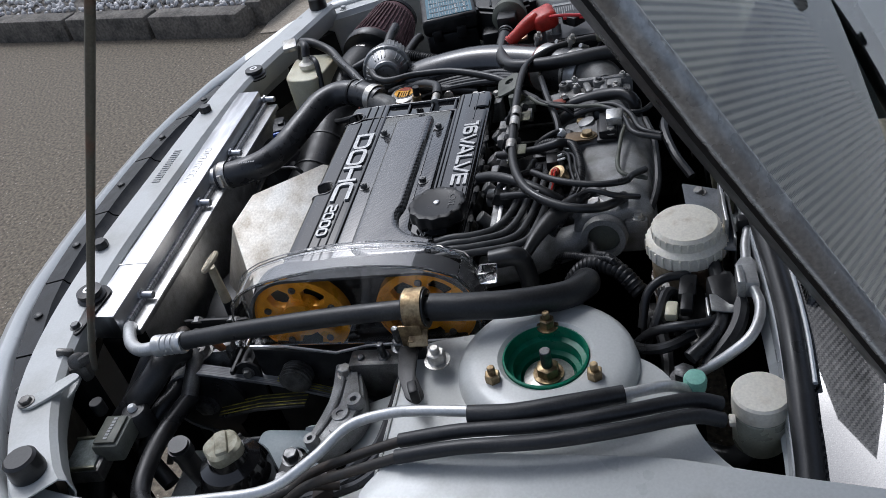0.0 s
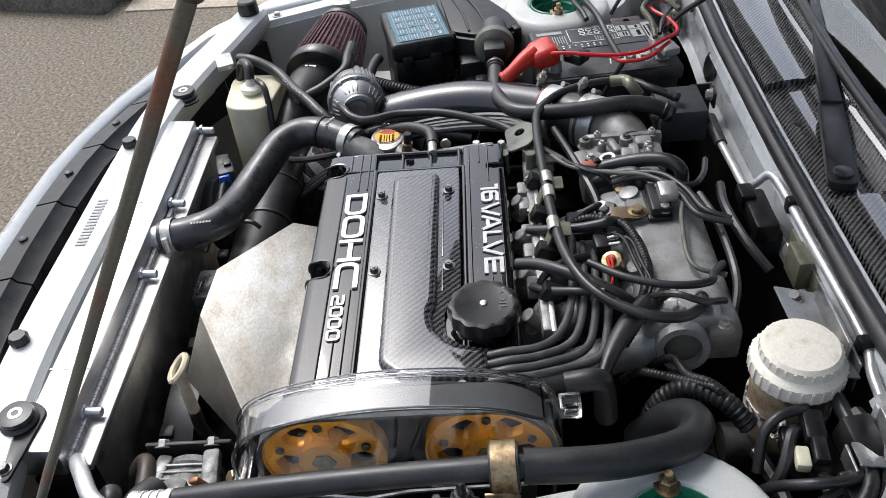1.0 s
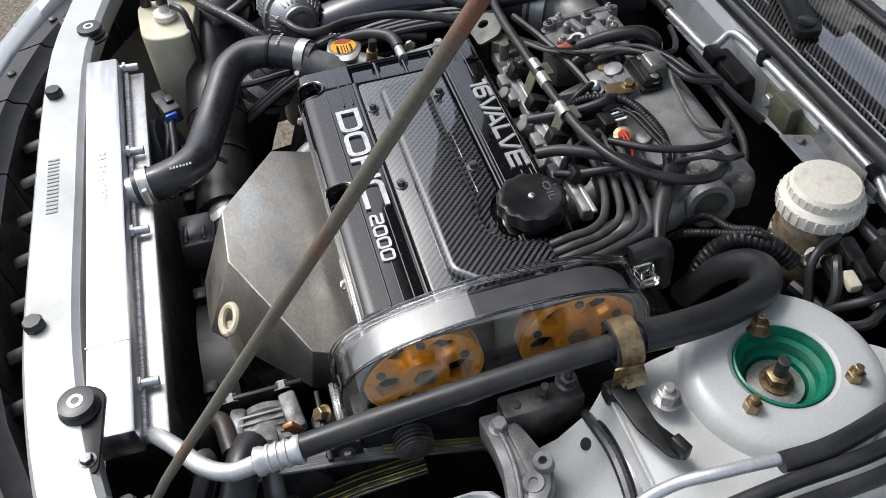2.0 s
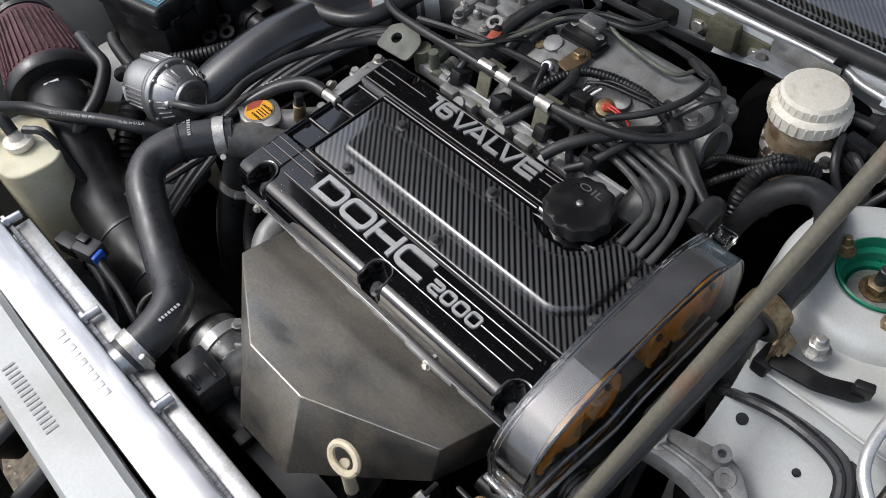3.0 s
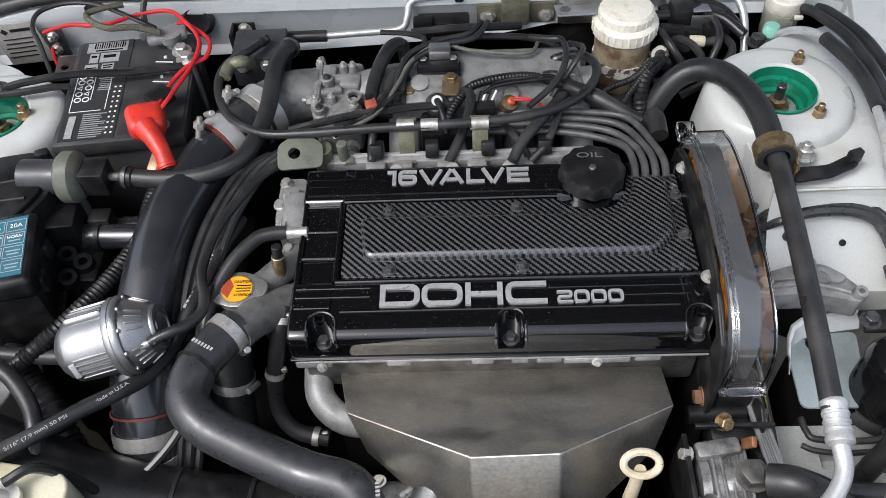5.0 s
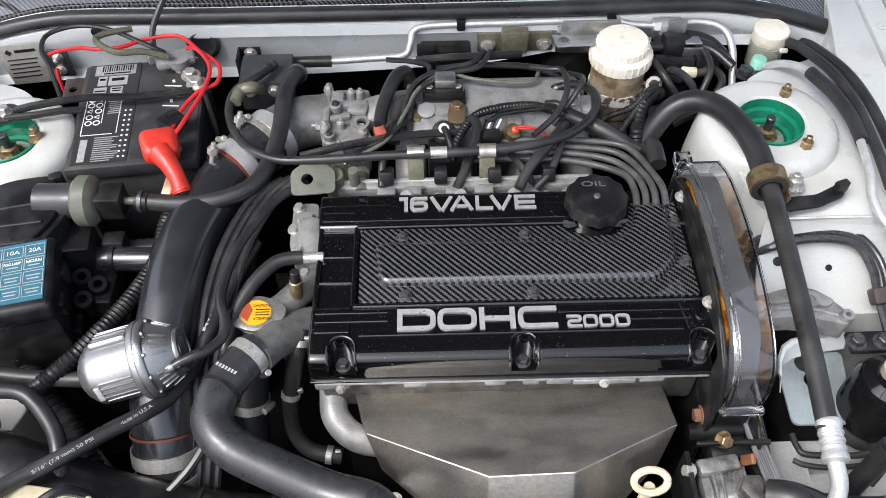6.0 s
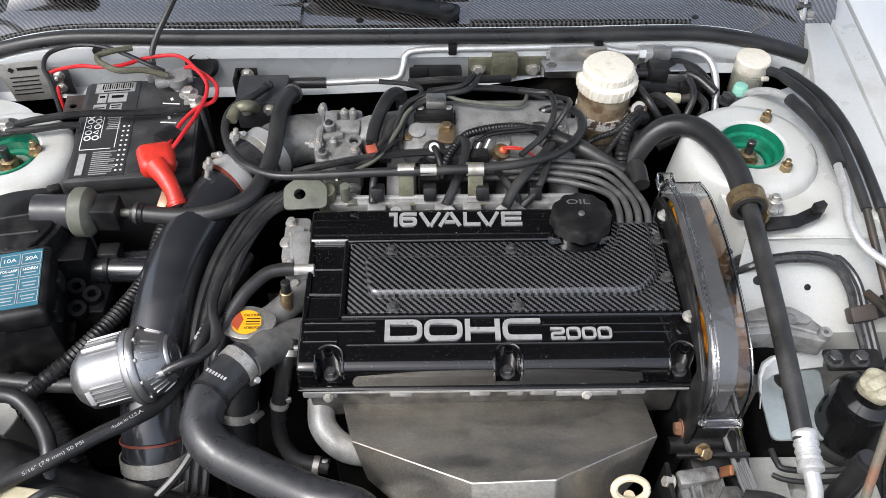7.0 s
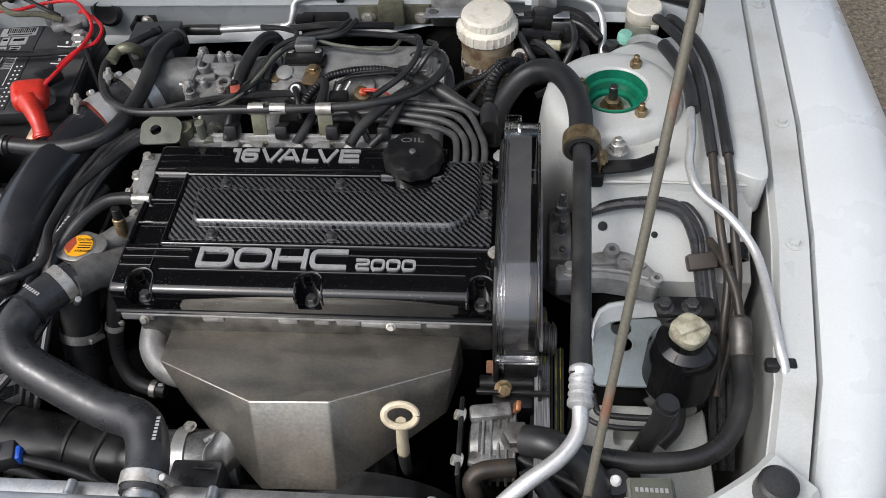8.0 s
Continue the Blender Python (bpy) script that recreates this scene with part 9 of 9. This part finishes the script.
for i in range(7):
    box((0.381 + i * 0.0052, -0.319, 0.7846), (0.0034, 0.005, 0.0006), 0, (0, 0, 2), pb)
part("print", pb, GREYPRINT, gb_, "small white print as bars")
for k in range(2):
    x0 = 0.284 + k * 0.014
    b2 = bmesh.new()
    for j in range(4):
        loft([[(x0 + j * 0.0032, -0.10, 0.72), (x0 + j * 0.0032, -0.17, 0.715), (x0 + j * 0.0032, -0.235, 0.70)], [(x0 + j * 0.0032 + 0.0024, -0.10, 0.72), (x0 + j * 0.0032 + 0.0024, -0.17, 0.715), (x0 + j * 0.0032 + 0.0024, -0.235, 0.70)]], b2, 0.003)
    vb_ = thing("ribbed_belt", "black ribbed belt with worn yellow lines", "belt", (x0, -0.17, 0.70), group="ribbed belts")
    part("band", b2, RUBBER, vb_)
    for j in (0.4, 2.2):
        part("yellow_line", loft([[(x0 + j * 0.0032, -0.10, 0.7216), (x0 + j * 0.0032, -0.17, 0.7166), (x0 + j * 0.0032, -0.235, 0.7016)], [(x0 + j * 0.0032 + 0.0016, -0.10, 0.7216), (x0 + j * 0.0032 + 0.0016, -0.17, 0.7166), (x0 + j * 0.0032 + 0.0016, -0.235, 0.7016)]], thick=0.0006), M("worn_yellow_line", (0.28, 0.24, 0.035), 0.6, c2=(0.12, 0.1, 0.03), ms=60, lo=0.45, hi=0.6), vb_, "worn yellow line")
hb = thing("tensioner_bolt", "rusty tensioner bolt with a square nut", "bolt", (0.228, -0.151, 0.74))
part("shank", cyl((0.216, -0.151, 0.75), (0.256, -0.15, 0.75), 0.0055), BOLT, hb)
part("head", hexbolt((0.222, -0.151, 0.75), (-1, 0, 0), 0.009, 0.009), M("rusty_bolt_head", (0.24, 0.13, 0.08), 0.6, 0.4, c2=(0.12, 0.06, 0.04), ms=90, bump=0.3), hb, "rusty head")
part("nut", box((0.238, -0.151, 0.75), (0.012, 0.014, 0.014), 0.002), ZINC, hb)

for x, y, d in ((-0.372, 0.245, (0.25, 0.3, 0.9)), (-0.40, 0.185, (0.25, 0.3, 0.9))):
    tbm = cyl((x, y, 0.862), tuple(Vector((x, y, 0.862)) + Vector(d) * 0.035), 0.0038, seg=12)
    lathe([(0.0075, 0), (0.0075, 0.009)], tuple(Vector((x, y, 0.862)) + Vector(d) * 0.018), d, 6, tbm)
    part("t_bolt", tbm, ZINC, ic)
for p in ((-0.374, 0.207, 0.831), (-0.333, 0.2665, 0.831)):
    part("band", lathe([(0.0415, -0.0105), (0.0428, -0.0105), (0.0428, 0.0105), (0.0415, 0.0105)], p, (0.6, 0.8, 0), 36, closed=True), PIPEALU, ic, "wide bright steel band")

# behind the radiator: fan cover, intake tube seams and the sensor box
dome = part("motor_cover", lathe([(0.066, -0.012), (0.066, 0.0), (0.060, 0.012), (0.035, 0.020), (0.012, 0.021)], (-0.338, -0.338, 0.70), (0.02, 1, 0.35), 40), BATGREY, shroud, "charcoal domed fan motor cover")
for x, z in ((-0.352, 0.748), (-0.332, 0.752), (-0.318, 0.742), (-0.31, 0.732)):
    part("slot_rib", box((x, -0.325, z), (0.008, 0.014, 0.016), 0.002, (-20, 15, 0)), BLACKPL, dome)
for x, y, z, d in ((-0.385, -0.2595, 0.709, (0.98, -0.06, -0.18)), (-0.30, -0.2645, 0.695, (0.98, -0.06, -0.15))):
    part("seam_ring", lathe([(0.0455, -0.003), (0.0475, -0.002), (0.0475, 0.002), (0.0455, 0.003)], (x, y, z), d, 36, closed=True), RUBBER, af)
oc = thing("turbo_inlet", "pale alloy inlet with a steel band", "intake pipe", (-0.14, -0.26, 0.66))
part("cylinder", cyl((-0.19, -0.264, 0.69), (-0.085, -0.258, 0.69), 0.036, seg=28), PUMPCAST, oc)
part("band", lathe([(0.0365, -0.008), (0.039, -0.008), (0.039, 0.008), (0.0365, 0.008)], (-0.158, -0.262, 0.69), (1, 0.05, 0), 32, closed=True), PIPEALU, oc, "bright steel band")
part("band_screw", hexbolt((-0.152, -0.236, 0.722), (0, 0.2, 1), 0.0065, 0.006), ZINC, oc)
bk = thing("sensor_box", "glossy black box with ridged lid behind the radiator", "sensor", (-0.12, -0.31, 0.70))
part("case", box((-0.122, -0.309, 0.716), (0.062, 0.046, 0.05), 0.006), SILI, bk)
for y in (-0.298, -0.322):
    part("ridge", box((-0.110, y, 0.742), (0.026, 0.005, 0.004), 0.0015), SILI, bk)

# small marks on the white inner wing
for p, d, r in (((0.361, 0.0545, 0.786), (0, -0.7, 0.7), 0.0065), ((0.43, 0.048, 0.778), (0, -0.7, 0.7), 0.0045)):
    single("body_plug", lathe([(r, -0.002), (r, 0.0008), (r * 0.6, 0.0012)], p, d, 14), BLACKPL, "small dark plug in the white inner wing", "plug", group="body plugs")
single("seam_bead", tube([(0.345, 0.0785, 0.846), (0.42, 0.079, 0.8465), (0.50, 0.078, 0.846), (0.55, 0.077, 0.845)], 0.0022, 6, 4), DIRTYBAY, "uneven painted seam sealer bead on the wing", "seam sealer")
